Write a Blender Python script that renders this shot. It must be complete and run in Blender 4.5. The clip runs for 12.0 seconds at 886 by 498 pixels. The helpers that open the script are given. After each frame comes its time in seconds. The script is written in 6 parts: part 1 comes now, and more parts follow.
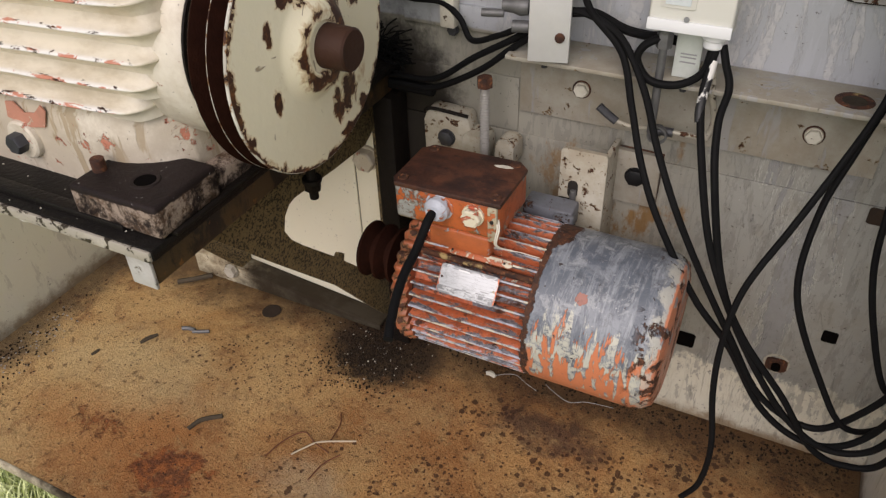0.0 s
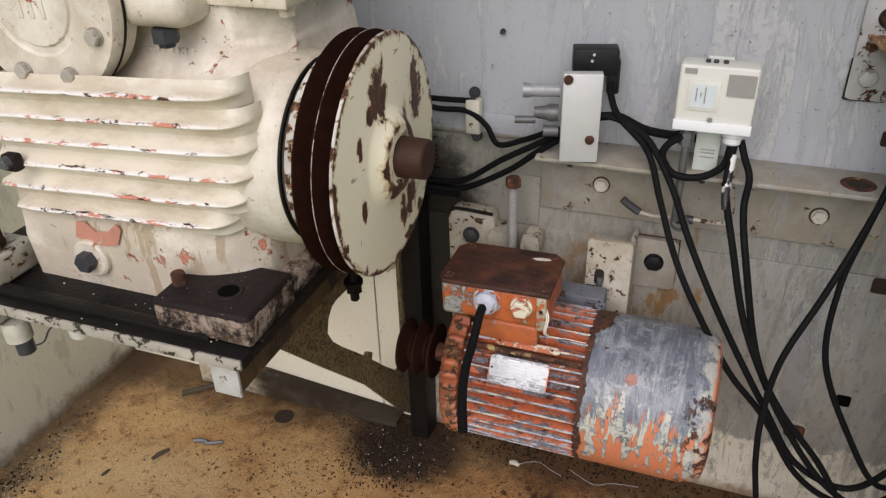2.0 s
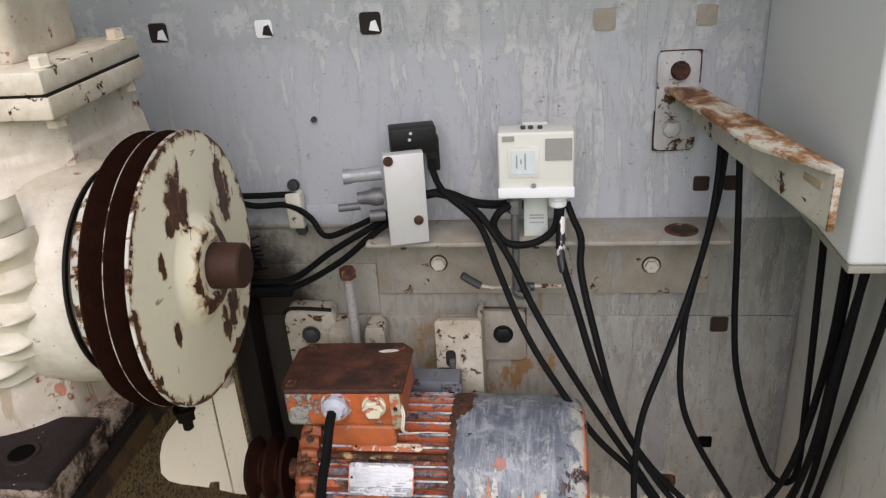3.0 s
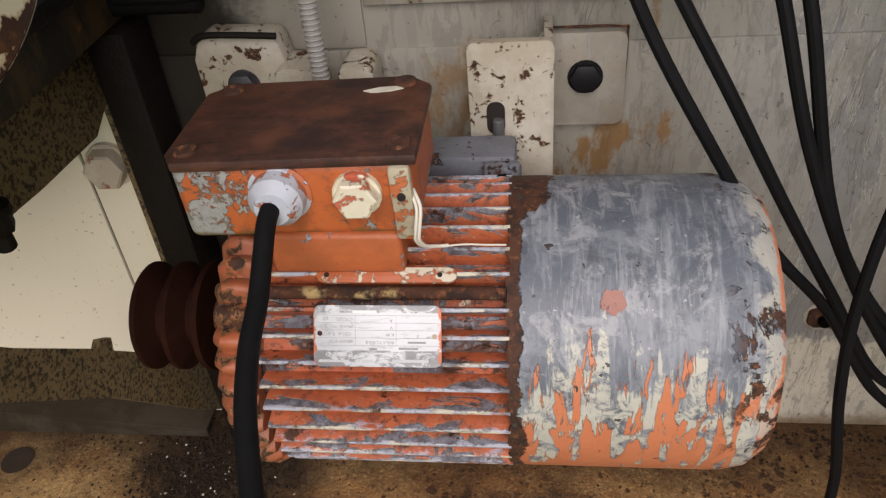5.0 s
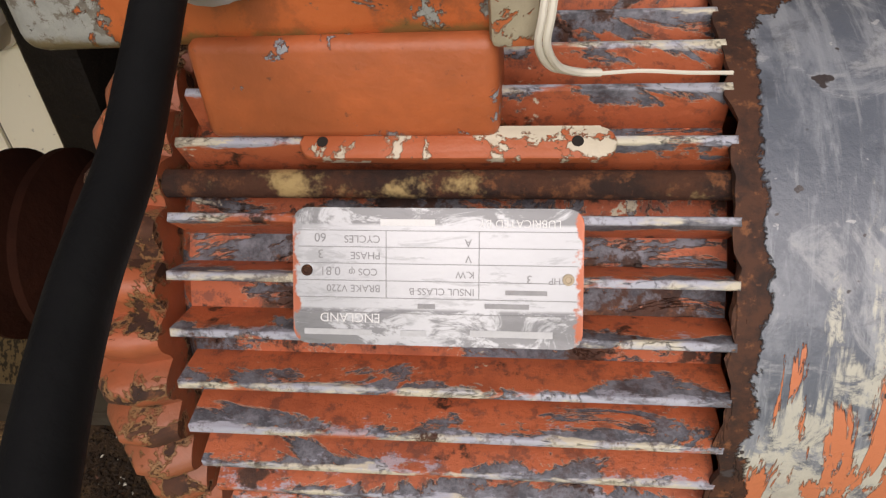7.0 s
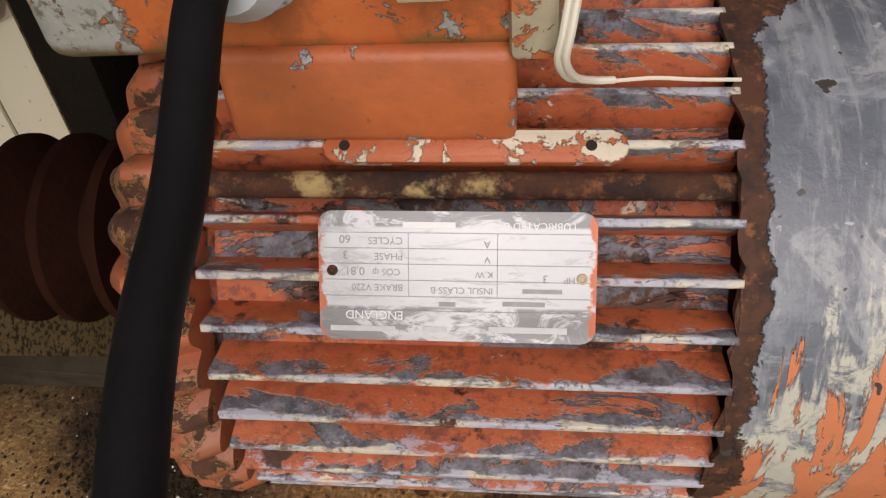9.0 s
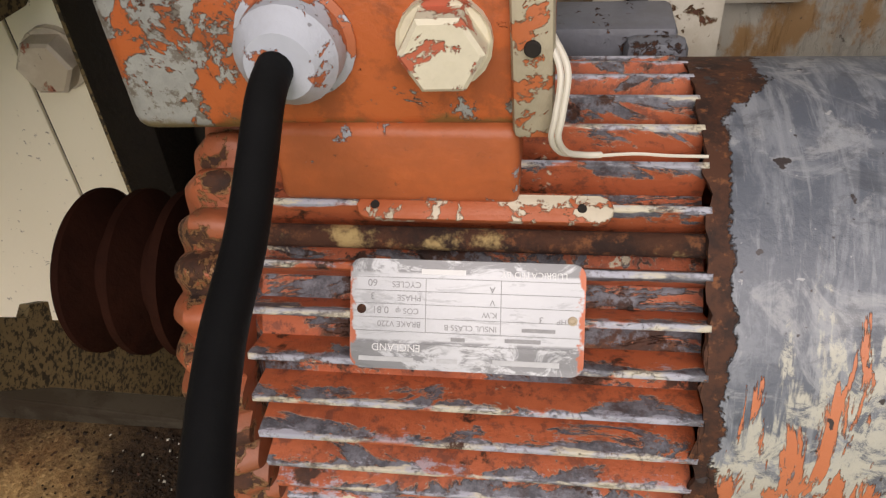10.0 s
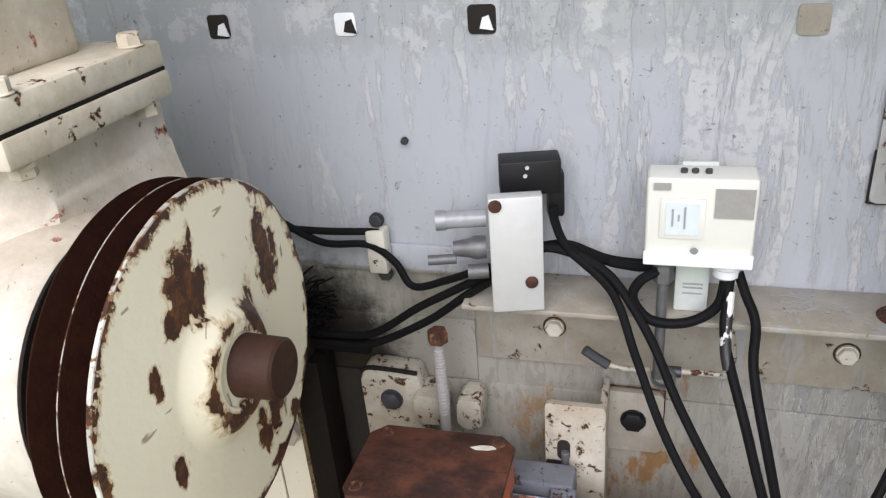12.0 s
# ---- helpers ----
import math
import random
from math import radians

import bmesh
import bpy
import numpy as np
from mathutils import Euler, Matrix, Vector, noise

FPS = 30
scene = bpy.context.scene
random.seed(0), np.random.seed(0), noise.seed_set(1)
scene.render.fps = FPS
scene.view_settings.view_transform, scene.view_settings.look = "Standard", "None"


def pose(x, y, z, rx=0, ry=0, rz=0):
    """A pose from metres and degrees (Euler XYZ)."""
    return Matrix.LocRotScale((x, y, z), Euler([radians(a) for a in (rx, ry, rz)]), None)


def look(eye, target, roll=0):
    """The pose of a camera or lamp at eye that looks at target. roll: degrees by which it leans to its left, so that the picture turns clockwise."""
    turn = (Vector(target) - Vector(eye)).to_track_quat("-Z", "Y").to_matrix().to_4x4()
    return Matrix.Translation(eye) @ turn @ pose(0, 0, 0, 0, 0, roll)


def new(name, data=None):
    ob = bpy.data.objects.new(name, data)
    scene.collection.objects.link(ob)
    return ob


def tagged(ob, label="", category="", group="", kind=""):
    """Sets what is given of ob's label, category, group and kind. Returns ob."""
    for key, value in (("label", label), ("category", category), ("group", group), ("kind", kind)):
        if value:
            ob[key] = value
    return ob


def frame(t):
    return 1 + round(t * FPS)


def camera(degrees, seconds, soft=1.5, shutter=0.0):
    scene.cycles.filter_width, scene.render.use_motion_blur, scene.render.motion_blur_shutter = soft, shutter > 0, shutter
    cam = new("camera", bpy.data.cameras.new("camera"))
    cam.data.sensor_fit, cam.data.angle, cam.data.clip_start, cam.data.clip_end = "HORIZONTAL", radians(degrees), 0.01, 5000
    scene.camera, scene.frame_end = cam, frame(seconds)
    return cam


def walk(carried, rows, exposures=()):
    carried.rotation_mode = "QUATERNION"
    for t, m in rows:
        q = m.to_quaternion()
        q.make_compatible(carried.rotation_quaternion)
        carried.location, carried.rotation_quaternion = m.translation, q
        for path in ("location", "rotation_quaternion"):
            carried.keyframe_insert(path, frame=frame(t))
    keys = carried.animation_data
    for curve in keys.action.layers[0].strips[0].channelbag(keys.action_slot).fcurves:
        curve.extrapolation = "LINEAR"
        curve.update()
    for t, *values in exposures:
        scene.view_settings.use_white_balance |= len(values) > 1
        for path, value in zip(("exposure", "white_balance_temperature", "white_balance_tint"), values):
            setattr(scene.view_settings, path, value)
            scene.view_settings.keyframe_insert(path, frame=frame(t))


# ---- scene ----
cam = camera(60.0, 12.0, soft=1.3)
PATH = [
    (0, (0.2610, 0.5703, 1.0083), (-0.2872, 1.6261, 0.0946), -1.93),
    (0.5, (0.2633, 0.5510, 1.0236), (-0.3412, 1.6098, 0.1498), -3.19),
    (1, (0.2359, 0.5254, 1.0376), (-0.4558, 1.5674, 0.2095), -3.41),
    (1.5, (0.1637, 0.4934, 1.0512), (-0.4249, 1.6131, 0.2449), -3.81),
    (2, (0.1390, 0.4764, 1.0392), (-0.3212, 1.6820, 0.2746), -1.61),
    (2.5, (0.1418, 0.5063, 1.0236), (-0.1330, 1.8118, 0.3380), -3.22),
    (2.7, (0.1410, 0.5171, 1.0223), (-0.0488, 1.8664, 0.3951), -3.71),
    (4.3, (0.0970, 0.7374, 0.8875), (-0.1046, 1.9931, 0.0923), -5.48),
    (4.5, (0.0751, 0.7820, 0.8248), (-0.1226, 2.0216, 0.0037), -6.71),
    (5, (0.0444, 0.9018, 0.7122), (-0.1313, 2.0800, -0.1993), -5.35),
    (5.5, (0.0246, 0.9711, 0.6406), (-0.1870, 2.0867, -0.3396), -9.04),
    (6, (0.0054, 1.0271, 0.5762), (-0.1994, 2.1441, -0.4039), -7.52),
    (6.5, (-0.0090, 1.0659, 0.5329), (-0.1974, 2.1783, -0.4556), -4.94),
    (7, (-0.0243, 1.0807, 0.5290), (-0.1982, 2.2148, -0.4373), -4.87),
    (7.2, (-0.0230, 1.0798, 0.5308), (-0.2188, 2.2344, -0.4065), -4.88),
    (8.8, (-0.0346, 1.0833, 0.5448), (-0.1697, 2.1623, -0.4884), -4.46),
    (9, (-0.0331, 1.0829, 0.5477), (-0.1767, 2.1475, -0.4992), -4.60),
    (9.5, (-0.0350, 1.0782, 0.5491), (-0.1964, 2.1731, -0.4633), -4.62),
    (10, (-0.0247, 1.0508, 0.5718), (-0.2211, 2.1888, -0.3855), -4.59),
    (10.5, (-0.0066, 0.9887, 0.6401), (-0.2522, 2.1968, -0.2145), -4.18),
    (11, (0.0298, 0.9085, 0.7424), (-0.2965, 2.1379, -0.0526), -4.61),
    (11.5, (0.0769, 0.8351, 0.8600), (-0.2781, 2.0969, 0.1307), -3.31),
    (12, (0.1019, 0.7828, 1.0063), (-0.2999, 2.0641, 0.3380), -4.87),
]
walk(cam, [(t, look(eye, target, roll)) for t, eye, target, roll in PATH],
     [(0.0, -0.08, 6600.0, 18.0), (1.5, 0.0, 6450.0, 18.0), (2.0, -0.05, 6330, 18), (2.5, 0.0, 6200.0, 18.0), (4.5, 0.02, 6500.0, 18.0), (5.5, -0.05, 6620.0, 18.0), (6.5, -0.06, 6680.0, 18.0), (9.5, -0.12, 6800.0, 18.0), (10.5, -0.10, 6800, 18), (11.0, 0.28, 6550.0, 18.0), (11.5, 0.27, 6350.0, 18.0), (12.0, 0.5, 6000.0, 17.0)])

# ---- world and light ----
SUN_ELEV, SUN_ROT = 39.7, 172.0
world = bpy.data.worlds.new("sky")
scene.world = world
world.use_nodes = True
wn = world.node_tree
sky = wn.nodes.new("ShaderNodeTexSky")
sky.sky_type = "NISHITA"
sky.sun_disc = False
sky.sun_elevation, sky.sun_rotation = radians(SUN_ELEV), radians(SUN_ROT)
wn.links.new(sky.outputs[0], wn.nodes["Background"].inputs[0])
wn.nodes["Background"].inputs[1].default_value = 0.065
sun = new("sun", bpy.data.lights.new("sun", "SUN"))
sun.data.energy, sun.data.angle, sun.data.color = 3.25, radians(58), (1.0, 0.955, 0.90)
sun.matrix_world = look((0, 0, 0), (-0.11, 0.80, -0.67))


# ---- materials ----
class Nodes:
    """Small helper for building node trees."""

    def __init__(self, name):
        self.mat = bpy.data.materials.new(name)
        self.mat.use_nodes = True
        self.t = self.mat.node_tree
        self.bsdf = self.t.nodes["Principled BSDF"]
        self.pos = self.t.nodes.new("ShaderNodeTexCoord").outputs["Object"]

    def add(self, kind, *links, **inputs):
        n = self.t.nodes.new(kind)
        for k, v in inputs.items():
            n.inputs[k].default_value = v
        for sock, out in links:
            self.t.links.new(out, n.inputs[sock])
        return n

    def val(self, sock, v):
        if isinstance(v, (int, float, tuple)):
            sock.default_value = v
        else:
            self.t.links.new(v, sock)

    def math(self, op, a, b=0.0, c=0.0):
        n = self.t.nodes.new("ShaderNodeMath")
        n.operation = op
        for i, v in enumerate((a, b, c)):
            self.val(n.inputs[i], v)
        return n.outputs[0]

    def scaled(self, k=(1, 1, 1), off=(0, 0, 0)):
        n = self.add("ShaderNodeMapping", ("Vector", self.pos))
        n.inputs["Scale"].default_value = k
        n.inputs["Location"].default_value = off
        return n.outputs[0]

    def noise(self, scale, detail=4.0, rough=0.6, k=(1, 1, 1), off=(0, 0, 0), warp=0.0):
        n = self.add("ShaderNodeTexNoise", ("Vector", self.scaled(k, off)))
        n.inputs["Scale"].default_value = scale
        n.inputs["Detail"].default_value = detail
        n.inputs["Roughness"].default_value = rough
        n.inputs["Distortion"].default_value = warp
        return n.outputs["Fac"]

    def noise_at(self, vec, scale, detail=4.0, rough=0.6, warp=0.0):
        n = self.add("ShaderNodeTexNoise", ("Vector", vec))
        n.inputs["Scale"].default_value = scale
        n.inputs["Detail"].default_value = detail
        n.inputs["Roughness"].default_value = rough
        n.inputs["Distortion"].default_value = warp
        return n.outputs["Fac"]

    def cells(self, scale, k=(1, 1, 1), off=(0, 0, 0)):
        """Distance to the nearest cell's middle, and a random number for each cell."""
        v = self.add("ShaderNodeTexVoronoi", ("Vector", self.scaled(k, off)))
        v.inputs["Scale"].default_value = scale
        sep = self.add("ShaderNodeSeparateXYZ", ("Vector", v.outputs["Color"]))
        return v.outputs["Distance"], sep.outputs[0]

    def vec(self, x, y, z=0.0):
        n = self.t.nodes.new("ShaderNodeCombineXYZ")
        for i, v in enumerate((x, y, z)):
            self.val(n.inputs[i], v)
        return n.outputs[0]

    def step(self, v, at, soft=0.02):
        """0 below at, 1 above."""
        n = self.t.nodes.new("ShaderNodeMapRange")
        n.interpolation_type = "SMOOTHSTEP"
        self.val(n.inputs[0], v)
        n.inputs[1].default_value, n.inputs[2].default_value = at - soft, at + soft
        return n.outputs[0]

    def mix(self, f, a, b):
        n = self.t.nodes.new("ShaderNodeMix")
        n.data_type = "RGBA"
        self.val(n.inputs[0], f)
        for i, v in ((6, a), (7, b)):
            if isinstance(v, tuple):
                n.inputs[i].default_value = (*v, 1.0)
            else:
                self.t.links.new(v, n.inputs[i])
        return n.outputs[2]

    def xyz(self):
        n = self.add("ShaderNodeSeparateXYZ", ("Vector", self.pos))
        return n.outputs

    def finish(self, color, rough, bump=None, depth=0.0005, metal=0.0, spec=0.5):
        if isinstance(color, tuple):
            color = (*color, 1.0)
        self.val(self.bsdf.inputs["Base Color"], color)
        self.val(self.bsdf.inputs["Roughness"], rough)
        self.val(self.bsdf.inputs["Metallic"], metal)
        self.bsdf.inputs["Specular IOR Level"].default_value = spec
        if bump is not None:
            b = self.add("ShaderNodeBump", ("Height", bump))
            b.inputs["Strength"].default_value = 1.0
            b.inputs["Distance"].default_value = depth
            self.t.links.new(b.outputs[0], self.bsdf.inputs["Normal"])
        return self.mat


RUST_D, RUST_M, RUST_L = (0.026, 0.011, 0.007), (0.075, 0.027, 0.012), (0.20, 0.075, 0.028)


def rust_colour(n, scale=60):
    a = n.noise(scale, 5, 0.7)
    c = n.mix(n.step(a, 0.48, 0.12), RUST_D, RUST_M)
    return n.mix(n.step(n.noise(scale * 2.3, 4, 0.7, off=(3, 1, 2)), 0.62, 0.08), c, RUST_L)


def worn_paint(name, base, tint, chip=0.70, under=None, under_at=0.66, drip=0.0, drip_colour=(0.33, 0.33, 0.33), scale=22, rough=0.5, grime=0.4, grime_colour=(0.16, 0.13, 0.09), spots=()):
    """Old brushed paint: mottled coat, chips through to an older coat and to rust, run-down streaks."""
    n = Nodes(name)
    c = n.mix(n.noise(6, 5, 0.6), base, tint)
    g = n.step(n.noise(14, 6, 0.7, off=(5, 2, 7)), 1.0 - grime, 0.18)
    c = n.mix(n.math("MULTIPLY", g, 0.5), c, grime_colour)
    sp = n.step(n.noise(180, 3, 0.6, off=(1, 9, 4)), 0.70, 0.03)
    c = n.mix(n.math("MULTIPLY", sp, 0.6), c, (0.06, 0.04, 0.03))
    h = n.noise(120, 4, 0.6)
    if drip > 0:
        d = n.noise(34, 4, 0.65, k=(1, 1, 0.16), warp=0.4)
        e = n.noise(7, 3, 0.5, off=(2, 4, 1))
        m = n.step(n.math("ADD", d, n.math("MULTIPLY", e, 0.45)), 1.02 - drip, 0.035)
        c = n.mix(n.math("MULTIPLY", m, 0.75), c, drip_colour)
        h = n.math("SUBTRACT", h, n.math("MULTIPLY", m, 0.8))
    f = n.noise(scale, 7, 0.68, off=(7, 7, 1), warp=0.3)
    if under:
        m = n.step(f, under_at, 0.012)
        c = n.mix(m, c, under)
        h = n.math("SUBTRACT", h, m)
    if spots:
        x, y, z = n.xyz()
        ragged = n.noise(95, 7, 0.76, off=(2, 5, 3), warp=0.4)
    for sx, sy, sz, sr in spots:
        d = n.math("ADD", n.math("ABSOLUTE", n.math("SUBTRACT", x, sx)), n.math("ADD", n.math("ABSOLUTE", n.math("SUBTRACT", y, sy)), n.math("ABSOLUTE", n.math("SUBTRACT", z, sz))))
        m = n.step(n.math("SUBTRACT", ragged, n.math("MULTIPLY", d, 0.14 / sr)), 0.40, 0.015)
        c = n.mix(m, c, n.mix(n.step(ragged, 0.60, 0.02), under, (0.22, 0.07, 0.04)))
        h = n.math("SUBTRACT", h, m)
    m = n.step(f, chip, 0.012)
    c = n.mix(m, c, rust_colour(n))
    h = n.math("SUBTRACT", h, n.math("MULTIPLY", m, 1.4))
    r = n.math("ADD", rough, n.math("MULTIPLY", m, 0.35))
    return n.finish(c, r, h, 0.0006)


def plain(name, base, tint, rough=0.5, scale=40, metal=0.0, bump=0.0002, spec=0.5):
    n = Nodes(name)
    a = n.noise(scale, 5, 0.65)
    c = n.mix(a, base, tint)
    r = n.math("ADD", rough - 0.08, n.math("MULTIPLY", n.noise(scale * 0.5, 4, 0.6, off=(4, 4, 4)), 0.16))
    return n.finish(c, r, n.noise(scale * 4, 4, 0.6), bump, metal, spec)


def rusty(name, scale=50, light=0.0, rough=0.85):
    n = Nodes(name)
    c = rust_colour(n, scale)
    if light > 0:
        c = n.mix(n.step(n.noise(scale * 0.4, 6, 0.7, off=(9, 2, 2)), 1 - light, 0.05), c, (0.46, 0.33, 0.14))
    return n.finish(c, rough, n.noise(scale * 3, 6, 0.75), 0.0008 + light * 0.003)


SPOTS = ((0.135, -0.077, 0.137, 0.014), (0.138, -0.060, 0.124, 0.010), (0.134, -0.070, 0.108, 0.014), (0.135, -0.078, 0.072, 0.016), (0.060, -0.116, 0.066, 0.012), (0.030, -0.116, 0.056, 0.010), (0.105, -0.108, 0.120, 0.016))
M_CREAM = worn_paint("compressor_cream_paint", (0.675, 0.61, 0.485), (0.785, 0.75, 0.665), chip=0.688, under=(0.50, 0.20, 0.13), under_at=0.645, scale=46, grime=0.50, grime_colour=(0.30, 0.215, 0.11), spots=SPOTS)
def wall_material():
    """Blue-white upper coat, creamier lower coat, both peeling and run down in grey streaks, old oil spray behind the belts."""
    n = Nodes("wall_two_tone_paint")
    x, y, z = n.xyz()
    up = n.step(n.math("ADD", z, n.math("MULTIPLY", n.noise(9, 3, 0.5), 0.004)), 0.610, 0.002)
    hi = n.mix(n.noise(4, 5, 0.6), (0.385, 0.405, 0.440), (0.445, 0.462, 0.490))
    lo = n.mix(n.noise(6, 5, 0.6), (0.255, 0.242, 0.198), (0.34, 0.328, 0.28))
    lo = n.mix(n.step(n.math("ADD", x, n.math("MULTIPLY", n.noise(5, 4, 0.6), 0.25)), 0.30, 0.10), lo, (0.30, 0.298, 0.27))
    c = n.mix(up, lo, hi)
    # pale overcoat that has run down and let go in ragged patches
    where = n.math("MULTIPLY", n.step(n.math("ADD", x, n.math("MULTIPLY", n.noise(6, 4, 0.6, off=(2, 2, 2)), 0.3)), 0.13, 0.10), 0.075)
    peel = n.math("ADD", n.math("ADD", n.noise(24, 8, 0.74, k=(1, 1, 0.22), off=(4, 0, 9), warp=0.5), n.math("MULTIPLY", n.noise(4, 3, 0.5, off=(6, 1, 1)), 0.30)), where)
    pm = n.math("MULTIPLY", n.step(peel, 0.735, 0.020), n.step(n.noise(90, 6, 0.75, off=(1, 8, 2)), 0.42, 0.08))
    c = n.mix(n.math("MULTIPLY", n.math("MULTIPLY", pm, up), 0.7), c, (0.54, 0.54, 0.535))
    rim = n.math("SUBTRACT", n.step(peel, 0.716, 0.012), n.step(peel, 0.735, 0.012))
    c = n.mix(n.math("MULTIPLY", n.math("MULTIPLY", rim, up), 0.14), c, (0.27, 0.275, 0.285))
    cap = n.step(n.math("ADD", z, n.math("MULTIPLY", n.noise(12, 6, 0.7, off=(1, 1, 3), warp=0.5), 0.10)), 0.895, 0.012)
    c = n.mix(n.math("MULTIPLY", cap, 0.55), c, n.mix(n.step(n.noise(20, 7, 0.75, off=(9, 0, 4)), 0.55, 0.02), (0.335, 0.355, 0.355), (0.52, 0.53, 0.52)))
    # grey bands on the lower coat, strongest beside the corner
    side = n.step(x, 0.20, 0.10)
    band = n.math("ADD", n.noise(15, 7, 0.74, k=(1, 1, 0.14), off=(1, 3, 0), warp=0.5), n.math("MULTIPLY", side, 0.105))
    bm_ = n.math("MULTIPLY", n.step(band, 0.655, 0.012), n.math("SUBTRACT", 1.0, up))
    c = n.mix(n.math("MULTIPLY", bm_, 0.85), c, n.mix(n.noise(60, 5, 0.7), (0.20, 0.20, 0.20), (0.31, 0.315, 0.31)))
    bedge = n.math("MULTIPLY", n.math("SUBTRACT", n.step(band, 0.640, 0.008), n.step(band, 0.655, 0.008)), n.math("SUBTRACT", 1.0, up))
    c = n.mix(n.math("MULTIPLY", bedge, 0.45), c, (0.60, 0.59, 0.53))
    # cream coat left along the foot
    keep = n.step(n.math("ADD", z, n.math("MULTIPLY", n.noise(14, 7, 0.72, k=(1, 1, 0.6), off=(3, 8, 8), warp=0.4), 0.16)), 0.215, 0.006)
    c = n.mix(n.math("MULTIPLY", n.math("SUBTRACT", 1.0, keep), 0.88), c, n.mix(n.noise(8, 5, 0.6), (0.66, 0.62, 0.49), (0.74, 0.71, 0.59)))
    # short runs and flecks
    area = n.math("MULTIPLY", n.noise(7, 4, 0.6, off=(2, 4, 1)), 0.30)
    fleck = n.step(n.math("ADD", n.noise(85, 5, 0.65, k=(1, 1, 0.28), off=(3, 2, 2), warp=0.3), area), 0.728, 0.018)
    c = n.mix(n.math("MULTIPLY", fleck, n.mix(up, (0.5, 0.5, 0.5), (0.28, 0.28, 0.28))), c, n.mix(up, (0.19, 0.185, 0.165), (0.33, 0.345, 0.365)))
    run = n.step(n.math("ADD", n.noise(55, 5, 0.66, k=(1, 1, 0.10), off=(8, 1, 2), warp=0.35), area), 0.765, 0.02)
    c = n.mix(n.math("MULTIPLY", run, 0.38), c, n.mix(up, (0.22, 0.215, 0.19), (0.345, 0.36, 0.38)))
    scuff = n.step(n.noise(42, 7, 0.75, off=(3, 1, 5), warp=0.4), 0.655, 0.02)
    c = n.mix(n.math("MULTIPLY", scuff, 0.6), c, (0.13, 0.125, 0.115))
    grime = n.step(n.noise(9, 6, 0.7, off=(9, 2, 3)), 0.58, 0.10)
    c = n.mix(n.math("MULTIPLY", n.math("MULTIPLY", grime, n.math("SUBTRACT", 1.0, up)), 0.35), c, (0.22, 0.19, 0.13))
    # rust weeping below the plates
    for cx, cz, rx, rz, amt in ((0.085, 0.365, 0.065, 0.042, 0.9), (0.140, 0.505, 0.006, 0.035, 0.7), (0.040, 0.345, 0.045, 0.060, 0.9), (-0.020, 0.400, 0.040, 0.060, 0.7)):
        dx = n.math("DIVIDE", n.math("SUBTRACT", x, cx), rx)
        dz = n.math("DIVIDE", n.math("SUBTRACT", z, cz), rz)
        b = n.math("ADD", n.math("MULTIPLY", dx, dx), n.math("MULTIPLY", dz, dz))
        weep = n.step(n.math("SUBTRACT", n.noise(34, 6, 0.7, k=(1, 1, 0.5), off=(5, 5, 5)), n.math("MULTIPLY", b, 0.10)), 0.47, 0.07)
        c = n.mix(n.math("MULTIPLY", weep, amt), c, (0.23, 0.125, 0.040))
    foot = n.step(n.math("SUBTRACT", n.math("MULTIPLY", n.noise(30, 6, 0.7, off=(2, 2, 8)), 0.055), z), 0.012, 0.012)
    c = n.mix(n.math("MULTIPLY", foot, 0.75), c, (0.20, 0.11, 0.04))
    # oil spray
    dx = n.math("DIVIDE", n.math("SUBTRACT", x, -0.285), 0.125)
    dz = n.math("DIVIDE", n.math("SUBTRACT", z, 0.36), 0.26)
    b = n.math("ADD", n.math("MULTIPLY", dx, dx), n.math("MULTIPLY", dz, dz))
    oil = n.step(n.math("SUBTRACT", n.math("ADD", 0.55, n.math("MULTIPLY", n.noise(60, 6, 0.75), 0.9)), b), 0.12, 0.30)
    c = n.mix(n.math("MULTIPLY", oil, 0.95), c, (0.014, 0.010, 0.007))
    spot = n.step(n.noise(170, 3, 0.6, off=(1, 9, 4)), 0.685, 0.02)
    c = n.mix(n.math("MULTIPLY", spot, 0.7), c, (0.06, 0.045, 0.035))
    h = n.math("ADD", n.noise(60, 5, 0.65), n.math("SUBTRACT", n.math("MULTIPLY", pm, 0.5), n.math("ADD", n.math("MULTIPLY", bm_, 0.9), n.math("MULTIPLY", scuff, 0.6))))
    return n.finish(c, n.math("ADD", 0.42, n.math("MULTIPLY", n.noise(20, 4, 0.6), 0.2)), h, 0.0007)


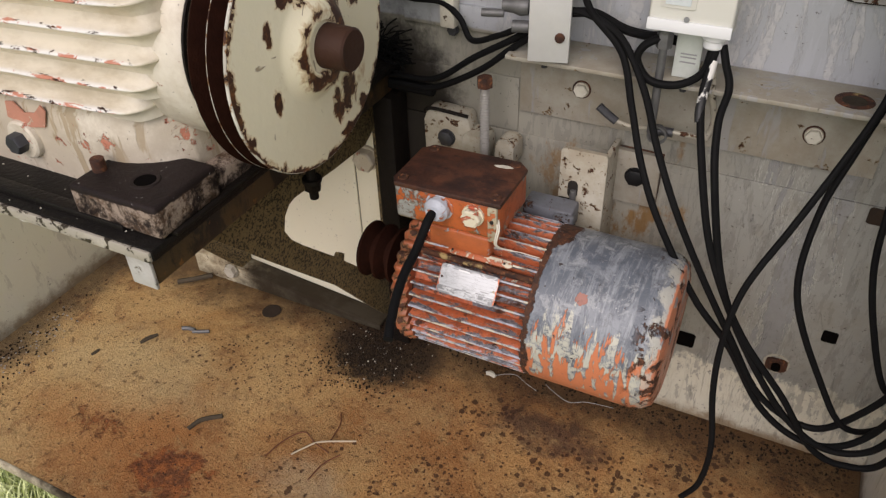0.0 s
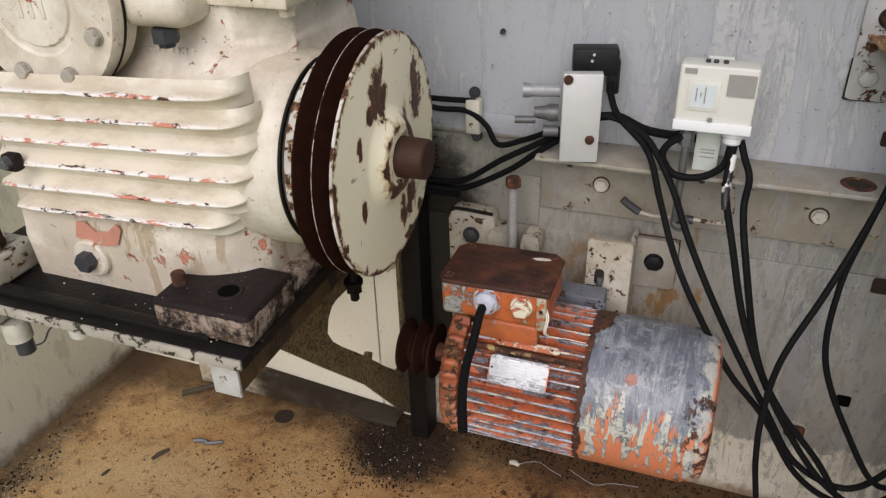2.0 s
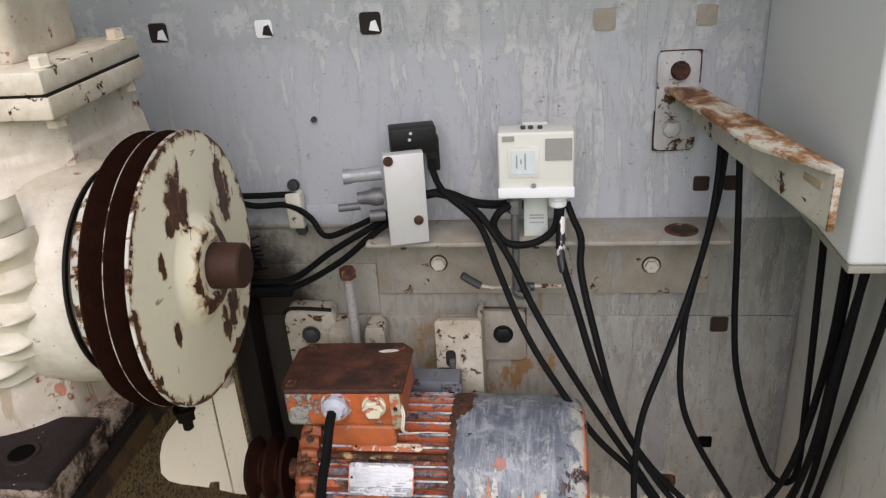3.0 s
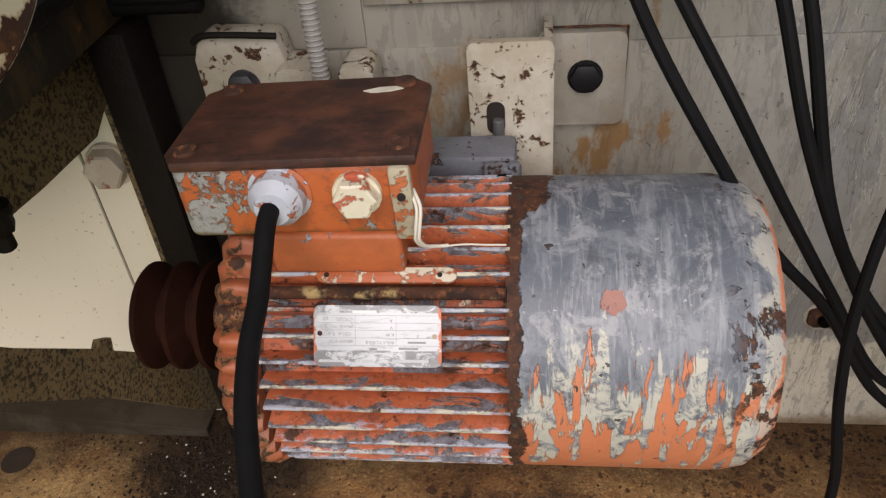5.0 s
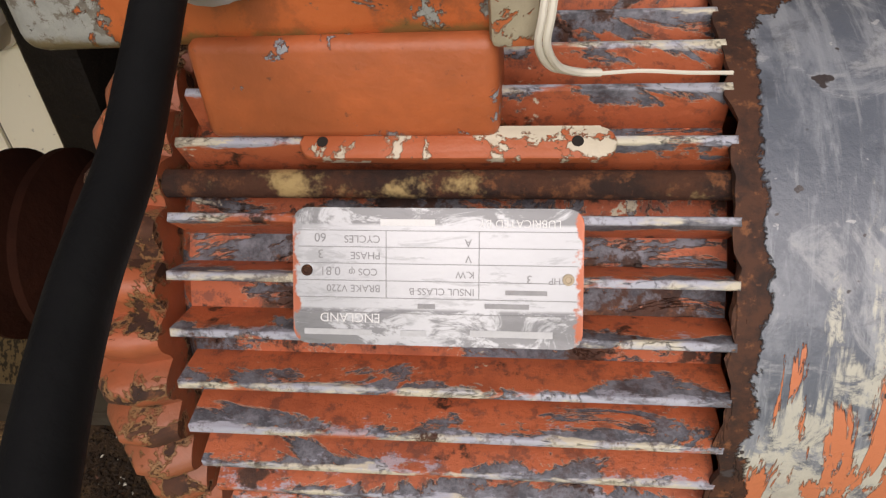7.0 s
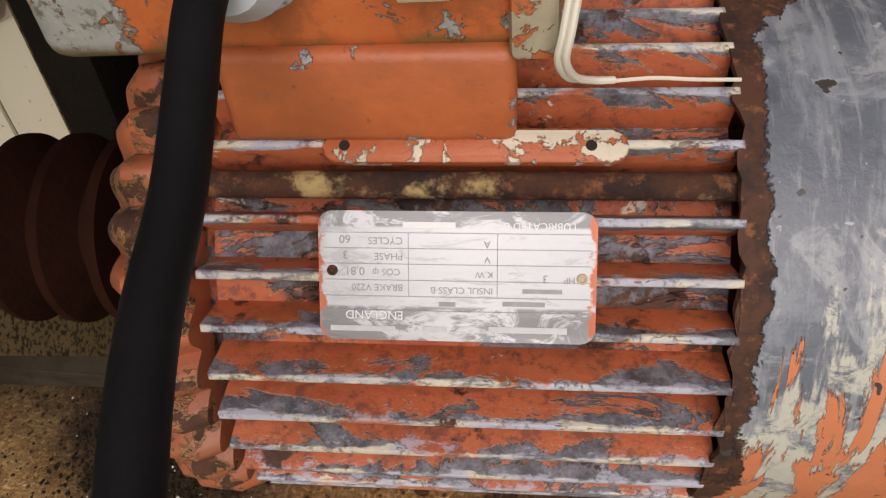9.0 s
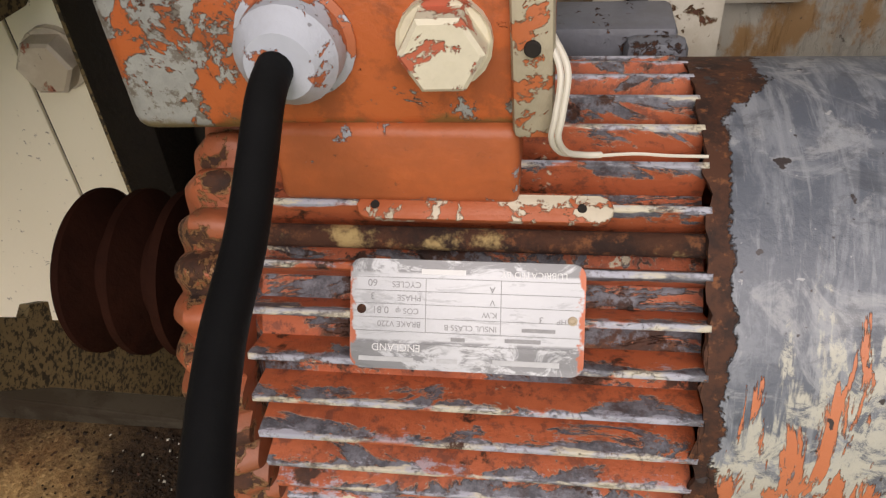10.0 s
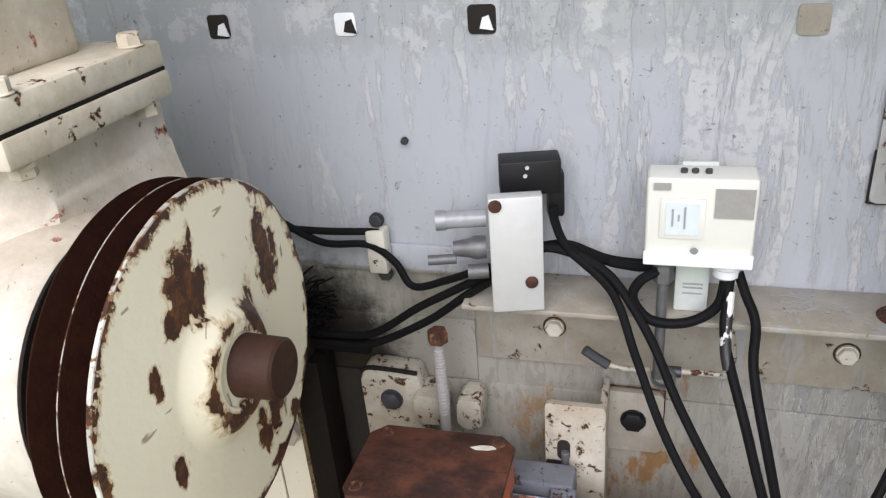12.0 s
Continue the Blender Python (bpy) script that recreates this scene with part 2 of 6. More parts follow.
M_WALL = wall_material()
def side_wall_material():
    n = Nodes("side_wall_paint")
    x, y, z = n.xyz()
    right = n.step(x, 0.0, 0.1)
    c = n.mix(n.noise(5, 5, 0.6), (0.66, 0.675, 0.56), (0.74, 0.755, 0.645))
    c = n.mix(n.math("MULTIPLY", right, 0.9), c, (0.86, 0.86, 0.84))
    pale = n.step(n.math("ADD", n.noise(8, 6, 0.7, k=(1, 1, 0.6), warp=0.6), n.math("MULTIPLY", z, -0.16)), 0.50, 0.03)
    c = n.mix(n.math("MULTIPLY", pale, 0.4), c, (0.70, 0.70, 0.63))
    g = n.step(n.noise(38, 6, 0.7, k=(1, 1, 0.25), off=(3, 5, 1), warp=0.4), 0.60, 0.03)
    c = n.mix(n.math("MULTIPLY", g, 0.28), c, (0.26, 0.265, 0.235))
    dy = n.math("DIVIDE", n.math("SUBTRACT", y, STAIN_Y), 0.030)
    dz = n.math("DIVIDE", n.math("SUBTRACT", z, STAIN_Z), 0.055)
    b = n.math("ADD", n.math("MULTIPLY", dy, dy), n.math("MULTIPLY", dz, dz))
    st = n.step(n.math("SUBTRACT", n.noise(28, 6, 0.7, k=(1, 1, 0.3), off=(5, 5, 5)), n.math("MULTIPLY", b, 0.10)), 0.40, 0.14)
    c = n.mix(n.math("MULTIPLY", n.math("MULTIPLY", st, n.math("SUBTRACT", 1.0, right)), 0.85), c, (0.33, 0.185, 0.050))
    foot = n.step(n.math("SUBTRACT", n.math("MULTIPLY", n.noise(26, 6, 0.7, off=(2, 2, 8)), 0.09), z), 0.022, 0.02)
    c = n.mix(n.math("MULTIPLY", foot, 0.8), c, (0.17, 0.10, 0.04))
    sp = n.step(n.noise(120, 3, 0.6, off=(1, 9, 4)), 0.70, 0.02)
    c = n.mix(n.math("MULTIPLY", sp, 0.6), c, (0.08, 0.07, 0.05))
    return n.finish(c, n.math("ADD", 0.40, n.math("MULTIPLY", n.noise(14, 4, 0.6), 0.2)), n.noise(50, 5, 0.65), 0.0005)


STAIN_Y, STAIN_Z = 1.168, 0.25
M_WALLSIDE = side_wall_material()
M_PLATE = worn_paint("bracket_white_paint", (0.60, 0.57, 0.47), (0.68, 0.66, 0.58), chip=0.62, scale=30, grime=0.45)
M_SHELF = worn_paint("shelf_cream_paint", (0.335, 0.32, 0.268), (0.415, 0.40, 0.35), chip=0.665, under=(0.34, 0.23, 0.11), under_at=0.648, drip=0.20, scale=34, grime=0.52, grime_colour=(0.19, 0.14, 0.08))
def rib_material():
    """Cream casting paint knocked off the rib edges down to red primer and rust."""
    n = Nodes("rib_cream_chipped")
    x, y, z = n.xyz()
    c = n.mix(n.noise(6, 5, 0.6), (0.68, 0.605, 0.465), (0.79, 0.745, 0.64))
    g = n.step(n.noise(14, 6, 0.7, k=(0.5, 1, 1), off=(5, 2, 7)), 0.54, 0.14)
    c = n.mix(n.math("MULTIPLY", g, 0.5), c, (0.32, 0.24, 0.12))
    # bright highlight along the rib crests, painted into the colour
    crest_highlight = n.step(n.math("ADD", n.math("MULTIPLY", y, -1.0), n.math("MULTIPLY", n.noise(60, 5, 0.7, k=(0.4, 1, 1)), 0.006)), 0.1255, 0.003)
    c = n.mix(n.math("MULTIPLY", crest_highlight, 0.8), c, (0.84, 0.83, 0.80))
    tip = n.math("MULTIPLY", n.math("SUBTRACT", n.math("MULTIPLY", y, -1.0), 0.117), 26.0)
    f = n.math("ADD", n.noise(75, 8, 0.75, k=(0.45, 1, 1), off=(2, 1, 6), warp=0.4), n.math("MINIMUM", tip, 0.16))
    c = n.mix(n.step(f, 0.705, 0.010), c, (0.56, 0.23, 0.15))
    f2 = n.math("ADD", n.noise(85, 8, 0.75, k=(0.45, 1, 1), off=(8, 4, 1), warp=0.4), n.math("MINIMUM", tip, 0.14))
    rust = n.step(f2, 0.715, 0.010)
    c = n.mix(rust, c, rust_colour(n, 80))
    h = n.math("SUBTRACT", n.noise(70, 5, 0.65), n.math("MULTIPLY", rust, 1.2))
    return n.finish(c, 0.45, h, 0.0006)


M_RIB = rib_material()
M_SKIRT = worn_paint("stained_cream_casting", (0.70, 0.63, 0.50), (0.80, 0.76, 0.67), chip=0.672, under=(0.50, 0.20, 0.13), under_at=0.632, scale=40, grime=0.62, grime_colour=(0.24, 0.165, 0.085), drip=0.20, drip_colour=(0.34, 0.26, 0.16), spots=SPOTS)
M_RUST = rusty("heavy_rust")
def lid_material():
    n = Nodes("streaked_brown_rust")
    c = n.mix(n.step(n.noise(26, 6, 0.7), 0.5, 0.14), (0.030, 0.013, 0.010), (0.105, 0.038, 0.020))
    c = n.mix(n.math("MULTIPLY", n.step(n.noise(60, 5, 0.7, k=(0.10, 1, 1), off=(3, 1, 1)), 0.54, 0.12), 0.28), c, (0.13, 0.050, 0.028))
    c = n.mix(n.math("MULTIPLY", n.step(n.noise(150, 4, 0.7, k=(0.3, 1, 1), off=(6, 2, 4)), 0.62, 0.04), 0.7), c, (0.018, 0.009, 0.008))
    return n.finish(c, n.math("ADD", 0.42, n.math("MULTIPLY", n.noise(30, 4, 0.6, off=(4, 4, 4)), 0.35)), n.noise(90, 6, 0.7, k=(0.4, 1, 1)), 0.0007, 0.0, 0.4)


M_RUSTLID = lid_material()
M_SHAFT = plain("smooth_brown_rust", (0.022, 0.010, 0.007), (0.060, 0.024, 0.013), 0.6, 40, 0.0, 0.0008, 0.3)
M_GROOVE = plain("dark_groove_rust", (0.008, 0.003, 0.0022), (0.034, 0.011, 0.006), 0.8, 60, 0.0, 0.0006, 0.06)
M_BLACK = plain("black_cable_rubber", (0.005, 0.005, 0.0055), (0.011, 0.011, 0.0115), 0.62, 60, 0.0, 0.0003, 0.08)
M_BLACKPL = plain("black_plastic", (0.006, 0.006, 0.0065), (0.012, 0.012, 0.013), 0.5, 60, 0.0, 0.0002, 0.3)
M_PANEL = plain("white_panel", (0.80, 0.82, 0.84), (0.86, 0.875, 0.885), 0.45, 4)
M_SWITCH = plain("cream_white_enamel", (0.66, 0.66, 0.60), (0.72, 0.72, 0.66), 0.4, 8)
M_ALU = plain("dull_aluminium", (0.55, 0.55, 0.55), (0.66, 0.66, 0.65), 0.5, 50, 0.35)
M_STEEL = plain("galvanised_steel", (0.24, 0.245, 0.26), (0.40, 0.41, 0.43), 0.48, 90, 0.5, 0.0003)
M_OIL = plain("oily_black_dirt", (0.004, 0.0033, 0.003), (0.015, 0.011, 0.008), 0.6, 70, 0.0, 0.0012, 0.18)
M_OILWET = plain("wet_black_oil", (0.004, 0.004, 0.0042), (0.016, 0.013, 0.011), 0.40, 50, 0.0, 0.0012, 0.18)
M_CRUMB = plain("brown_black_crumbs", (0.010, 0.007, 0.005), (0.035, 0.022, 0.013), 0.85, 90, 0.0, 0.0006, 0.2)
M_WIRE = plain("white_wire", (0.62, 0.58, 0.48), (0.72, 0.69, 0.6), 0.5, 90)
M_PIT = plain("pitch_dark_hole", (0.002, 0.0018, 0.0016), (0.004, 0.003, 0.003), 0.95, 50, 0.0, 0.0002, 0.05)
M_DARK = plain("dark_hole", (0.01, 0.008, 0.007), (0.02, 0.014, 0.01), 0.9, 50)


def floor_material():
    n = Nodes("rusted_floor_sheet")
    x, y, z = n.xyz()
    big = n.noise(3.2, 6, 0.65, warp=0.6)
    side = n.step(n.math("ADD", n.math("SUBTRACT", x, n.math("MULTIPLY", y, 0.9)), n.math("MULTIPLY", big, 0.6)), -1.28, 0.30)
    c = n.mix(n.step(big, 0.50, 0.14), n.mix(side, (0.74, 0.50, 0.225), (0.60, 0.325, 0.115)), n.mix(side, (0.52, 0.275, 0.090), (0.38, 0.155, 0.045)))
    c = n.mix(n.math("MULTIPLY", n.step(n.noise(7, 9, 0.78, off=(4, 1, 0), warp=0.3), 0.52, 0.10), 0.55), c, (0.60, 0.40, 0.175))
    c = n.mix(n.math("MULTIPLY", n.step(n.noise(13, 9, 0.80, off=(1, 7, 0), warp=0.3), 0.565, 0.06), 0.6), c, (0.24, 0.090, 0.028))
    mott = n.noise(260, 6, 0.75, off=(9, 4, 0))
    c = n.mix(n.math("MULTIPLY", n.step(mott, 0.56, 0.10), 0.40), c, (0.30, 0.115, 0.034))
    c = n.mix(n.math("MULTIPLY", n.math("SUBTRACT", 1.0, n.step(mott, 0.44, 0.14)), 0.25), c, (0.68, 0.47, 0.23))
    # stains of their own shape: red scale by the sill, pale worn paint, dark pitted field
    def stain(cx, cy, rx, ry, at, soft, scale, off):
        ax = n.math("DIVIDE", n.math("SUBTRACT", x, cx), rx)
        ay = n.math("DIVIDE", n.math("SUBTRACT", y, cy), ry)
        d = n.math("ADD", n.math("MULTIPLY", ax, ax), n.math("MULTIPLY", ay, ay))
        return n.step(n.math("SUBTRACT", n.math("MULTIPLY", n.noise(scale, 8, 0.76, off=off, warp=0.5), 2.2), d), at, soft)
    pale = stain(-0.70, 1.19, 0.30, 0.12, 0.75, 0.5, 9, (2, 6, 0))
    c = n.mix(n.math("MULTIPLY", pale, 0.6), c, (0.66, 0.50, 0.26))
    c = n.mix(n.math("MULTIPLY", stain(-0.29, 1.11, 0.13, 0.07, 0.8, 0.4, 14, (3, 3, 0)), 0.6), c, (0.58, 0.44, 0.26))
    red = n.math("MAXIMUM", stain(-0.48, 1.035, 0.10, 0.075, 0.72, 0.06, 22, (1, 2, 0)), stain(-0.66, 1.06, 0.17, 0.07, 1.10, 0.10, 34, (7, 2, 0)))
    blush = stain(-0.58, 1.05, 0.30, 0.12, 0.70, 0.55, 12, (4, 2, 0))
    c = n.mix(n.math("MULTIPLY", blush, 0.55), c, (0.50, 0.200, 0.060))
    c = n.mix(n.math("MULTIPLY", red, 0.85), c, n.mix(n.step(n.noise(42, 7, 0.78, off=(1, 1, 6)), 0.50, 0.08), (0.12, 0.034, 0.016), (0.40, 0.120, 0.032)))
    dark = stain(0.03, 1.36, 0.16, 0.07, 0.85, 0.30, 20, (5, 5, 0))
    c = n.mix(n.math("MULTIPLY", dark, 0.75), c, (0.070, 0.036, 0.030))
    purple = n.step(n.noise(4.2, 8, 0.80, off=(3, 8, 0), warp=0.4), 0.63, 0.08)
    c = n.mix(n.math("MULTIPLY", purple, 0.55), c, (0.11, 0.050, 0.036))
    sp = n.step(n.noise(60, 7, 0.75, off=(2, 2, 0)), 0.59, 0.03)
    c = n.mix(n.math("MULTIPLY", sp, 0.65), c, (0.095, 0.036, 0.014))
    dirt = n.step(n.math("SUBTRACT", n.math("MULTIPLY", n.noise(12, 7, 0.75, off=(8, 2, 0)), 0.20), n.math("ADD", x, 0.985)), 0.03, 0.04)
    c = n.mix(n.math("MULTIPLY", dirt, 0.75), c, (0.085, 0.065, 0.04))
    wash = n.step(n.noise(30, 7, 0.78, off=(5, 9, 0), warp=0.5), 0.60, 0.04)
    c = n.mix(n.math("MULTIPLY", wash, 0.4), c, (0.50, 0.34, 0.15))
    # round corrosion pits in loose clusters
    pits = None
    for scale, off in ((62, (7, 2, 0)), (95, (0, 0, 0)), (170, (3, 5, 0))):
        d, r = n.cells(scale, (1, 1, 0.01), off)
        d = n.math("ADD", d, n.math("MULTIPLY", n.math("SUBTRACT", n.noise(150, 5, 0.75), 0.5), 0.75))
        zone = n.math("MULTIPLY", n.math("ADD", n.math("SUBTRACT", n.noise(5, 5, 0.65, off=(6, 3, off[0])), 0.598), n.math("MULTIPLY", n.step(n.math("SUBTRACT", x, n.math("MULTIPLY", y, 0.6)), -0.95, 0.22), 0.12)), 1.6)
        m = n.step(n.math("SUBTRACT", n.math("ADD", n.math("MULTIPLY", r, 0.26), zone), d), 0.02, 0.03)
        m = n.math("MULTIPLY", m, n.step(r, 0.45, 0.02))
        pits = m if pits is None else n.math("MAXIMUM", pits, m)
    c = n.mix(n.math("MULTIPLY", pits, 0.85), c, (0.075, 0.028, 0.013))
    fine = n.noise(260, 3, 0.6)
    c = n.mix(n.math("MULTIPLY", n.step(fine, 0.58, 0.10), 0.12), c, (0.10, 0.05, 0.025))
    dx = n.math("DIVIDE", n.math("SUBTRACT", x, -0.310), 0.145)
    dy = n.math("DIVIDE", n.math("SUBTRACT", y, 1.42), 0.115)
    b = n.math("ADD", n.math("MULTIPLY", dx, dx), n.math("MULTIPLY", dy, dy))
    oil = n.step(n.math("SUBTRACT", n.math("ADD", 0.35, n.math("MULTIPLY", n.noise(30, 6, 0.75, off=(5, 1, 0)), 1.2)), b), 0.35, 0.35)
    c = n.mix(n.math("MULTIPLY", oil, 0.92), c, (0.016, 0.011, 0.008))
    # ragged darker band of floor towards the back wall
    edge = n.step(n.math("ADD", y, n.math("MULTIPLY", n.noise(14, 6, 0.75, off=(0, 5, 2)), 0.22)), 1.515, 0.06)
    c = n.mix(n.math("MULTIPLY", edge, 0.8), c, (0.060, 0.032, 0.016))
    h = n.math("SUBTRACT", n.math("ADD", n.noise(40, 7, 0.75), n.math("MULTIPLY", sp, -0.4)), n.math("ADD", n.math("MULTIPLY", pits, 1.2), n.math("SUBTRACT", n.math("MULTIPLY", red, 0.5), n.math("MULTIPLY", n.step(mott, 0.52, 0.08), 0.4))))
    return n.finish(c, n.math("ADD", 0.45, n.math("MULTIPLY", n.noise(12, 4, 0.6), 0.35)), h, 0.0032, 0.0, 0.3)


M_FLOOR = floor_material()


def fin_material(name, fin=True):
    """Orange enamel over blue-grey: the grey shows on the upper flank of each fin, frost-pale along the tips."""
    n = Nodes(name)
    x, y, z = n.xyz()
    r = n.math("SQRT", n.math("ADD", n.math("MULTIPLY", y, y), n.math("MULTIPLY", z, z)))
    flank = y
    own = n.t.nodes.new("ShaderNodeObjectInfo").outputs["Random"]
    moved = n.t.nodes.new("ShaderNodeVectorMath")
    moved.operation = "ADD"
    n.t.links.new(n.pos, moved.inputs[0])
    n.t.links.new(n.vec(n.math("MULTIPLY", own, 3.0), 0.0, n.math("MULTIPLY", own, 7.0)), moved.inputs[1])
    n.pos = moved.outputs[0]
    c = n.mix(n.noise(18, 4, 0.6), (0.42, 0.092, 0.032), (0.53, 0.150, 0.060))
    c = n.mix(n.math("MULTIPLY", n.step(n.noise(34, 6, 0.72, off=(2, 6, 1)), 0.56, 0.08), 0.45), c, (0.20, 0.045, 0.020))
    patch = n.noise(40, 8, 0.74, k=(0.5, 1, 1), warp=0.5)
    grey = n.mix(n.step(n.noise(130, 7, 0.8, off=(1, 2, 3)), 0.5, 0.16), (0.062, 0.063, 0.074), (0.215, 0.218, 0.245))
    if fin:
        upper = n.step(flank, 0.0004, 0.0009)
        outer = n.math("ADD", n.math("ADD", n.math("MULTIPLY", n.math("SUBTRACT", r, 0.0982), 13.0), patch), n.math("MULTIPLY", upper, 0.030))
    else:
        # core between the fins: barer grey and rustier, so darker, than the fin roots
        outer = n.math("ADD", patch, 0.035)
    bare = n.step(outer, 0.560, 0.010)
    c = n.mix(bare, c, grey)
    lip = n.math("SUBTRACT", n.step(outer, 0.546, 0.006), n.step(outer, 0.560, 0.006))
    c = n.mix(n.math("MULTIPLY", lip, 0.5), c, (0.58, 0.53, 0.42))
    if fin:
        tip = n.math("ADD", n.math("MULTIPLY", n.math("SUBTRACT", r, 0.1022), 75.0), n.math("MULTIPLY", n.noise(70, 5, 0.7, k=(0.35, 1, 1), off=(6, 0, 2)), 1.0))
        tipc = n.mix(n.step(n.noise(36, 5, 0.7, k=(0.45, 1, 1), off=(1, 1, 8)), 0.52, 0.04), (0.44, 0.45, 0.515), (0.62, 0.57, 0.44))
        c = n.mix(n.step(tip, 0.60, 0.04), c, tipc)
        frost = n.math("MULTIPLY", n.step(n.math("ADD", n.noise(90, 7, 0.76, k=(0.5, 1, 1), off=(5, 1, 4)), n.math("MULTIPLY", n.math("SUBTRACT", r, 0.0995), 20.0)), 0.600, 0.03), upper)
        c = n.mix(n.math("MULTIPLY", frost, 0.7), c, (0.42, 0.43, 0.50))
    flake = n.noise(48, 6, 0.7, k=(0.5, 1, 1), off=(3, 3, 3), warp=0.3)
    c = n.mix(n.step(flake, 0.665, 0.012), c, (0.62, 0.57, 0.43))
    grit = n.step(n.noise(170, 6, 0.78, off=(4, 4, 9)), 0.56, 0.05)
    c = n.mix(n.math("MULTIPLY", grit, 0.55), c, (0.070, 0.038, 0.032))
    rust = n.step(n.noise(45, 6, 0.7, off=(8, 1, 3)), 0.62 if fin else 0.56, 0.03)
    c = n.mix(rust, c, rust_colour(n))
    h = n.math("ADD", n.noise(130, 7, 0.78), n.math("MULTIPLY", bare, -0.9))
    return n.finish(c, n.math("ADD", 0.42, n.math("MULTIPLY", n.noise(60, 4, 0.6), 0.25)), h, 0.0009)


def cowl_material():
    """Blue-grey overcoat that has run down and peeled off the orange enamel below."""
    n = Nodes("cowl_peeling_grey_paint")
    x, y, z = n.xyz()
    th = n.math("ARCTAN2", z, n.math("MULTIPLY", y, -1.0))
    c = n.mix(n.noise(16, 6, 0.7), (0.082, 0.095, 0.121), (0.150, 0.167, 0.198))
    wash = n.noise_at(n.vec(x, n.math("MULTIPLY", th, 0.022)), 48, 6, 0.68, 0.6)
    c = n.mix(n.math("MULTIPLY", n.step(wash, 0.54, 0.06), 0.55), c, (0.285, 0.305, 0.335))
    smear = n.noise(30, 7, 0.72, off=(5, 3, 0), warp=1.4)
    c = n.mix(n.math("MULTIPLY", n.step(smear, 0.585, 0.05), 0.55), c, (0.42, 0.43, 0.44))
    fibre = n.noise_at(n.vec(x, n.math("MULTIPLY", th, 0.012), 9.0), 210, 5, 0.7, 0.3)
    c = n.mix(n.math("MULTIPLY", n.step(fibre, 0.57, 0.06), 0.45), c, (0.36, 0.38, 0.40))
    cloud = n.step(n.noise(20, 7, 0.75, off=(8, 1, 6), warp=0.8), 0.56, 0.06)
    c = n.mix(n.math("MULTIPLY", cloud, 0.5), c, (0.27, 0.29, 0.32))
    grime = n.step(n.noise(33, 8, 0.78, off=(1, 6, 3), warp=0.5), 0.57, 0.05)
    c = n.mix(n.math("MULTIPLY", grime, 0.5), c, (0.065, 0.070, 0.085))
    dots = n.step(n.noise(210, 3, 0.6, off=(7, 2, 2)), 0.70, 0.02)
    c = n.mix(n.math("MULTIPLY", dots, 0.6), c, (0.50, 0.50, 0.50))
    # a pale undercoat breaks through in runs, flame-shaped orange tongues in it, bare orange along the bottom
    fine = n.noise(120, 6, 0.72, off=(2, 2, 6), warp=0.4)
    ragged = n.math("MULTIPLY", n.math("SUBTRACT", fine, 0.5), 0.30)
    run = n.noise_at(n.vec(x, n.math("MULTIPLY", th, 0.010), 3.0), 100, 5, 0.60, 0.25)
    edge = n.math("ADD", n.math("ADD", th, n.math("MULTIPLY", n.math("SUBTRACT", run, 0.5), 2.3)), ragged)
    pale = n.noise_at(n.vec(x, n.math("MULTIPLY", th, 0.012), 8.0), 62, 6, 0.66, 0.4)
    film = n.math("ADD", n.math("ADD", th, n.math("MULTIPLY", n.math("SUBTRACT", pale, 0.5), 2.6)), ragged)
    under = n.math("SUBTRACT", 1.0, n.step(film, 0.40, 0.06))
    under = n.math("MULTIPLY", under, n.step(n.noise(70, 8, 0.78, off=(3, 7, 5), warp=0.6), 0.475, 0.05))
    c = n.mix(n.math("MULTIPLY", under, 0.85), c, n.mix(n.noise(60, 6, 0.7, off=(3, 0, 5)), (0.40, 0.40, 0.36), (0.66, 0.63, 0.50)))
    flame = n.math("SUBTRACT", 1.0, n.step(edge, 0.38, 0.012))
    streak = n.noise_at(n.vec(x, n.math("MULTIPLY", th, 0.020), 5.0), 88, 6, 0.62, 0.3)
    flame = n.math("MULTIPLY", flame, n.math("SUBTRACT", 1.0, n.math("MULTIPLY", n.step(streak, 0.500, 0.012), n.step(th, -0.58, 0.10))))
    wave = n.noise_at(n.vec(x, n.math("MULTIPLY", th, 0.015), 1.0), 46, 6, 0.66, 0.3)
    bottom = n.math("SUBTRACT", 1.0, n.step(n.math("ADD", n.math("ADD", th, n.math("MULTIPLY", n.math("SUBTRACT", wave, 0.5), 1.5)), ragged), -0.40, 0.012))
    low = n.math("MAXIMUM", flame, bottom)
    c = n.mix(low, c, n.mix(n.noise(20, 4, 0.6, off=(4, 6, 2)), (0.52, 0.150, 0.060), (0.60, 0.225, 0.115)))
    # scuffed cream along the rolled end
    scuff = n.math("MULTIPLY", n.step(n.math("ADD", x, n.math("MULTIPLY", n.noise(40, 7, 0.74, off=(6, 6, 2)), 0.045)), 0.199, 0.003), n.step(n.noise(38, 7, 0.74, off=(1, 2, 9), warp=0.5), 0.47, 0.02))
    c = n.mix(n.math("MULTIPLY", scuff, 0.75), c, n.mix(n.noise(60, 6, 0.7, off=(3, 3, 1)), (0.36, 0.37, 0.37), (0.62, 0.58, 0.46)))
    line = n.math("MULTIPLY", n.step(n.math("ADD", x, n.math("MULTIPLY", fine, 0.006)), 0.1925, 0.001), n.step(n.noise(30, 5, 0.7, off=(9, 2, 2)), 0.42, 0.02))
    c = n.mix(n.math("MULTIPLY", line, 0.9), c, (0.52, 0.17, 0.075))
    f = n.noise(30, 8, 0.75, off=(2, 8, 5), warp=0.4)
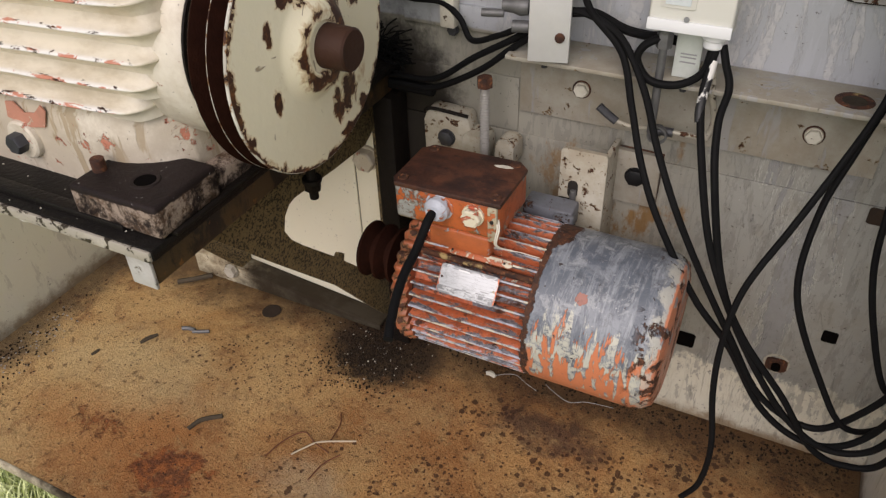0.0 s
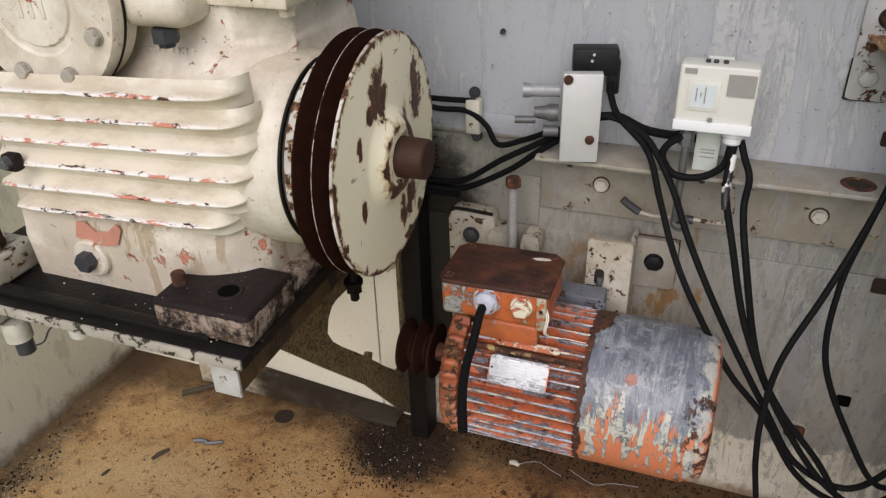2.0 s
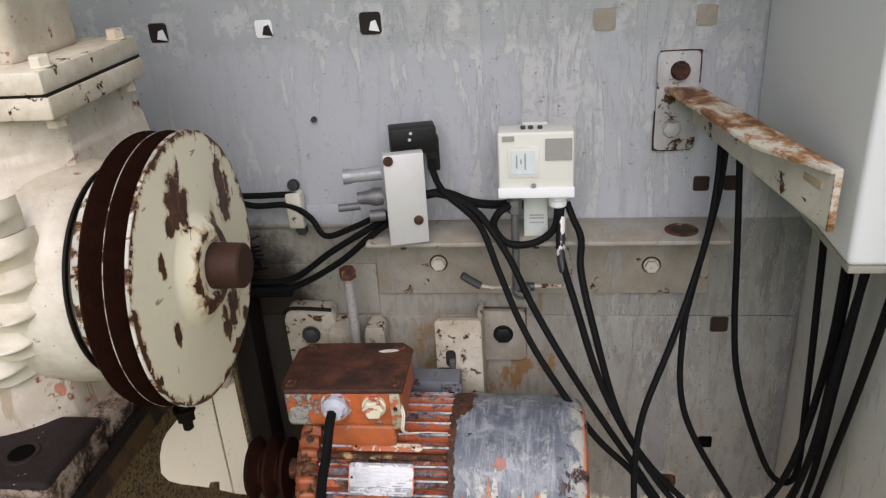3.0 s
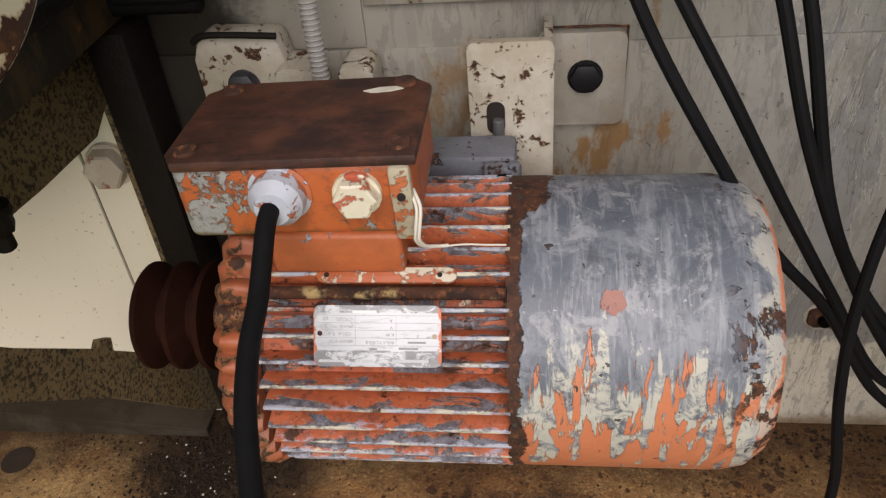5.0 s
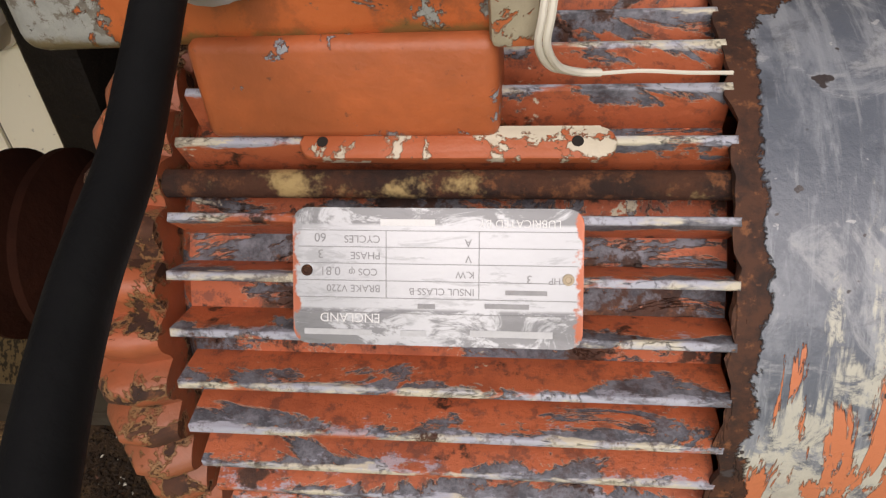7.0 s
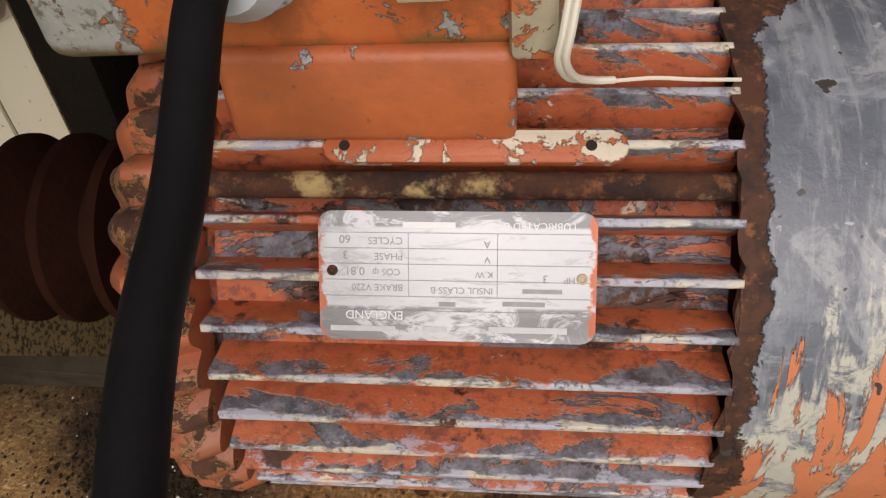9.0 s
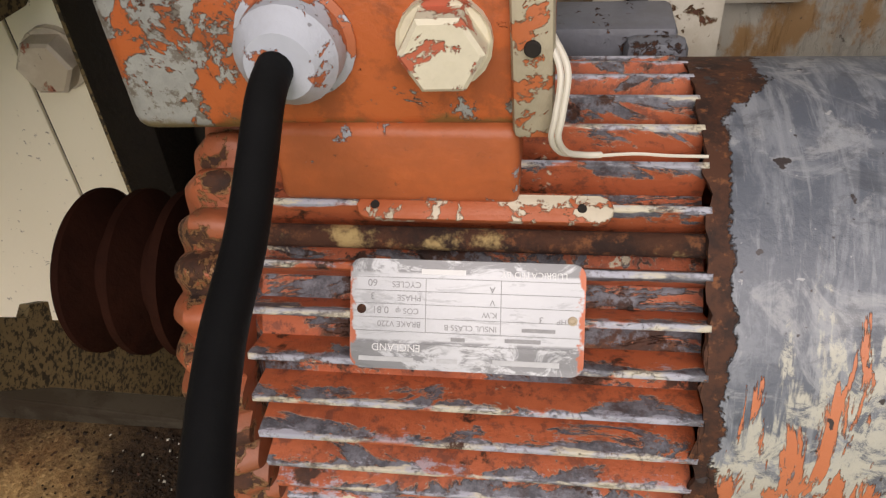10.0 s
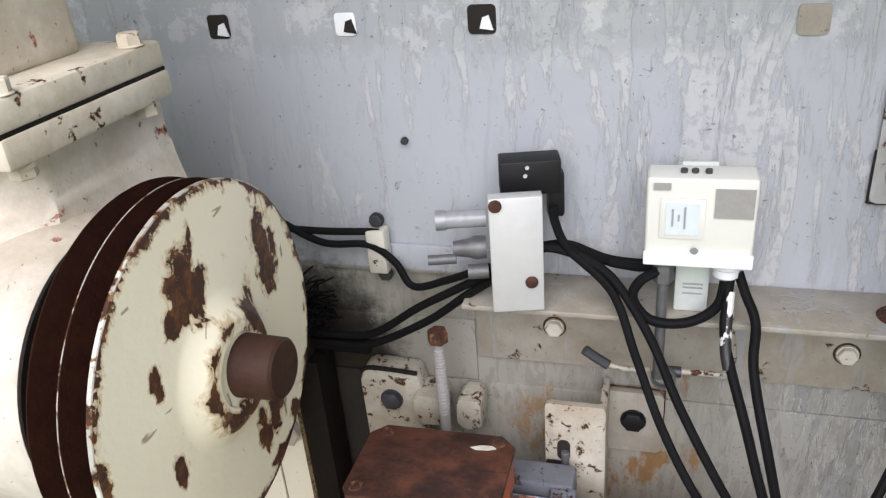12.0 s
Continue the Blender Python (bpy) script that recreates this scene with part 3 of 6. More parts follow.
    top = n.math("MULTIPLY", n.step(th, 1.48, 0.16), 0.024)
    lim = n.math("ADD", n.math("ADD", 0.0368, n.math("MULTIPLY", top, n.math("ADD", 0.2, n.math("MULTIPLY", f, 1.4)))), n.math("MULTIPLY", n.math("SUBTRACT", f, 0.5), 0.024))
    rim = n.math("MULTIPLY", n.step(n.math("SUBTRACT", lim, x), 0.0, 0.0006), n.step(n.noise(85, 6, 0.72, off=(4, 4, 7)), 0.33, 0.03))
    farend = n.math("MULTIPLY", n.step(x, 0.162, 0.010), n.step(f, 0.565, 0.012))
    rust = n.math("MAXIMUM", n.math("MAXIMUM", n.step(f, 0.715, 0.010), rim), farend)
    c = n.mix(rust, c, rust_colour(n, 90))
    pit = n.step(n.noise(110, 3, 0.6, off=(1, 4, 4)), 0.69, 0.015)
    c = n.mix(pit, c, (0.05, 0.04, 0.04))
    h = n.math("SUBTRACT", n.noise(60, 6, 0.7), n.math("ADD", n.math("MULTIPLY", rust, 1.2), n.math("MULTIPLY", low, 0.8)))
    return n.finish(c, n.math("ADD", 0.40, n.math("MULTIPLY", rust, 0.4)), h, 0.0008)


M_FIN, M_CORE, M_COWL = fin_material("motor_orange_enamel"), fin_material("motor_darker_core", False), cowl_material()
def box_material():
    """Orange enamel, flaked to grey-green primer and rust at the shaft end of the box."""
    n = Nodes("terminal_box_orange")
    x, y, z = n.xyz()
    c = n.mix(n.noise(9, 5, 0.6), (0.42, 0.088, 0.020), (0.51, 0.14, 0.042))
    c = n.mix(n.math("MULTIPLY", n.step(n.noise(60, 6, 0.72, off=(2, 6, 1)), 0.55, 0.06), 0.5), c, (0.20, 0.06, 0.025))
    f = n.math("ADD", n.noise(42, 8, 0.74, off=(7, 7, 1), warp=0.4), n.math("MULTIPLY", n.step(n.math("MULTIPLY", x, -1.0), 0.118, 0.025), 0.095))
    lip = n.step(f, 0.575, 0.010)
    c = n.mix(n.math("MULTIPLY", lip, 0.7), c, (0.17, 0.09, 0.06))
    m = n.step(f, 0.592, 0.010)
    c = n.mix(m, c, n.mix(n.noise(90, 6, 0.75), (0.15, 0.16, 0.155), (0.46, 0.46, 0.43)))
    fleck = n.step(n.noise(130, 6, 0.75, off=(6, 6, 6)), 0.57, 0.03)
    c = n.mix(n.math("MULTIPLY", n.math("MULTIPLY", fleck, m), 0.7), c, (0.10, 0.07, 0.045))
    low = n.step(n.math("SUBTRACT", n.math("MULTIPLY", n.noise(60, 6, 0.7, off=(1, 1, 4)), 0.016), z), -0.1205, 0.0015)
    c = n.mix(n.math("MULTIPLY", low, 0.8), c, (0.15, 0.11, 0.035))
    rust = n.step(n.math("ADD", n.noise(50, 7, 0.72, off=(3, 9, 1)), n.math("MULTIPLY", n.step(n.math("MULTIPLY", x, -1.0), 0.118, 0.025), 0.05)), 0.655, 0.012)
    c = n.mix(rust, c, rust_colour(n, 90))
    h = n.math("SUBTRACT", n.noise(120, 5, 0.65), n.math("ADD", m, rust))
    return n.finish(c, n.math("ADD", 0.42, n.math("MULTIPLY", rust, 0.35)), h, 0.0006)


M_BOX = box_material()
M_PILLAR = worn_paint("pillar_worn_cream", (0.42, 0.37, 0.26), (0.52, 0.46, 0.33), chip=0.66, under=(0.46, 0.13, 0.045), under_at=0.54, scale=60, grime=0.5)
M_FLECK = plain("ochre_rust_fleck", (0.20, 0.085, 0.028), (0.36, 0.19, 0.07), 0.8, 160)
M_PRIMER = worn_paint("bare_red_primer", (0.50, 0.20, 0.135), (0.56, 0.28, 0.20), chip=0.72, under=(0.70, 0.62, 0.47), under_at=0.60, scale=80, grime=0.35)
M_FLANGE = worn_paint("flange_cream_chipped", (0.70, 0.62, 0.47), (0.79, 0.74, 0.63), chip=0.645, under=(0.36, 0.20, 0.09), under_at=0.630, scale=60, grime=0.5, grime_colour=(0.27, 0.19, 0.09))
M_BOLT = worn_paint("grey_bolt_paint", (0.42, 0.39, 0.33), (0.54, 0.51, 0.44), chip=0.66, scale=90, grime=0.5)
M_SPOT = worn_paint("bare_primer_spot", (0.34, 0.13, 0.10), (0.40, 0.19, 0.15), chip=0.75, under=(0.26, 0.25, 0.27), under_at=0.56, scale=90, grime=0.4)
M_SADDLE = worn_paint("saddle_orange", (0.52, 0.120, 0.030), (0.58, 0.155, 0.050), chip=0.68, under=(0.30, 0.31, 0.33), under_at=0.615, scale=60, grime=0.55, grime_colour=(0.16, 0.055, 0.025))
M_GLAND = worn_paint("gland_grey_paint", (0.38, 0.41, 0.48), (0.62, 0.65, 0.71), chip=0.72, under=(0.46, 0.14, 0.06), under_at=0.565, scale=55, grime=0.4)
M_PLUG = worn_paint("plug_cream_paint", (0.68, 0.62, 0.46), (0.72, 0.68, 0.54), chip=0.72, under=(0.50, 0.13, 0.07), under_at=0.545, scale=42, grime=0.4)
M_FOOT = worn_paint("foot_blue_grey_paint", (0.10, 0.11, 0.135), (0.22, 0.235, 0.27), chip=0.58, scale=44, grime=0.5, grime_colour=(0.05, 0.04, 0.03))


def flywheel_material():
    n = Nodes("flywheel_cream_flaking")
    c = n.mix(n.noise(9, 4, 0.6), (0.84, 0.765, 0.55), (0.88, 0.825, 0.66))
    x, y, z = n.xyz()
    grain = n.noise(62, 6, 0.66, k=(1, 1, 0.75), warp=0.35)
    f = n.math("MULTIPLY", n.noise(15, 8, 0.72, k=(1, 1, 0.7), off=(0.4, 0.3, 0.2), warp=0.2), 0.93)
    for by, bz, ry, rz in ((-0.018, 0.078, 0.020, 0.030), (-0.034, 0.060, 0.016, 0.012), (0.077, 0.050, 0.017, 0.032), (-0.067, 0.035, 0.007, 0.013), (-0.067, -0.031, 0.0075, 0.012), (0.028, -0.078, 0.010, 0.020), (0.052, -0.070, 0.014, 0.026), (0.030, 0.028, 0.022, 0.014), (-0.012, -0.032, 0.016, 0.010), (0.020, -0.040, 0.020, 0.012), (0.075, -0.095, 0.010, 0.010), (0.045, -0.112, 0.018, 0.007), (-0.110, -0.052, 0.004, 0.006)):
        dy = n.math("DIVIDE", n.math("SUBTRACT", y, by), ry)
        dz = n.math("DIVIDE", n.math("SUBTRACT", z, bz), rz)
        d = n.math("ADD", n.math("MULTIPLY", dy, dy), n.math("MULTIPLY", dz, dz))
        blob = n.math("SUBTRACT", n.math("ADD", 0.605, n.math("MULTIPLY", n.math("SUBTRACT", grain, 0.28), 0.75)), n.math("MULTIPLY", d, 0.145))
        f = n.math("MAXIMUM", f, blob)
    rr = n.math("SQRT", n.math("ADD", n.math("MULTIPLY", y, y), n.math("MULTIPLY", z, z)))
    ring = n.math("ABSOLUTE", n.math("SUBTRACT", rr, 0.0345))
    low = n.step(n.math("SUBTRACT", n.math("MULTIPLY", y, -0.6), z), 0.012, 0.012)
    hub = n.math("SUBTRACT", n.math("ADD", 0.56, n.math("MULTIPLY", n.math("SUBTRACT", grain, 0.30), 0.55)), n.math("MULTIPLY", ring, 14.0))
    f = n.math("MAXIMUM", f, n.math("ADD", hub, n.math("MULTIPLY", low, 0.06)))
    edge = n.math("SUBTRACT", n.math("ADD", 0.53, n.math("MULTIPLY", n.math("SUBTRACT", grain, 0.30), 0.8)), n.math("MULTIPLY", n.math("SUBTRACT", 0.1265, rr), 22.0))
    f = n.math("MAXIMUM", f, edge)
    halo = n.step(f, 0.615, 0.04)
    c = n.mix(n.math("MULTIPLY", halo, 0.6), c, (0.46, 0.27, 0.085))
    rust = n.step(f, 0.66, 0.008)
    rc = n.mix(n.step(n.noise(60, 6, 0.75, off=(2, 1, 7)), 0.55, 0.08), (0.050, 0.018, 0.009), (0.16, 0.062, 0.018))
    c = n.mix(rust, c, rc)
    for k, off in (((1, 0.16, 1), (3, 3, 8)), ((1, 1, 0.12), (7, 1, 2))):
        line = n.math("ABSOLUTE", n.math("SUBTRACT", n.noise(26, 2, 0.5, k=k, off=off, warp=0.8), 0.5))
        some = n.step(n.noise(30, 3, 0.5, off=off), 0.63, 0.01)
        scratch = n.math("MULTIPLY", n.math("SUBTRACT", 1.0, n.step(line, 0.006, 0.004)), some)
        c = n.mix(n.math("MULTIPLY", scratch, 0.7), c, (0.17, 0.10, 0.045))
    return n.finish(c, 0.5, n.math("SUBTRACT", n.noise(70, 4, 0.6), n.math("MULTIPLY", rust, 1.5)), 0.0005)


def mottled_material():
    n = Nodes("oil_mottled_cream")
    c = n.mix(n.noise(10, 4, 0.6), (0.28, 0.205, 0.095), (0.11, 0.075, 0.032))
    c = n.mix(n.step(n.noise(300, 3, 0.6), 0.53, 0.05), c, (0.030, 0.021, 0.011))
    return n.finish(c, 0.6, n.noise(200, 4, 0.6), 0.0006)


M_FLY, M_MOTTLE = flywheel_material(), mottled_material()


def grass_material():
    n = Nodes("sunlit_grass")
    c = n.mix(n.noise(9, 4, 0.6), (0.22, 0.28, 0.09), (0.36, 0.40, 0.17))
    return n.finish(c, 0.7, n.noise(90, 4, 0.7), 0.004)


M_GRASS = grass_material()
M_BLADE = plain("grass_blade", (0.70, 0.78, 0.30), (0.88, 0.90, 0.62), 0.6, 3)
def foot_material():
    """Cast foot: black oil soaked over the top, worn cream left on the sides."""
    n = Nodes("oily_foot_paint")
    x, y, z = n.xyz()
    c = n.mix(n.noise(40, 6, 0.7), (0.22, 0.165, 0.125), (0.42, 0.34, 0.28))
    c = n.mix(n.step(n.noise(60, 7, 0.75, off=(3, 1, 1)), 0.54, 0.06), c, (0.10, 0.060, 0.038))
    f = n.math("ADD", n.noise(34, 8, 0.78, off=(7, 2, 5), warp=0.3), n.math("MULTIPLY", n.step(z, OIL_LEVEL, 0.003), 0.40))
    f = n.math("ADD", f, n.math("MULTIPLY", n.step(n.math("MULTIPLY", z, -1.0), -0.018, 0.012), 0.03))
    c = n.mix(n.math("MULTIPLY", n.step(f, 0.51, 0.05), 0.7), c, (0.060, 0.038, 0.026))
    c = n.mix(n.step(f, 0.56, 0.05), c, n.mix(n.noise(40, 6, 0.72), (0.006, 0.005, 0.005), (0.034, 0.023, 0.021)))
    fl = n.step(n.noise(230, 2, 0.5, off=(4, 4, 1)), 0.735, 0.01)
    c = n.mix(n.math("MULTIPLY", fl, 0.7), c, (0.50, 0.48, 0.46))
    return n.finish(c, n.math("ADD", 0.38, n.math("MULTIPLY", n.noise(40, 4, 0.6), 0.35)), n.noise(110, 6, 0.75), 0.0016, 0.0, 0.15)


OIL_LEVEL = 0.040
M_FOOTOIL = foot_material()
M_TIE = rusty("flaking_tie_rod_rust", 60, 0.40)
M_BLUEBLACK = plain("blackened_steel", (0.03, 0.032, 0.036), (0.09, 0.09, 0.10), 0.45, 90, 0.4)
M_DRUM = worn_paint("drum_white_rust", (0.62, 0.60, 0.52), (0.70, 0.68, 0.60), chip=0.56, under=(0.34, 0.17, 0.06), under_at=0.52, scale=85, grime=0.5)
M_STEELDULL = plain("dull_grey_steel", (0.075, 0.075, 0.078), (0.19, 0.19, 0.19), 0.5, 90, 0.4)
M_GLASSY = plain("grey_clear_tube", (0.20, 0.21, 0.22), (0.38, 0.39, 0.40), 0.25, 60)
M_CHIP = worn_paint("rust_chipped_white", (0.41, 0.385, 0.315), (0.53, 0.51, 0.435), chip=0.605, under=(0.32, 0.20, 0.09), under_at=0.585, scale=85, grime=0.52, grime_colour=(0.22, 0.15, 0.07))
M_BOSS = worn_paint("boss_cream_paint", (0.52, 0.45, 0.33), (0.62, 0.56, 0.44), chip=0.74, under=(0.42, 0.11, 0.04), under_at=0.475, scale=40, grime=0.3)
M_SHIELD = worn_paint("end_shield_orange", (0.38, 0.085, 0.03), (0.46, 0.14, 0.06), chip=0.565, under=(0.30, 0.15, 0.06), under_at=0.53, scale=60, grime=0.5, grime_colour=(0.10, 0.06, 0.03))
M_STAMP = plain("stamped_grey_ink", (0.20, 0.20, 0.205), (0.42, 0.42, 0.43), 0.6, 300)
M_NAMEBAR = plain("faint_white_print", (0.40, 0.41, 0.42), (0.62, 0.63, 0.64), 0.5, 300)
M_WHITEPRINT = plain("bare_white_letter", (0.70, 0.70, 0.70), (0.78, 0.78, 0.78), 0.5, 300)
M_LABEL = plain("green_white_label", (0.50, 0.56, 0.50), (0.66, 0.68, 0.66), 0.5, 160)
M_GREYTAG = plain("grey_foil_tag", (0.26, 0.25, 0.23), (0.36, 0.35, 0.33), 0.5, 160)
M_SCALE = plain("scale_window_blue_white", (0.56, 0.64, 0.66), (0.70, 0.75, 0.76), 0.25, 120)
M_CREAMWALL = worn_paint("wall_cream_paint", (0.83, 0.78, 0.60), (0.87, 0.83, 0.68), chip=0.80, scale=18, grime=0.18)
def angle_material():
    n = Nodes("oil_and_shade_cream_angle")
    x, y, z = n.xyz()
    c = n.mix(n.noise(8, 5, 0.6), (0.50, 0.44, 0.31), (0.62, 0.56, 0.42))
    c = n.mix(n.math("MULTIPLY", n.step(n.noise(16, 6, 0.72, off=(5, 2, 7)), 0.50, 0.10), 0.7), c, (0.12, 0.08, 0.042))
    top = n.step(n.math("ADD", z, n.math("MULTIPLY", n.step(x, -0.56, 0.14), 0.041)), 0.0520, 0.001)
    c = n.mix(n.math("MULTIPLY", top, 0.4), c, (0.11, 0.075, 0.04))
    c = n.mix(n.step(n.noise(60, 7, 0.72, off=(2, 2, 7)), 0.63, 0.015), c, rust_colour(n))
    # right end blackened: oil, plus the stand's shade put into the colour
    oil = n.step(n.math("ADD", n.math("MULTIPLY", n.noise(22, 7, 0.75, off=(4, 1, 2)), 0.22), x), -0.560, 0.060)
    c = n.mix(n.math("MULTIPLY", oil, 0.92), c, (0.020, 0.014, 0.009))
    return n.finish(c, 0.6, n.noise(70, 5, 0.7), 0.0006, 0.0, 0.12)


M_ANGLE = angle_material()
M_ARMPLATE = worn_paint("arm_plate_grey_white", (0.40, 0.40, 0.40), (0.50, 0.50, 0.50), chip=0.62, under=(0.20, 0.12, 0.06), under_at=0.60, scale=48, grime=0.45, grime_colour=(0.17, 0.13, 0.10))
M_ENDPLATE = worn_paint("greyed_white_end", (0.46, 0.45, 0.43), (0.60, 0.59, 0.56), chip=0.68, under=(0.16, 0.12, 0.08), under_at=0.60, scale=70, grime=0.5)
M_EDGE = worn_paint("oily_chipped_white", (0.58, 0.54, 0.45), (0.68, 0.65, 0.57), chip=0.64, under=(0.04, 0.03, 0.02), under_at=0.545, scale=60, grime=0.64, grime_colour=(0.12, 0.09, 0.055))
def channel_material():
    n = Nodes("oil_run_channel")
    c = n.mix(n.noise(12, 5, 0.65, k=(1, 1, 0.3)), (0.10, 0.060, 0.024), (0.030, 0.018, 0.008))
    c = n.mix(n.step(n.noise(26, 7, 0.72, k=(1, 1, 0.35), off=(2, 3, 1), warp=0.4), 0.50, 0.05), c, (0.014, 0.010, 0.007))
    c = n.mix(n.step(n.noise(60, 6, 0.7, off=(5, 1, 1)), 0.64, 0.03), c, (0.17, 0.075, 0.022))
    return n.finish(c, 0.5, n.noise(90, 5, 0.7), 0.0006)


M_CHANNEL = channel_material()
M_LEAFDARK = plain("dark_leaf", (0.030, 0.022, 0.014), (0.075, 0.055, 0.03), 0.8, 90)
M_HOLE = plain("dark_brown_stain", (0.010, 0.007, 0.005), (0.045, 0.024, 0.012), 0.85, 90)
M_STEM = plain("red_brown_stem", (0.10, 0.03, 0.012), (0.18, 0.065, 0.025), 0.7, 90)
M_TWIG = plain("pale_twig", (0.42, 0.33, 0.22), (0.52, 0.44, 0.32), 0.7, 90)


def arm_rust():
    n = Nodes("streaked_rust_on_white")
    c = n.mix(n.noise(30, 5, 0.7), (0.55, 0.50, 0.40), (0.66, 0.62, 0.54))
    f = n.noise(34, 7, 0.72, k=(0.8, 0.45, 1), warp=0.5)
    c = n.mix(n.step(f, 0.46, 0.05), c, (0.36, 0.19, 0.08))
    c = n.mix(n.step(f, 0.535, 0.05), c, (0.14, 0.055, 0.025))
    return n.finish(c, 0.75, n.noise(90, 5, 0.7), 0.0006)


M_ARMRUST = arm_rust()
M_SLEEVE = worn_paint("splashed_white_sleeve", (0.62, 0.61, 0.58), (0.74, 0.73, 0.70), chip=0.80, under=(0.02, 0.02, 0.022), under_at=0.50, scale=48, grime=0.3)


def nameplate_material():
    n = Nodes("rubbed_white_aluminium")
    c = n.mix(n.noise(60, 4, 0.7, k=(0.4, 1, 1)), (0.50, 0.51, 0.53), (0.64, 0.65, 0.67))
    x, y, z = n.xyz()
    s1 = n.noise(190, 5, 0.7, k=(0.25, 1, 1), off=(3, 1, 0), warp=0.6)
    c = n.mix(n.math("MULTIPLY", n.step(s1, 0.60, 0.05), 0.5), c, (0.32, 0.33, 0.34))
    band = n.math("MAXIMUM", n.step(y, 0.0142, 0.0005), n.step(n.math("MULTIPLY", y, -1.0), 0.0088, 0.0005))
    worn = n.step(n.noise(120, 5, 0.75, k=(0.5, 1, 1), off=(8, 3, 0), warp=0.8), 0.47, 0.05)
    c = n.mix(n.math("MULTIPLY", n.math("MULTIPLY", band, worn), 0.75), c, (0.16, 0.16, 0.165))
    red = n.step(n.math("ADD", n.math("ABSOLUTE", x), n.math("MULTIPLY", n.noise(150, 4, 0.6), 0.012)), 0.0443, 0.0006)
    c = n.mix(red, c, (0.55, 0.17, 0.09))
    return n.finish(c, 0.5, n.noise(400, 4, 0.6), 0.00015, 0.2)


M_NAME = nameplate_material()


# ---- mesh helpers ----
def link(name, bm, material, parent=None, label="", smooth=True):
    me = bpy.data.meshes.new(name)
    bmesh.ops.recalc_face_normals(bm, faces=bm.faces)
    bm.to_mesh(me)
    bm.free()
    me.materials.append(material)
    if smooth:
        for p in me.polygons:
            p.use_smooth = True
        me.set_sharp_from_angle(angle=radians(35))
    ob = new(name, me)
    if parent is not None:
        ob.parent = parent
    if label:
        ob["label"] = label
    return ob


def part(name, bm, material, parent, label=""):
    return link(name, bm, material, parent, label)


def thing(name, at, label, category, group="", rz=0.0):
    ob = new(name)
    ob.empty_display_size = 0.02
    ob.matrix_basis = pose(*at, 0, 0, rz)
    return tagged(ob, label, category, group)


def solid(size, at=(0, 0, 0), bevel=0.0, turn=None, segs=2, bm=None):
    bm = bm or bmesh.new()
    m = Matrix.Translation(at) @ (turn or Matrix()) @ Matrix.Diagonal((*size, 1))
    vs = bmesh.ops.create_cube(bm, size=1, matrix=m)["verts"]
    if bevel > 0:
        es = list({e for v in vs for e in v.link_edges})
        bmesh.ops.bevel(bm, geom=es, offset=bevel, segments=segs, profile=0.5, affect="EDGES")
    return bm


AX = {"x": pose(0, 0, 0, 0, 90, 0), "y": pose(0, 0, 0, -90, 0, 0), "z": Matrix()}


def lathe(profile, axis="z", at=(0, 0, 0), segs=48, bm=None):
    """Turns (height, radius) pairs round an axis, closed where the radius is 0."""
    bm = bm or bmesh.new()
    m = Matrix.Translation(at) @ AX[axis]
    rings = []
    for h, r in profile:
        if r <= 1e-6:
            rings.append([bm.verts.new(m @ Vector((0, 0, h)))])
        else:
            rings.append([bm.verts.new(m @ Vector((r * math.cos(2 * math.pi * i / segs), r * math.sin(2 * math.pi * i / segs), h))) for i in range(segs)])
    for a, b in zip(rings, rings[1:]):
        for i in range(segs):
            j = (i + 1) % segs
            if len(a) == 1 and len(b) == 1:
                continue
            if len(a) == 1:
                bm.faces.new((a[0], b[i], b[j]))
            elif len(b) == 1:
                bm.faces.new((a[i], a[j], b[0]))
            else:
                bm.faces.new((a[i], a[j], b[j], b[i]))
    return bm


def rod(r, length, axis="z", at=(0, 0, 0), segs=24, chamfer=None, bm=None):
    c = min(r * 0.15, 0.001) if chamfer is None else chamfer
    return lathe([(0, 0), (0, r - c), (c, r), (length - c, r), (length, r - c), (length, 0)], axis, at, segs, bm)


def hexhead(af, height, axis="y", at=(0, 0, 0), bm=None):
    """A bolt head on a washer, growing along the axis."""
    r = af / math.sqrt(3)
    bm = rod(r * 1.12, height * 0.18, axis, at, 20, bm=bm)
    off = (AX[axis] @ Vector((0, 0, height * 0.18)))[:]
    at2 = tuple(a + b for a, b in zip(at, off))
    return lathe([(0, 0), (0, r), (height * 0.72, r), (height * 0.82, r * 0.88), (height * 0.82, 0)], axis, at2, 6, bm)


def curve_points(pts, n=10):
    pts = [Vector(p) for p in pts]
    q = [2 * pts[0] - pts[1], *pts, 2 * pts[-1] - pts[-2]]
    out = []
    for i in range(1, len(q) - 2):
        a, b, c, d = q[i - 1:i + 3]
        for k in range(n):
            u = k / n
            out.append(0.5 * (2 * b + (c - a) * u + (2 * a - 5 * b + 4 * c - d) * u * u + (3 * b - a - 3 * c + d) * u ** 3))
    out.append(q[-2])
    return out


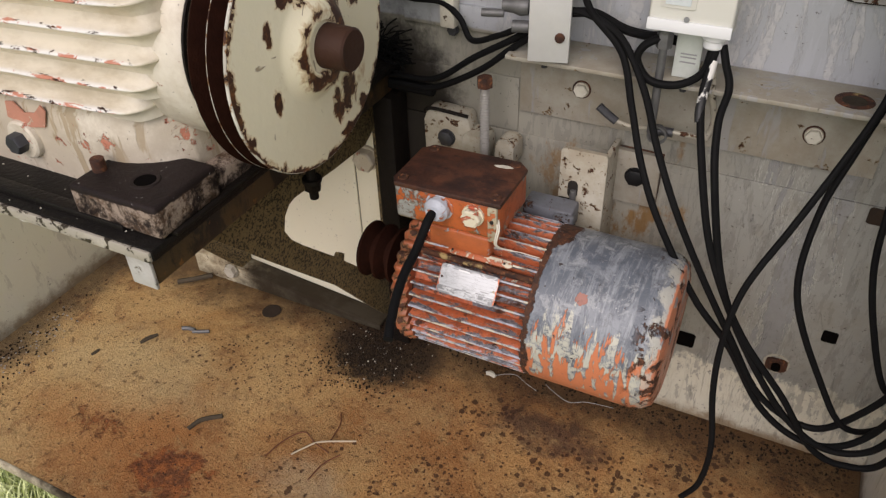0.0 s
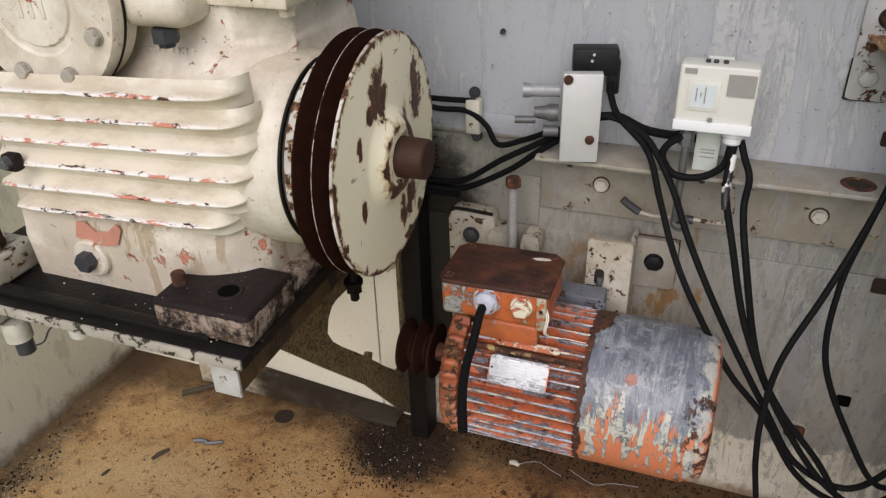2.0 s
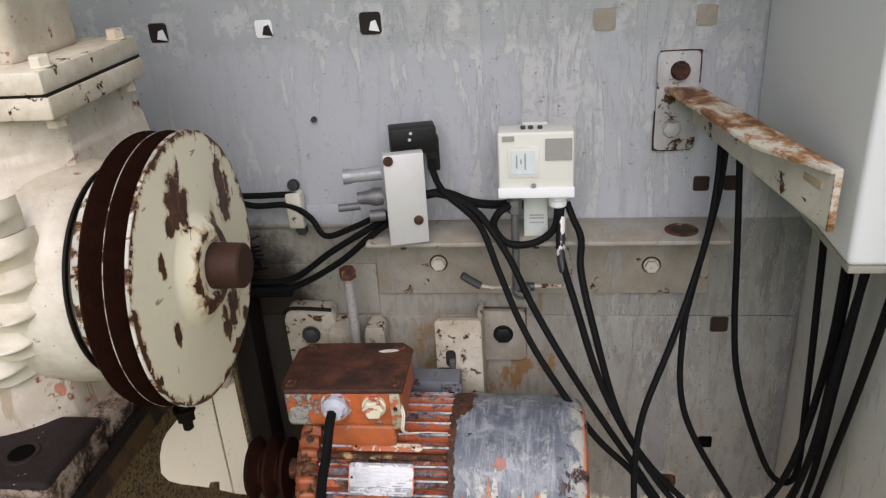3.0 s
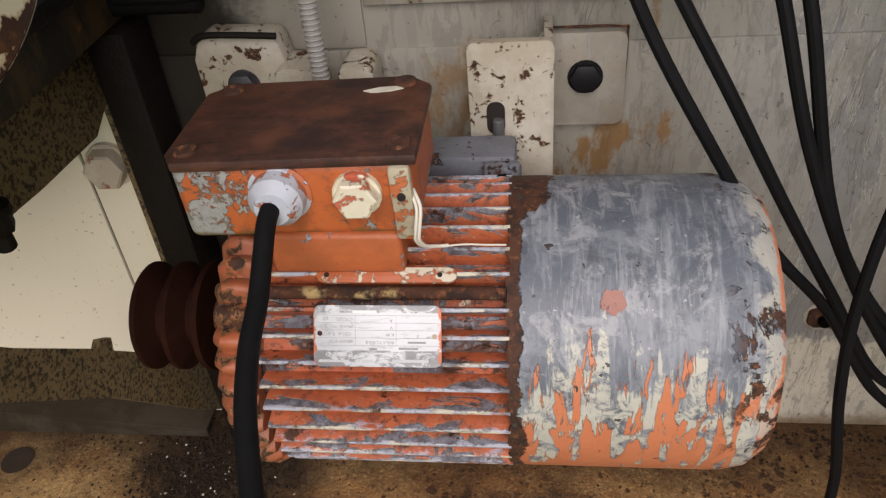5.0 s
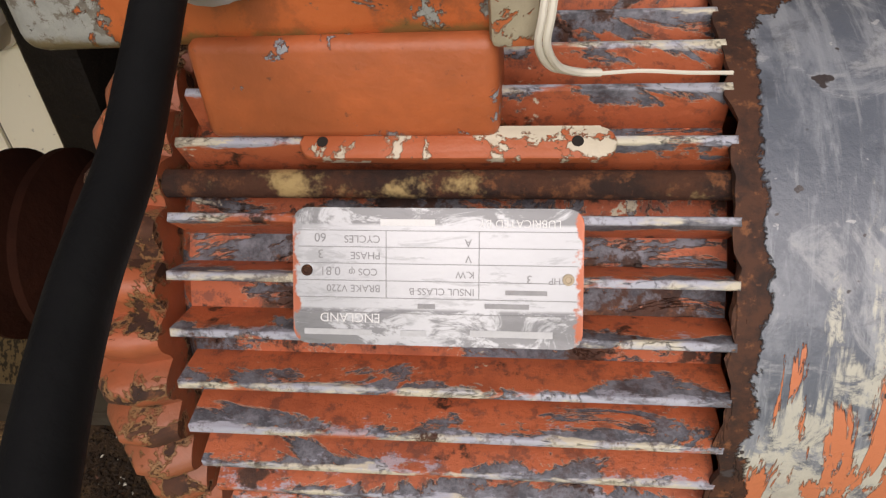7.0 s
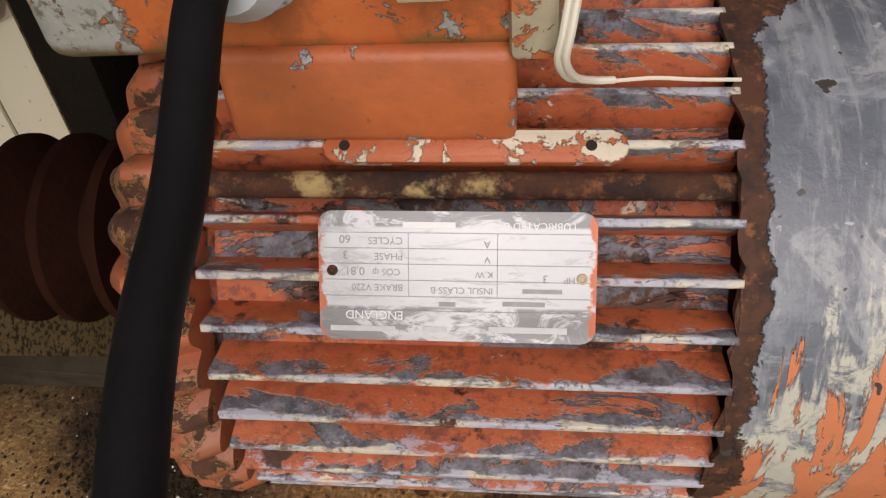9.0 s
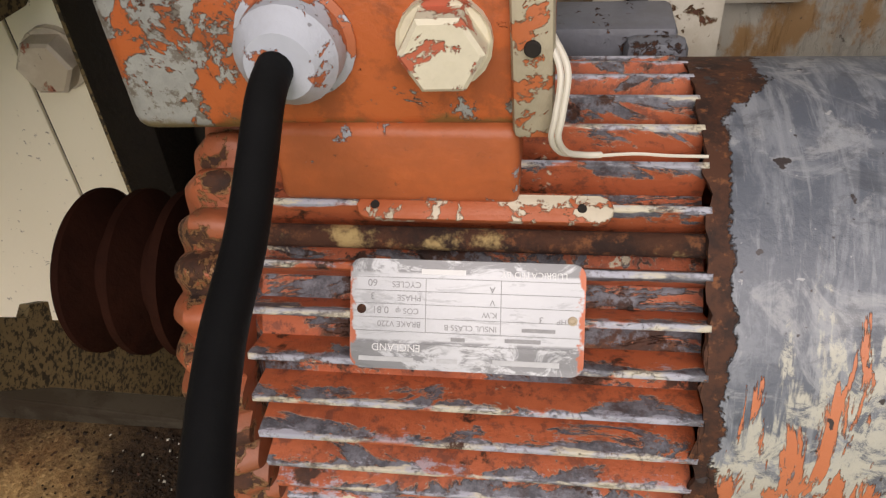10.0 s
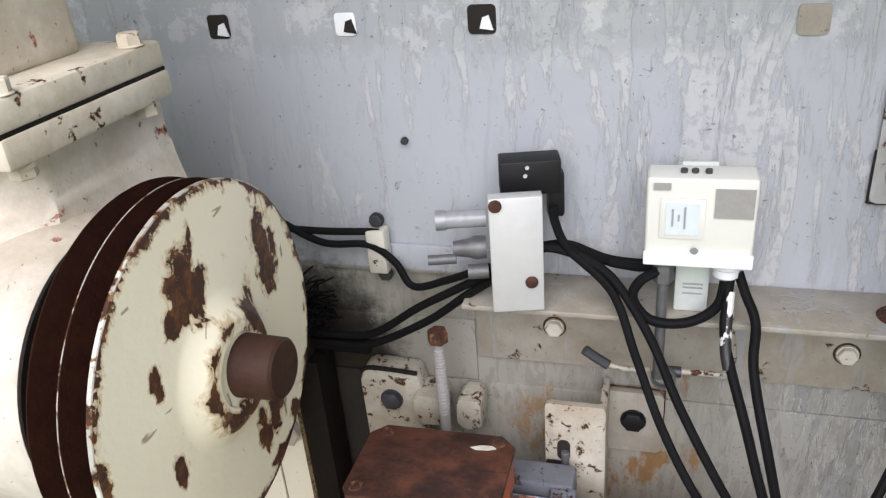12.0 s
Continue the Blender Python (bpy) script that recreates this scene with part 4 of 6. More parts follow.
def tube(pts, r, segs=10, n=10, bm=None):
    """A round cable through the points."""
    bm = bm or bmesh.new()
    ps = curve_points(pts, n)
    up = Vector((0.3, 0.5, 0.8))
    rings = []
    for i, p in enumerate(ps):
        d = (ps[min(i + 1, len(ps) - 1)] - ps[max(i - 1, 0)]).normalized()
        s = d.cross(up)
        s = s.normalized() if s.length > 1e-5 else Vector((1, 0, 0))
        up = s.cross(d).normalized()
        rings.append([bm.verts.new(p + r * (math.cos(a) * s + math.sin(a) * up)) for a in (2 * math.pi * k / segs for k in range(segs))])
    for a, b in zip(rings, rings[1:]):
        for k in range(segs):
            bm.faces.new((a[k], a[(k + 1) % segs], b[(k + 1) % segs], b[k]))
    bm.faces.new(rings[0][::-1])
    bm.faces.new(rings[-1])
    return bm


def prism(outline, thick, plane="xz", at=(0, 0, 0), bevel=0.0, bm=None):
    """A flat plate with that outline, given in two axes, and thickness along the third."""
    bm = bm or bmesh.new()
    def place(u, v, w):
        p = {"xz": (u, w, v), "yz": (w, u, v), "xy": (u, v, w)}[plane]
        return Vector(p) + Vector(at)
    a = [bm.verts.new(place(u, v, 0)) for u, v in outline]
    b = [bm.verts.new(place(u, v, thick)) for u, v in outline]
    faces = [bm.faces.new(a), bm.faces.new(b[::-1])]
    k = len(a)
    for i in range(k):
        bm.faces.new((a[i], b[i], b[(i + 1) % k], a[(i + 1) % k]))
    if bevel > 0:
        es = [e for f in faces for e in f.edges]
        bmesh.ops.bevel(bm, geom=es, offset=bevel, segments=2, profile=0.5, affect="EDGES")
    return bm


def rounded(x0, z0, x1, z1, r, k=5):
    out = []
    for cx, cz, a0 in ((x1 - r, z1 - r, 0), (x0 + r, z1 - r, 90), (x0 + r, z0 + r, 180), (x1 - r, z0 + r, 270)):
        for i in range(k + 1):
            a = radians(a0 + 90 * i / k)
            out.append((cx + r * math.cos(a), cz + r * math.sin(a)))
    return out


# ---- the enclosure ----
WALL_Y, LEFT_X, RIGHT_X, FRONT_Y, TOP_Z = 1.5, -0.985, 0.492, 0.94, 1.46

ground = link("ground", prism([(-300, -300), (300, -300), (300, 300), (-300, 300)], -0.5, "xy", (0, 0, -0.36)), M_GRASS)
tagged(ground, "sunlit short green grass around the steel housing", "ground", kind="structure")
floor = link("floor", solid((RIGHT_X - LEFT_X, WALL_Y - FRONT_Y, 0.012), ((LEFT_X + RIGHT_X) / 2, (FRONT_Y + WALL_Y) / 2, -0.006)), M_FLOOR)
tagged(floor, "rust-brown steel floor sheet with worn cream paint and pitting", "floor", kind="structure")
lip = link("floor_lip", solid((RIGHT_X - LEFT_X + 0.06, 0.007, 0.018), ((LEFT_X + RIGHT_X) / 2, FRONT_Y - 0.0035, -0.008), 0.002), M_ANGLE)
tagged(lip, "chipped cream steel sill along the floor's open edge", "sill", kind="structure")
wall_back = link("wall_back", solid((RIGHT_X - LEFT_X + 0.08, 0.04, TOP_Z + 0.1), ((LEFT_X + RIGHT_X) / 2, WALL_Y + 0.02, TOP_Z / 2 - 0.05)), M_WALL)
tagged(wall_back, "grey-white painted steel back wall with runs and scuffs", "wall", kind="structure")
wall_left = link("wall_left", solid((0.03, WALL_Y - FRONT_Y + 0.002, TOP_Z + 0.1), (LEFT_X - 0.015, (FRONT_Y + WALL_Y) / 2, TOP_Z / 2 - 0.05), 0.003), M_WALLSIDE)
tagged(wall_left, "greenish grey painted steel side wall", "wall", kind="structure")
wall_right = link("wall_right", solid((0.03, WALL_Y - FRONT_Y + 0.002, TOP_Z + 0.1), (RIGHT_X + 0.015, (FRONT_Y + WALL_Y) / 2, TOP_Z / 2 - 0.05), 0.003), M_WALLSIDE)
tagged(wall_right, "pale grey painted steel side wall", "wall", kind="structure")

# roof out of view, added to cut the light from above
unseen_roof = link("unseen_roof", solid((RIGHT_X - LEFT_X + 0.06, WALL_Y - FRONT_Y + 0.04, 0.02), ((LEFT_X + RIGHT_X) / 2, (FRONT_Y + WALL_Y) / 2 + 0.02, TOP_Z + 0.010)), M_WALLSIDE)
tagged(unseen_roof, "unseen pale sheet steel roof added to shade the housing from above", "roof", kind="structure")


# ---- the electric motor ----
AXIS_Y, AXIS_Z, FIN_R = 1.3176, 0.327, 0.104


def build_motor():
    m = thing("electric_motor", (0, AXIS_Y, AXIS_Z), "peeling orange and grey electric motor hung on the wall bracket", "motor")
    x0, x1 = -0.128, 0.030
    core = FIN_R - 0.016
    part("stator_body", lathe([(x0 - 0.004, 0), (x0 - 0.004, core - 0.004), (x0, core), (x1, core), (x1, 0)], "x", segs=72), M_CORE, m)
    # cooling fins, radial, tapering to the tip
    fin = None
    elevations = [45 - 9.3 * k for k in range(16)] + [57.5 + 9.3 * k for k in range(20)]
    for e in elevations:
        if fin is None:
            bm = prism([(x0, -0.0034), (x1, -0.0034), (x1, 0.0034), (x0, 0.0034)], FIN_R - core + 0.004, "xy", (0, 0, core - 0.004))
            for v in bm.verts:
                if v.co.z > core:
                    v.co.y *= 0.36
            bmesh.ops.bevel(bm, geom=[g for g in bm.edges if all(v.co.z > core for v in g.verts)], offset=0.0006, segments=2, profile=0.5, affect="EDGES")
            fin = part("cooling_fin", bm, M_FIN, m)
            ob = fin
        else:
            ob = new("cooling_fin", fin.data)
            ob.parent = m
        ob.rotation_euler = (radians(90 - e), 0, 0)
    # boss with two screw holes, and the long tie rod beside it
    pad = part("fin_boss", prism(rounded(-0.090, -0.0060, -0.002, 0.0036, 0.0045), 0.0032, "xy", (0, 0, FIN_R - 0.0022), 0.001), M_BOSS, m, "worn cream boss with two screw holes")
    pad.rotation_euler = (radians(90 - 57.5), 0, 0)
    for x in (-0.0835, -0.0125):
        hole = part("screw_hole", rod(0.0017, 0.0006, "z", (x, -0.001, FIN_R + 0.0006), 14), M_DARK, m)
        hole.rotation_euler = (radians(90 - 57.5), 0, 0)
    tie = part("tie_rod", rod(0.0042, x1 - x0 + 0.01, "x", (x0 - 0.01, -0.0965 * math.cos(radians(51.5)), 0.0965 * math.sin(radians(51.5))), 16), M_TIE, m, "rusty tie rod")
    # scalloped end shield
    bm = bmesh.new()
    segs, prof = 312, [(-0.132, 0.100), (-0.140, 0.104), (-0.150, 0.103), (-0.158, 0.094), (-0.166, 0.070), (-0.170, 0.035), (-0.172, 0.0)]
    rings = []
    for h, r in prof:
        if r == 0:
            rings.append([bm.verts.new((h, 0, 0))])
            continue
        rings.append([bm.verts.new((h, (r + (0.0085 if 0.09 < r else 0.004 if r > 0.06 else 0) * (abs(math.cos(19.5 * t + 0.5)) - 0.55)) * math.cos(t), (r + (0.0085 if 0.09 < r else 0.004 if r > 0.06 else 0) * (abs(math.cos(19.5 * t + 0.5)) - 0.55)) * math.sin(t))) for t in (2 * math.pi * i / segs for i in range(segs))])
    for a, b in zip(rings, rings[1:]):
        for i in range(segs):
            j = (i + 1) % segs
            bm.faces.new((a[i], a[j], b[0]) if len(b) == 1 else (a[i], a[j], b[j], b[i]))
    bm.faces.new(rings[0][::-1])
    part("end_shield", bm, M_SHIELD, m)
    for a in (20, 110, 200, 290):
        part("shield_bolt", hexhead(0.011, 0.008, "x", (-0.1275, 0.092 * math.cos(radians(a)), 0.092 * math.sin(radians(a)))), M_RUST, m)
    # fan cowl
    c0, c1, cr = 0.0285, 0.196, 0.1035
    prof = [(c0 + 0.001, cr - 0.003), (c0, cr - 0.0015), (c0, cr), (c1 - 0.030, cr), (c1 - 0.014, cr - 0.0035), (c1 - 0.004, cr - 0.011), (c1, cr - 0.024), (c1 + 0.001, 0.05), (c1 + 0.001, 0.0)]
    cowl = lathe(prof, "x", segs=160)
    for v in cowl.verts:
        if v.co.x < c0 + 0.002:
            v.co.x += 0.0032 * (noise.noise(Vector((0.0, v.co.y, v.co.z)) * 90) + 0.5 * noise.noise(Vector((3.0, v.co.y, v.co.z)) * 260))
    part("fan_cowl", cowl, M_COWL, m, "grey fan cowl peeling to orange")
    part("primer_spot", prism([((0.0076 + 0.0011 * math.sin(3.1 * k) + 0.0008 * math.sin(7.7 * k)) * math.cos(math.pi * k / 11), (0.0076 + 0.0011 * math.sin(3.1 * k) + 0.0008 * math.sin(7.7 * k)) * math.sin(math.pi * k / 11)) for k in range(22)], 0.0006, "xz"), M_SPOT, m).matrix_basis = pose(0.091, 0, 0, 0, 0, 0) @ pose(0, 0, 0, -48, 0, 0) @ pose(0, -cr - 0.0002, 0, 180, 0, 0)
    # shaft and grooved belt pulley
    part("shaft", rod(0.014, 0.06, "x", (-0.225, 0, 0)), M_RUST, m)
    pr = 0.0415
    prof = [(-0.247, 0), (-0.247, pr - 0.002), (-0.245, pr), (-0.242, pr), (-0.234, pr - 0.016), (-0.230, pr - 0.016), (-0.2225, pr), (-0.2185, pr), (-0.211, pr - 0.016), (-0.207, pr - 0.016), (-0.1995, pr), (-0.195, pr), (-0.194, 0.02), (-0.194, 0)]
    part("belt_pulley", lathe(prof, "x", segs=64), M_GROOVE, m, "rusty two-groove belt pulley")
    # feet on the wall side
    for z in (0.080, -0.080):
        for x in (0.010, -0.105):
            bm = solid((0.070, 0.034, 0.032), (x - 0.013, 0.083, z + 0.001), 0.004)
            solid((0.028, 0.014, 0.026), (x + 0.012, 0.063, z + 0.001), 0.005, bm=bm)
            part("motor_foot", bm, M_FOOT, m)
            part("foot_hole", rod(0.0095, -0.0012, "y", (x + 0.012, 0.0558, z - 0.001), 20), M_PIT, m)
    # terminal box on its saddle
    part("saddle", solid((0.083, 0.078, 0.030), (-0.0750, -0.018, 0.1030), 0.0035, segs=3), M_SADDLE, m)
    return m


motor = build_motor()


def build_terminal_box():
    b = part("terminal_box", solid((0.143, 0.096, 0.052), (-0.0945, -0.018, 0.150), 0.007, segs=4), M_BOX, motor, "orange terminal box with rusted lid")
    bm = prism([(-0.1690, -0.058), (-0.1690, 0.020), (-0.1545, 0.034), (-0.034, 0.034), (-0.019, 0.020), (-0.019, -0.069), (-0.1620, -0.069)], 0.0075, "xy", (0, 0, 0.1735), 0.0025)
    part("lid", bm, M_RUSTLID, b, "rusted brown sheet lid")
    for x, y in ((-0.156, -0.056), (-0.030, -0.056), (-0.036, 0.022), (-0.151, 0.022)):
        part("lid_screw", lathe([(0, 0.0075), (0.002, 0.0070), (0.0022, 0.004), (0.0012, 0.0035), (0.0012, 0)], "z", (x, y, 0.1810), 20), M_RUST, b)
    g = part("cable_gland", lathe([(0, 0), (0, 0.0185), (-0.003, 0.0190), (-0.004, 0.0165), (-0.013, 0.0160), (-0.016, 0.0135), (-0.020, 0.0105), (-0.020, 0)], "y", (-0.1015, -0.064, 0.157), 24), M_GLAND, b, "grey cable gland")
    part("blanking_plug", hexhead(0.0225, -0.012, "y", (-0.0555, -0.066, 0.156)), M_PLUG, b, "cream hexagonal blanking plug")
    part("corner_pillar", solid((0.013, 0.006, 0.050), (-0.0295, -0.068, 0.149), 0.0025), M_PILLAR, b)
    part("side_screw", rod(0.0025, 0.002, "y", (-0.0295, -0.0725, 0.155)), M_DARK, b)
    part("paint_smear", prism([(-0.062, 0.012), (-0.052, 0.016), (-0.040, 0.0165), (-0.036, 0.013), (-0.044, 0.010), (-0.056, 0.009)], 0.0005, "xy", (0, 0, 0.1810)), M_PLATE, b)
    b.location = (0.003, 0.012, -0.0078)
    b.rotation_euler = (0, radians(-1.2), 0)
    return b


terminal_box = build_terminal_box()


supply_cable = link("motor_supply_cable", tube([(-0.1030, 1.254, 0.4750), (-0.1030, 1.236, 0.4715), (-0.1015, 1.216, 0.4625), (-0.0995, 1.193, 0.4530), (-0.0970, 1.163, 0.4465), (-0.0905, 1.130, 0.4390), (-0.0805, 1.098, 0.4310), (-0.0720, 1.0755, 0.4250)], 0.0056, 16), M_BLACK)
tagged(supply_cable, "cut black rubber cable hanging from the motor gland", "cable")
bm = tube([(-0.024, 1.266, 0.474), (-0.0195, 1.258, 0.467), (-0.0205, 1.254, 0.455), (-0.0215, 1.2545, 0.446), (-0.0185, 1.260, 0.4375), (-0.0125, 1.267, 0.4320), (-0.007, 1.2695, 0.4305)], 0.0011, 8)
tube([(-0.008, 1.2690, 0.4305), (0.004, 1.2712, 0.4300), (0.016, 1.2722, 0.4288), (0.028, 1.2726, 0.4284)], 0.0006, 6, bm=bm)
white_wire = link("loose_white_wire", bm, M_WIRE)
tagged(white_wire, "thin white wire curling out of the terminal box", "wire")
white_wire2 = link("loose_white_wire", tube([(-0.026, 1.2652, 0.475), (-0.0216, 1.2568, 0.467), (-0.0226, 1.2530, 0.455), (-0.0236, 1.2542, 0.446), (-0.0206, 1.2600, 0.4375), (-0.0145, 1.2665, 0.4325)], 0.0010, 8), M_WIRE)
tagged(white_wire2, "short white wire beside the terminal box", "wire")


# ---- the rating plate ----
def lettering(text, size, material, parent, x, y, z, turned=False):
    cu = bpy.data.curves.new("lettering", "FONT")
    cu.body, cu.size, cu.align_x, cu.align_y = text, size, "LEFT", "CENTER"
    tmp = bpy.data.objects.new("lettering", cu)
    me = bpy.data.meshes.new_from_object(tmp)
    bpy.data.objects.remove(tmp)
    me.materials.append(material)
    ob = new("lettering", me)
    ob.parent = parent
    ob.matrix_basis = pose(x, y, z, 0, 0, 180 if turned else 0)
    return ob


def build_nameplate():
    W, H = 0.0790, 0.0375
    p = thing("nameplate", (0, 0, 0), "scratched white metal rating plate fixed upside down across the motor fins", "nameplate")
    e = radians(36.3)
    p.matrix_basis = pose(-0.0503, AXIS_Y - 0.1052 * math.cos(e), AXIS_Z + 0.1052 * math.sin(e), 90 - 36.3, 0, 0)
    part("plate", prism(rounded(-W / 2, -H / 2, W / 2, H / 2, 0.004), 0.0009, "xy", (0, 0, 0), 0.0002), M_NAME, p)
    top = 0.0011
    # u runs along the words, v up them; the plate is mounted the wrong way up
    def pos(u, v):
        return ((0.5 - u) * W, (0.5 - v) * H)
    def bar(u0, u1, v, h, material):
        x, y = pos((u0 + u1) / 2, v)
        part("print_bar", solid(((u1 - u0) * W, h, 0.0001), (x, y, top)), material, p)
    for text, u, v, size in (("CYCLES", 0.69, 0.225, 0.0029), ("60", 0.88, 0.215, 0.0034), ("PHASE", 0.69, 0.345, 0.0029), ("3", 0.89, 0.335, 0.0034), ("COS \u03c6", 0.70, 0.465, 0.0027), ("0.81", 0.83, 0.460, 0.0034),
                             ("BRAKE V220", 0.69, 0.585, 0.0028), ("A", 0.375, 0.245, 0.0029), ("V", 0.375, 0.36, 0.0029), ("K.W", 0.365, 0.475, 0.0027), ("INSUL CLASS B", 0.365, 0.60, 0.0027), ("HP", 0.075, 0.51, 0.0026), ("3", 0.17, 0.50, 0.0032)):
        x, y = pos(u, v)
        lettering(text, size, M_STAMP, p, x, y, top, True)
    x, y = pos(0.69, 0.80)
    lettering("ENGLAND", 0.0036, M_WHITEPRINT, p, x, y, top, True)
    for v in (0.285, 0.405, 0.53, 0.655, 0.765, 0.165):
        bar(0.02, 0.98, v, 0.00016, M_STAMP)
    for u in (0.67, 0.35):
        x, y = pos(u, 0.41)
        part("print_line", solid((0.00018, 0.49 * H, 0.0001), (x, y, top)), M_STAMP, p)
    bar(0.10, 0.38, 0.90, 0.0018, M_NAMEBAR)
    bar(0.53, 0.62, 0.91, 0.0016, M_NAMEBAR)
    bar(0.72, 0.96, 0.91, 0.0016, M_NAMEBAR)
    bar(0.18, 0.33, 0.70, 0.0013, M_STAMP)
    bar(0.50, 0.56, 0.71, 0.0013, M_STAMP)
    bar(0.12, 0.26, 0.60, 0.0012, M_STAMP)
    x, y = pos(0.075, 0.105)
    lettering("LUBRICATED BY", 0.0030, M_WHITEPRINT, p, x, y, top, True)
    bar(0.50, 0.69, 0.105, 0.0018, M_WHITEPRINT)
    for u, v, m1 in ((0.95, 0.46, M_RUST), (0.05, 0.50, M_TWIG)):
        x, y = pos(u, v)
        r = part("rivet", lathe([(0, 0.0016), (0.0006, 0.0015), (0.0008, 0.0009), (0.0004, 0.0007), (0.0004, 0)], "z", (x, y, 0.0009), 18), m1, p)
    return p


nameplate = build_nameplate()

# ---- the compressor on its stand ----
CX, CY, CZ, CB = -0.43, 1.153, 0.712, 0.554


def build_compressor():
    c = thing("compressor", (CX, CY, CB), "cream painted finned piston compressor bolted to a steel stand", "compressor")
    def L(bm):
        bmesh.ops.translate(bm, verts=bm.verts, vec=(-CX, -CY, -CB))
        return bm
    # skirt, barrel and neck in one casting
    prof = [(1.038, 0.556), (1.036, 0.612), (1.038, 0.640), (1.046, 0.655), (1.046, 0.786), (1.056, 0.794), (1.100, 0.798), (1.280, 0.798), (1.286, 0.794), (1.262, 0.786), (1.260, 0.655), (1.280, 0.640), (1.298, 0.612), (1.302, 0.556)]
    bm = prism(prof, 0.319, "yz", (-0.592, 0, 0), 0.004)
    for cut in (-0.372, -0.355, -0.338, -0.322, -0.306):
        bmesh.ops.bisect_plane(bm, geom=list(bm.verts) + list(bm.edges) + list(bm.faces), dist=1e-5, plane_co=(cut, 0, 0), plane_no=(1, 0, 0))
    for v in bm.verts:
        w = max(0.0, min(1.0, (1.19 - v.co.y) / 0.13))
        q = max(0.0, (v.co.x + 0.372) / 0.099)
        v.co.y += 0.047 * q ** 1.7 * w
        v.co.x -= 0.019 * q ** 2 * w
    part("crankcase", L(bm), M_SKIRT, c)
    out = [(-0.590, 1.116), (-0.322, 1.116), (-0.274, 1.156), (-0.266, 1.276), (-0.590, 1.276)]
    bm = prism(out, 0.090, "xy", (0, 0, 0.782))
    for cut in (0.790, 0.798, 0.806, 0.815, 0.825, 0.836):
        bmesh.ops.bisect_plane(bm, geom=list(bm.verts) + list(bm.edges) + list(bm.faces), dist=1e-5, plane_co=(0, 0, cut), plane_no=(0, 0, 1))
    for v in bm.verts:
        flare = max(0.0, (0.842 - v.co.z) / 0.060) ** 2
        v.co.y -= 0.050 * flare if v.co.y < 1.13 else 0.030 * flare if v.co.y < 1.2 else 0
        v.co.x += 0.014 * flare if v.co.x > -0.35 else 0
    bmesh.ops.bevel(bm, geom=[e for e in bm.edges if abs(e.verts[0].co.z - e.verts[1].co.z) > 0.030], offset=0.004, segments=2, profile=0.5, affect="EDGES")
    bm.normal_update()
    part("cylinder_neck", L(bm), M_CREAM, c)
    # cast ribs, thick at the root
    def rib(z, x_left, x_right):
        bend, back = 0.040, 0.045
        path = [(x_left - 0.012, 1.110), (x_left - 0.010, 1.070), (x_left - 0.004, 1.040), (x_left + 0.006, 1.0300), (x_left + 0.03, 1.0278)]
        path += [(x_left + 0.03 + (x_right - bend - x_left - 0.03) * k / 8, 1.0275) for k in range(1, 8)]
        path += [(x_right - bend + bend * math.sin(a), 1.0275 + back * (1 - math.cos(a))) for a in (math.pi / 2 * k / 16 for k in range(17))]
        bm = bmesh.new()
        rings = []
        for i, (x, y) in enumerate(path):
            p, q = path[max(i - 1, 0)], path[min(i + 1, len(path) - 1)]
            d = Vector((q[0] - p[0], q[1] - p[1])).normalized()
            inward = Vector((-d.y, d.x))
            fade = max(0.0, 1.0 - max(0.0, (x - (x_right - 0.060)) / 0.060) ** 1.5 * 0.95)
            ring = []
            for deep, dz in ((0.018, -0.0146), (0.0165, -0.0105), (0.0135, -0.0068), (0.0085, -0.0036), (0.0030, -0.0012), (0.0004, -0.0002), (0.0, 0.0008), (0.0008, 0.0020), (0.0035, 0.0034), (0.0085, 0.0054), (0.0135, 0.0082), (0.0165, 0.0112), (0.0185, 0.0146)):
                o = Vector((x, y)) + inward * (0.0185 - (0.0185 - deep) * fade)
                wob = 0.0009 * noise.noise(Vector((x * 40, z * 90, deep * 60)))
                ring.append(bm.verts.new((o.x, o.y, z + dz + wob + (x + 0.26) * 0.055)))
            rings.append(ring)
        for a, b in zip(rings, rings[1:]):
            for i in range(len(a) - 1):
                bm.faces.new((a[i], b[i], b[i + 1], a[i + 1]))
        bm.faces.new(rings[0][::-1])
        bm.faces.new(rings[-1])
        bmesh.ops.recalc_face_normals(bm, faces=bm.faces)
        part("rib", L(bm), M_RIB, c)
    for i, (xl, xr) in enumerate(((-0.590, -0.288), (-0.602, -0.264), (-0.608, -0.252), (-0.607, -0.250), (-0.604, -0.252), (-0.606, -0.260))):
        rib(0.668 + 0.0275 * i, xl, xr)
    # bearing housing
    part("bearing_housing", L(lathe([(-0.370, 0.0), (-0.370, 0.104), (-0.320, 0.1045), (-0.298, 0.1060), (-0.282, 0.1065), (-0.268, 0.1055), (-0.254, 0.1035), (-0.2505, 0.101), (-0.2495, 0.0)], "x", (0, CY, CZ), 72)), M_CREAM, c)
    part("seal_ring", L(lathe([(-0.2500, 0.098), (-0.2500, 0.1012), (-0.2487, 0.1018), (-0.2475, 0.1012), (-0.2475, 0.097)], "x", (0, CY, CZ), 72)), M_OIL, c, "black seal ring")
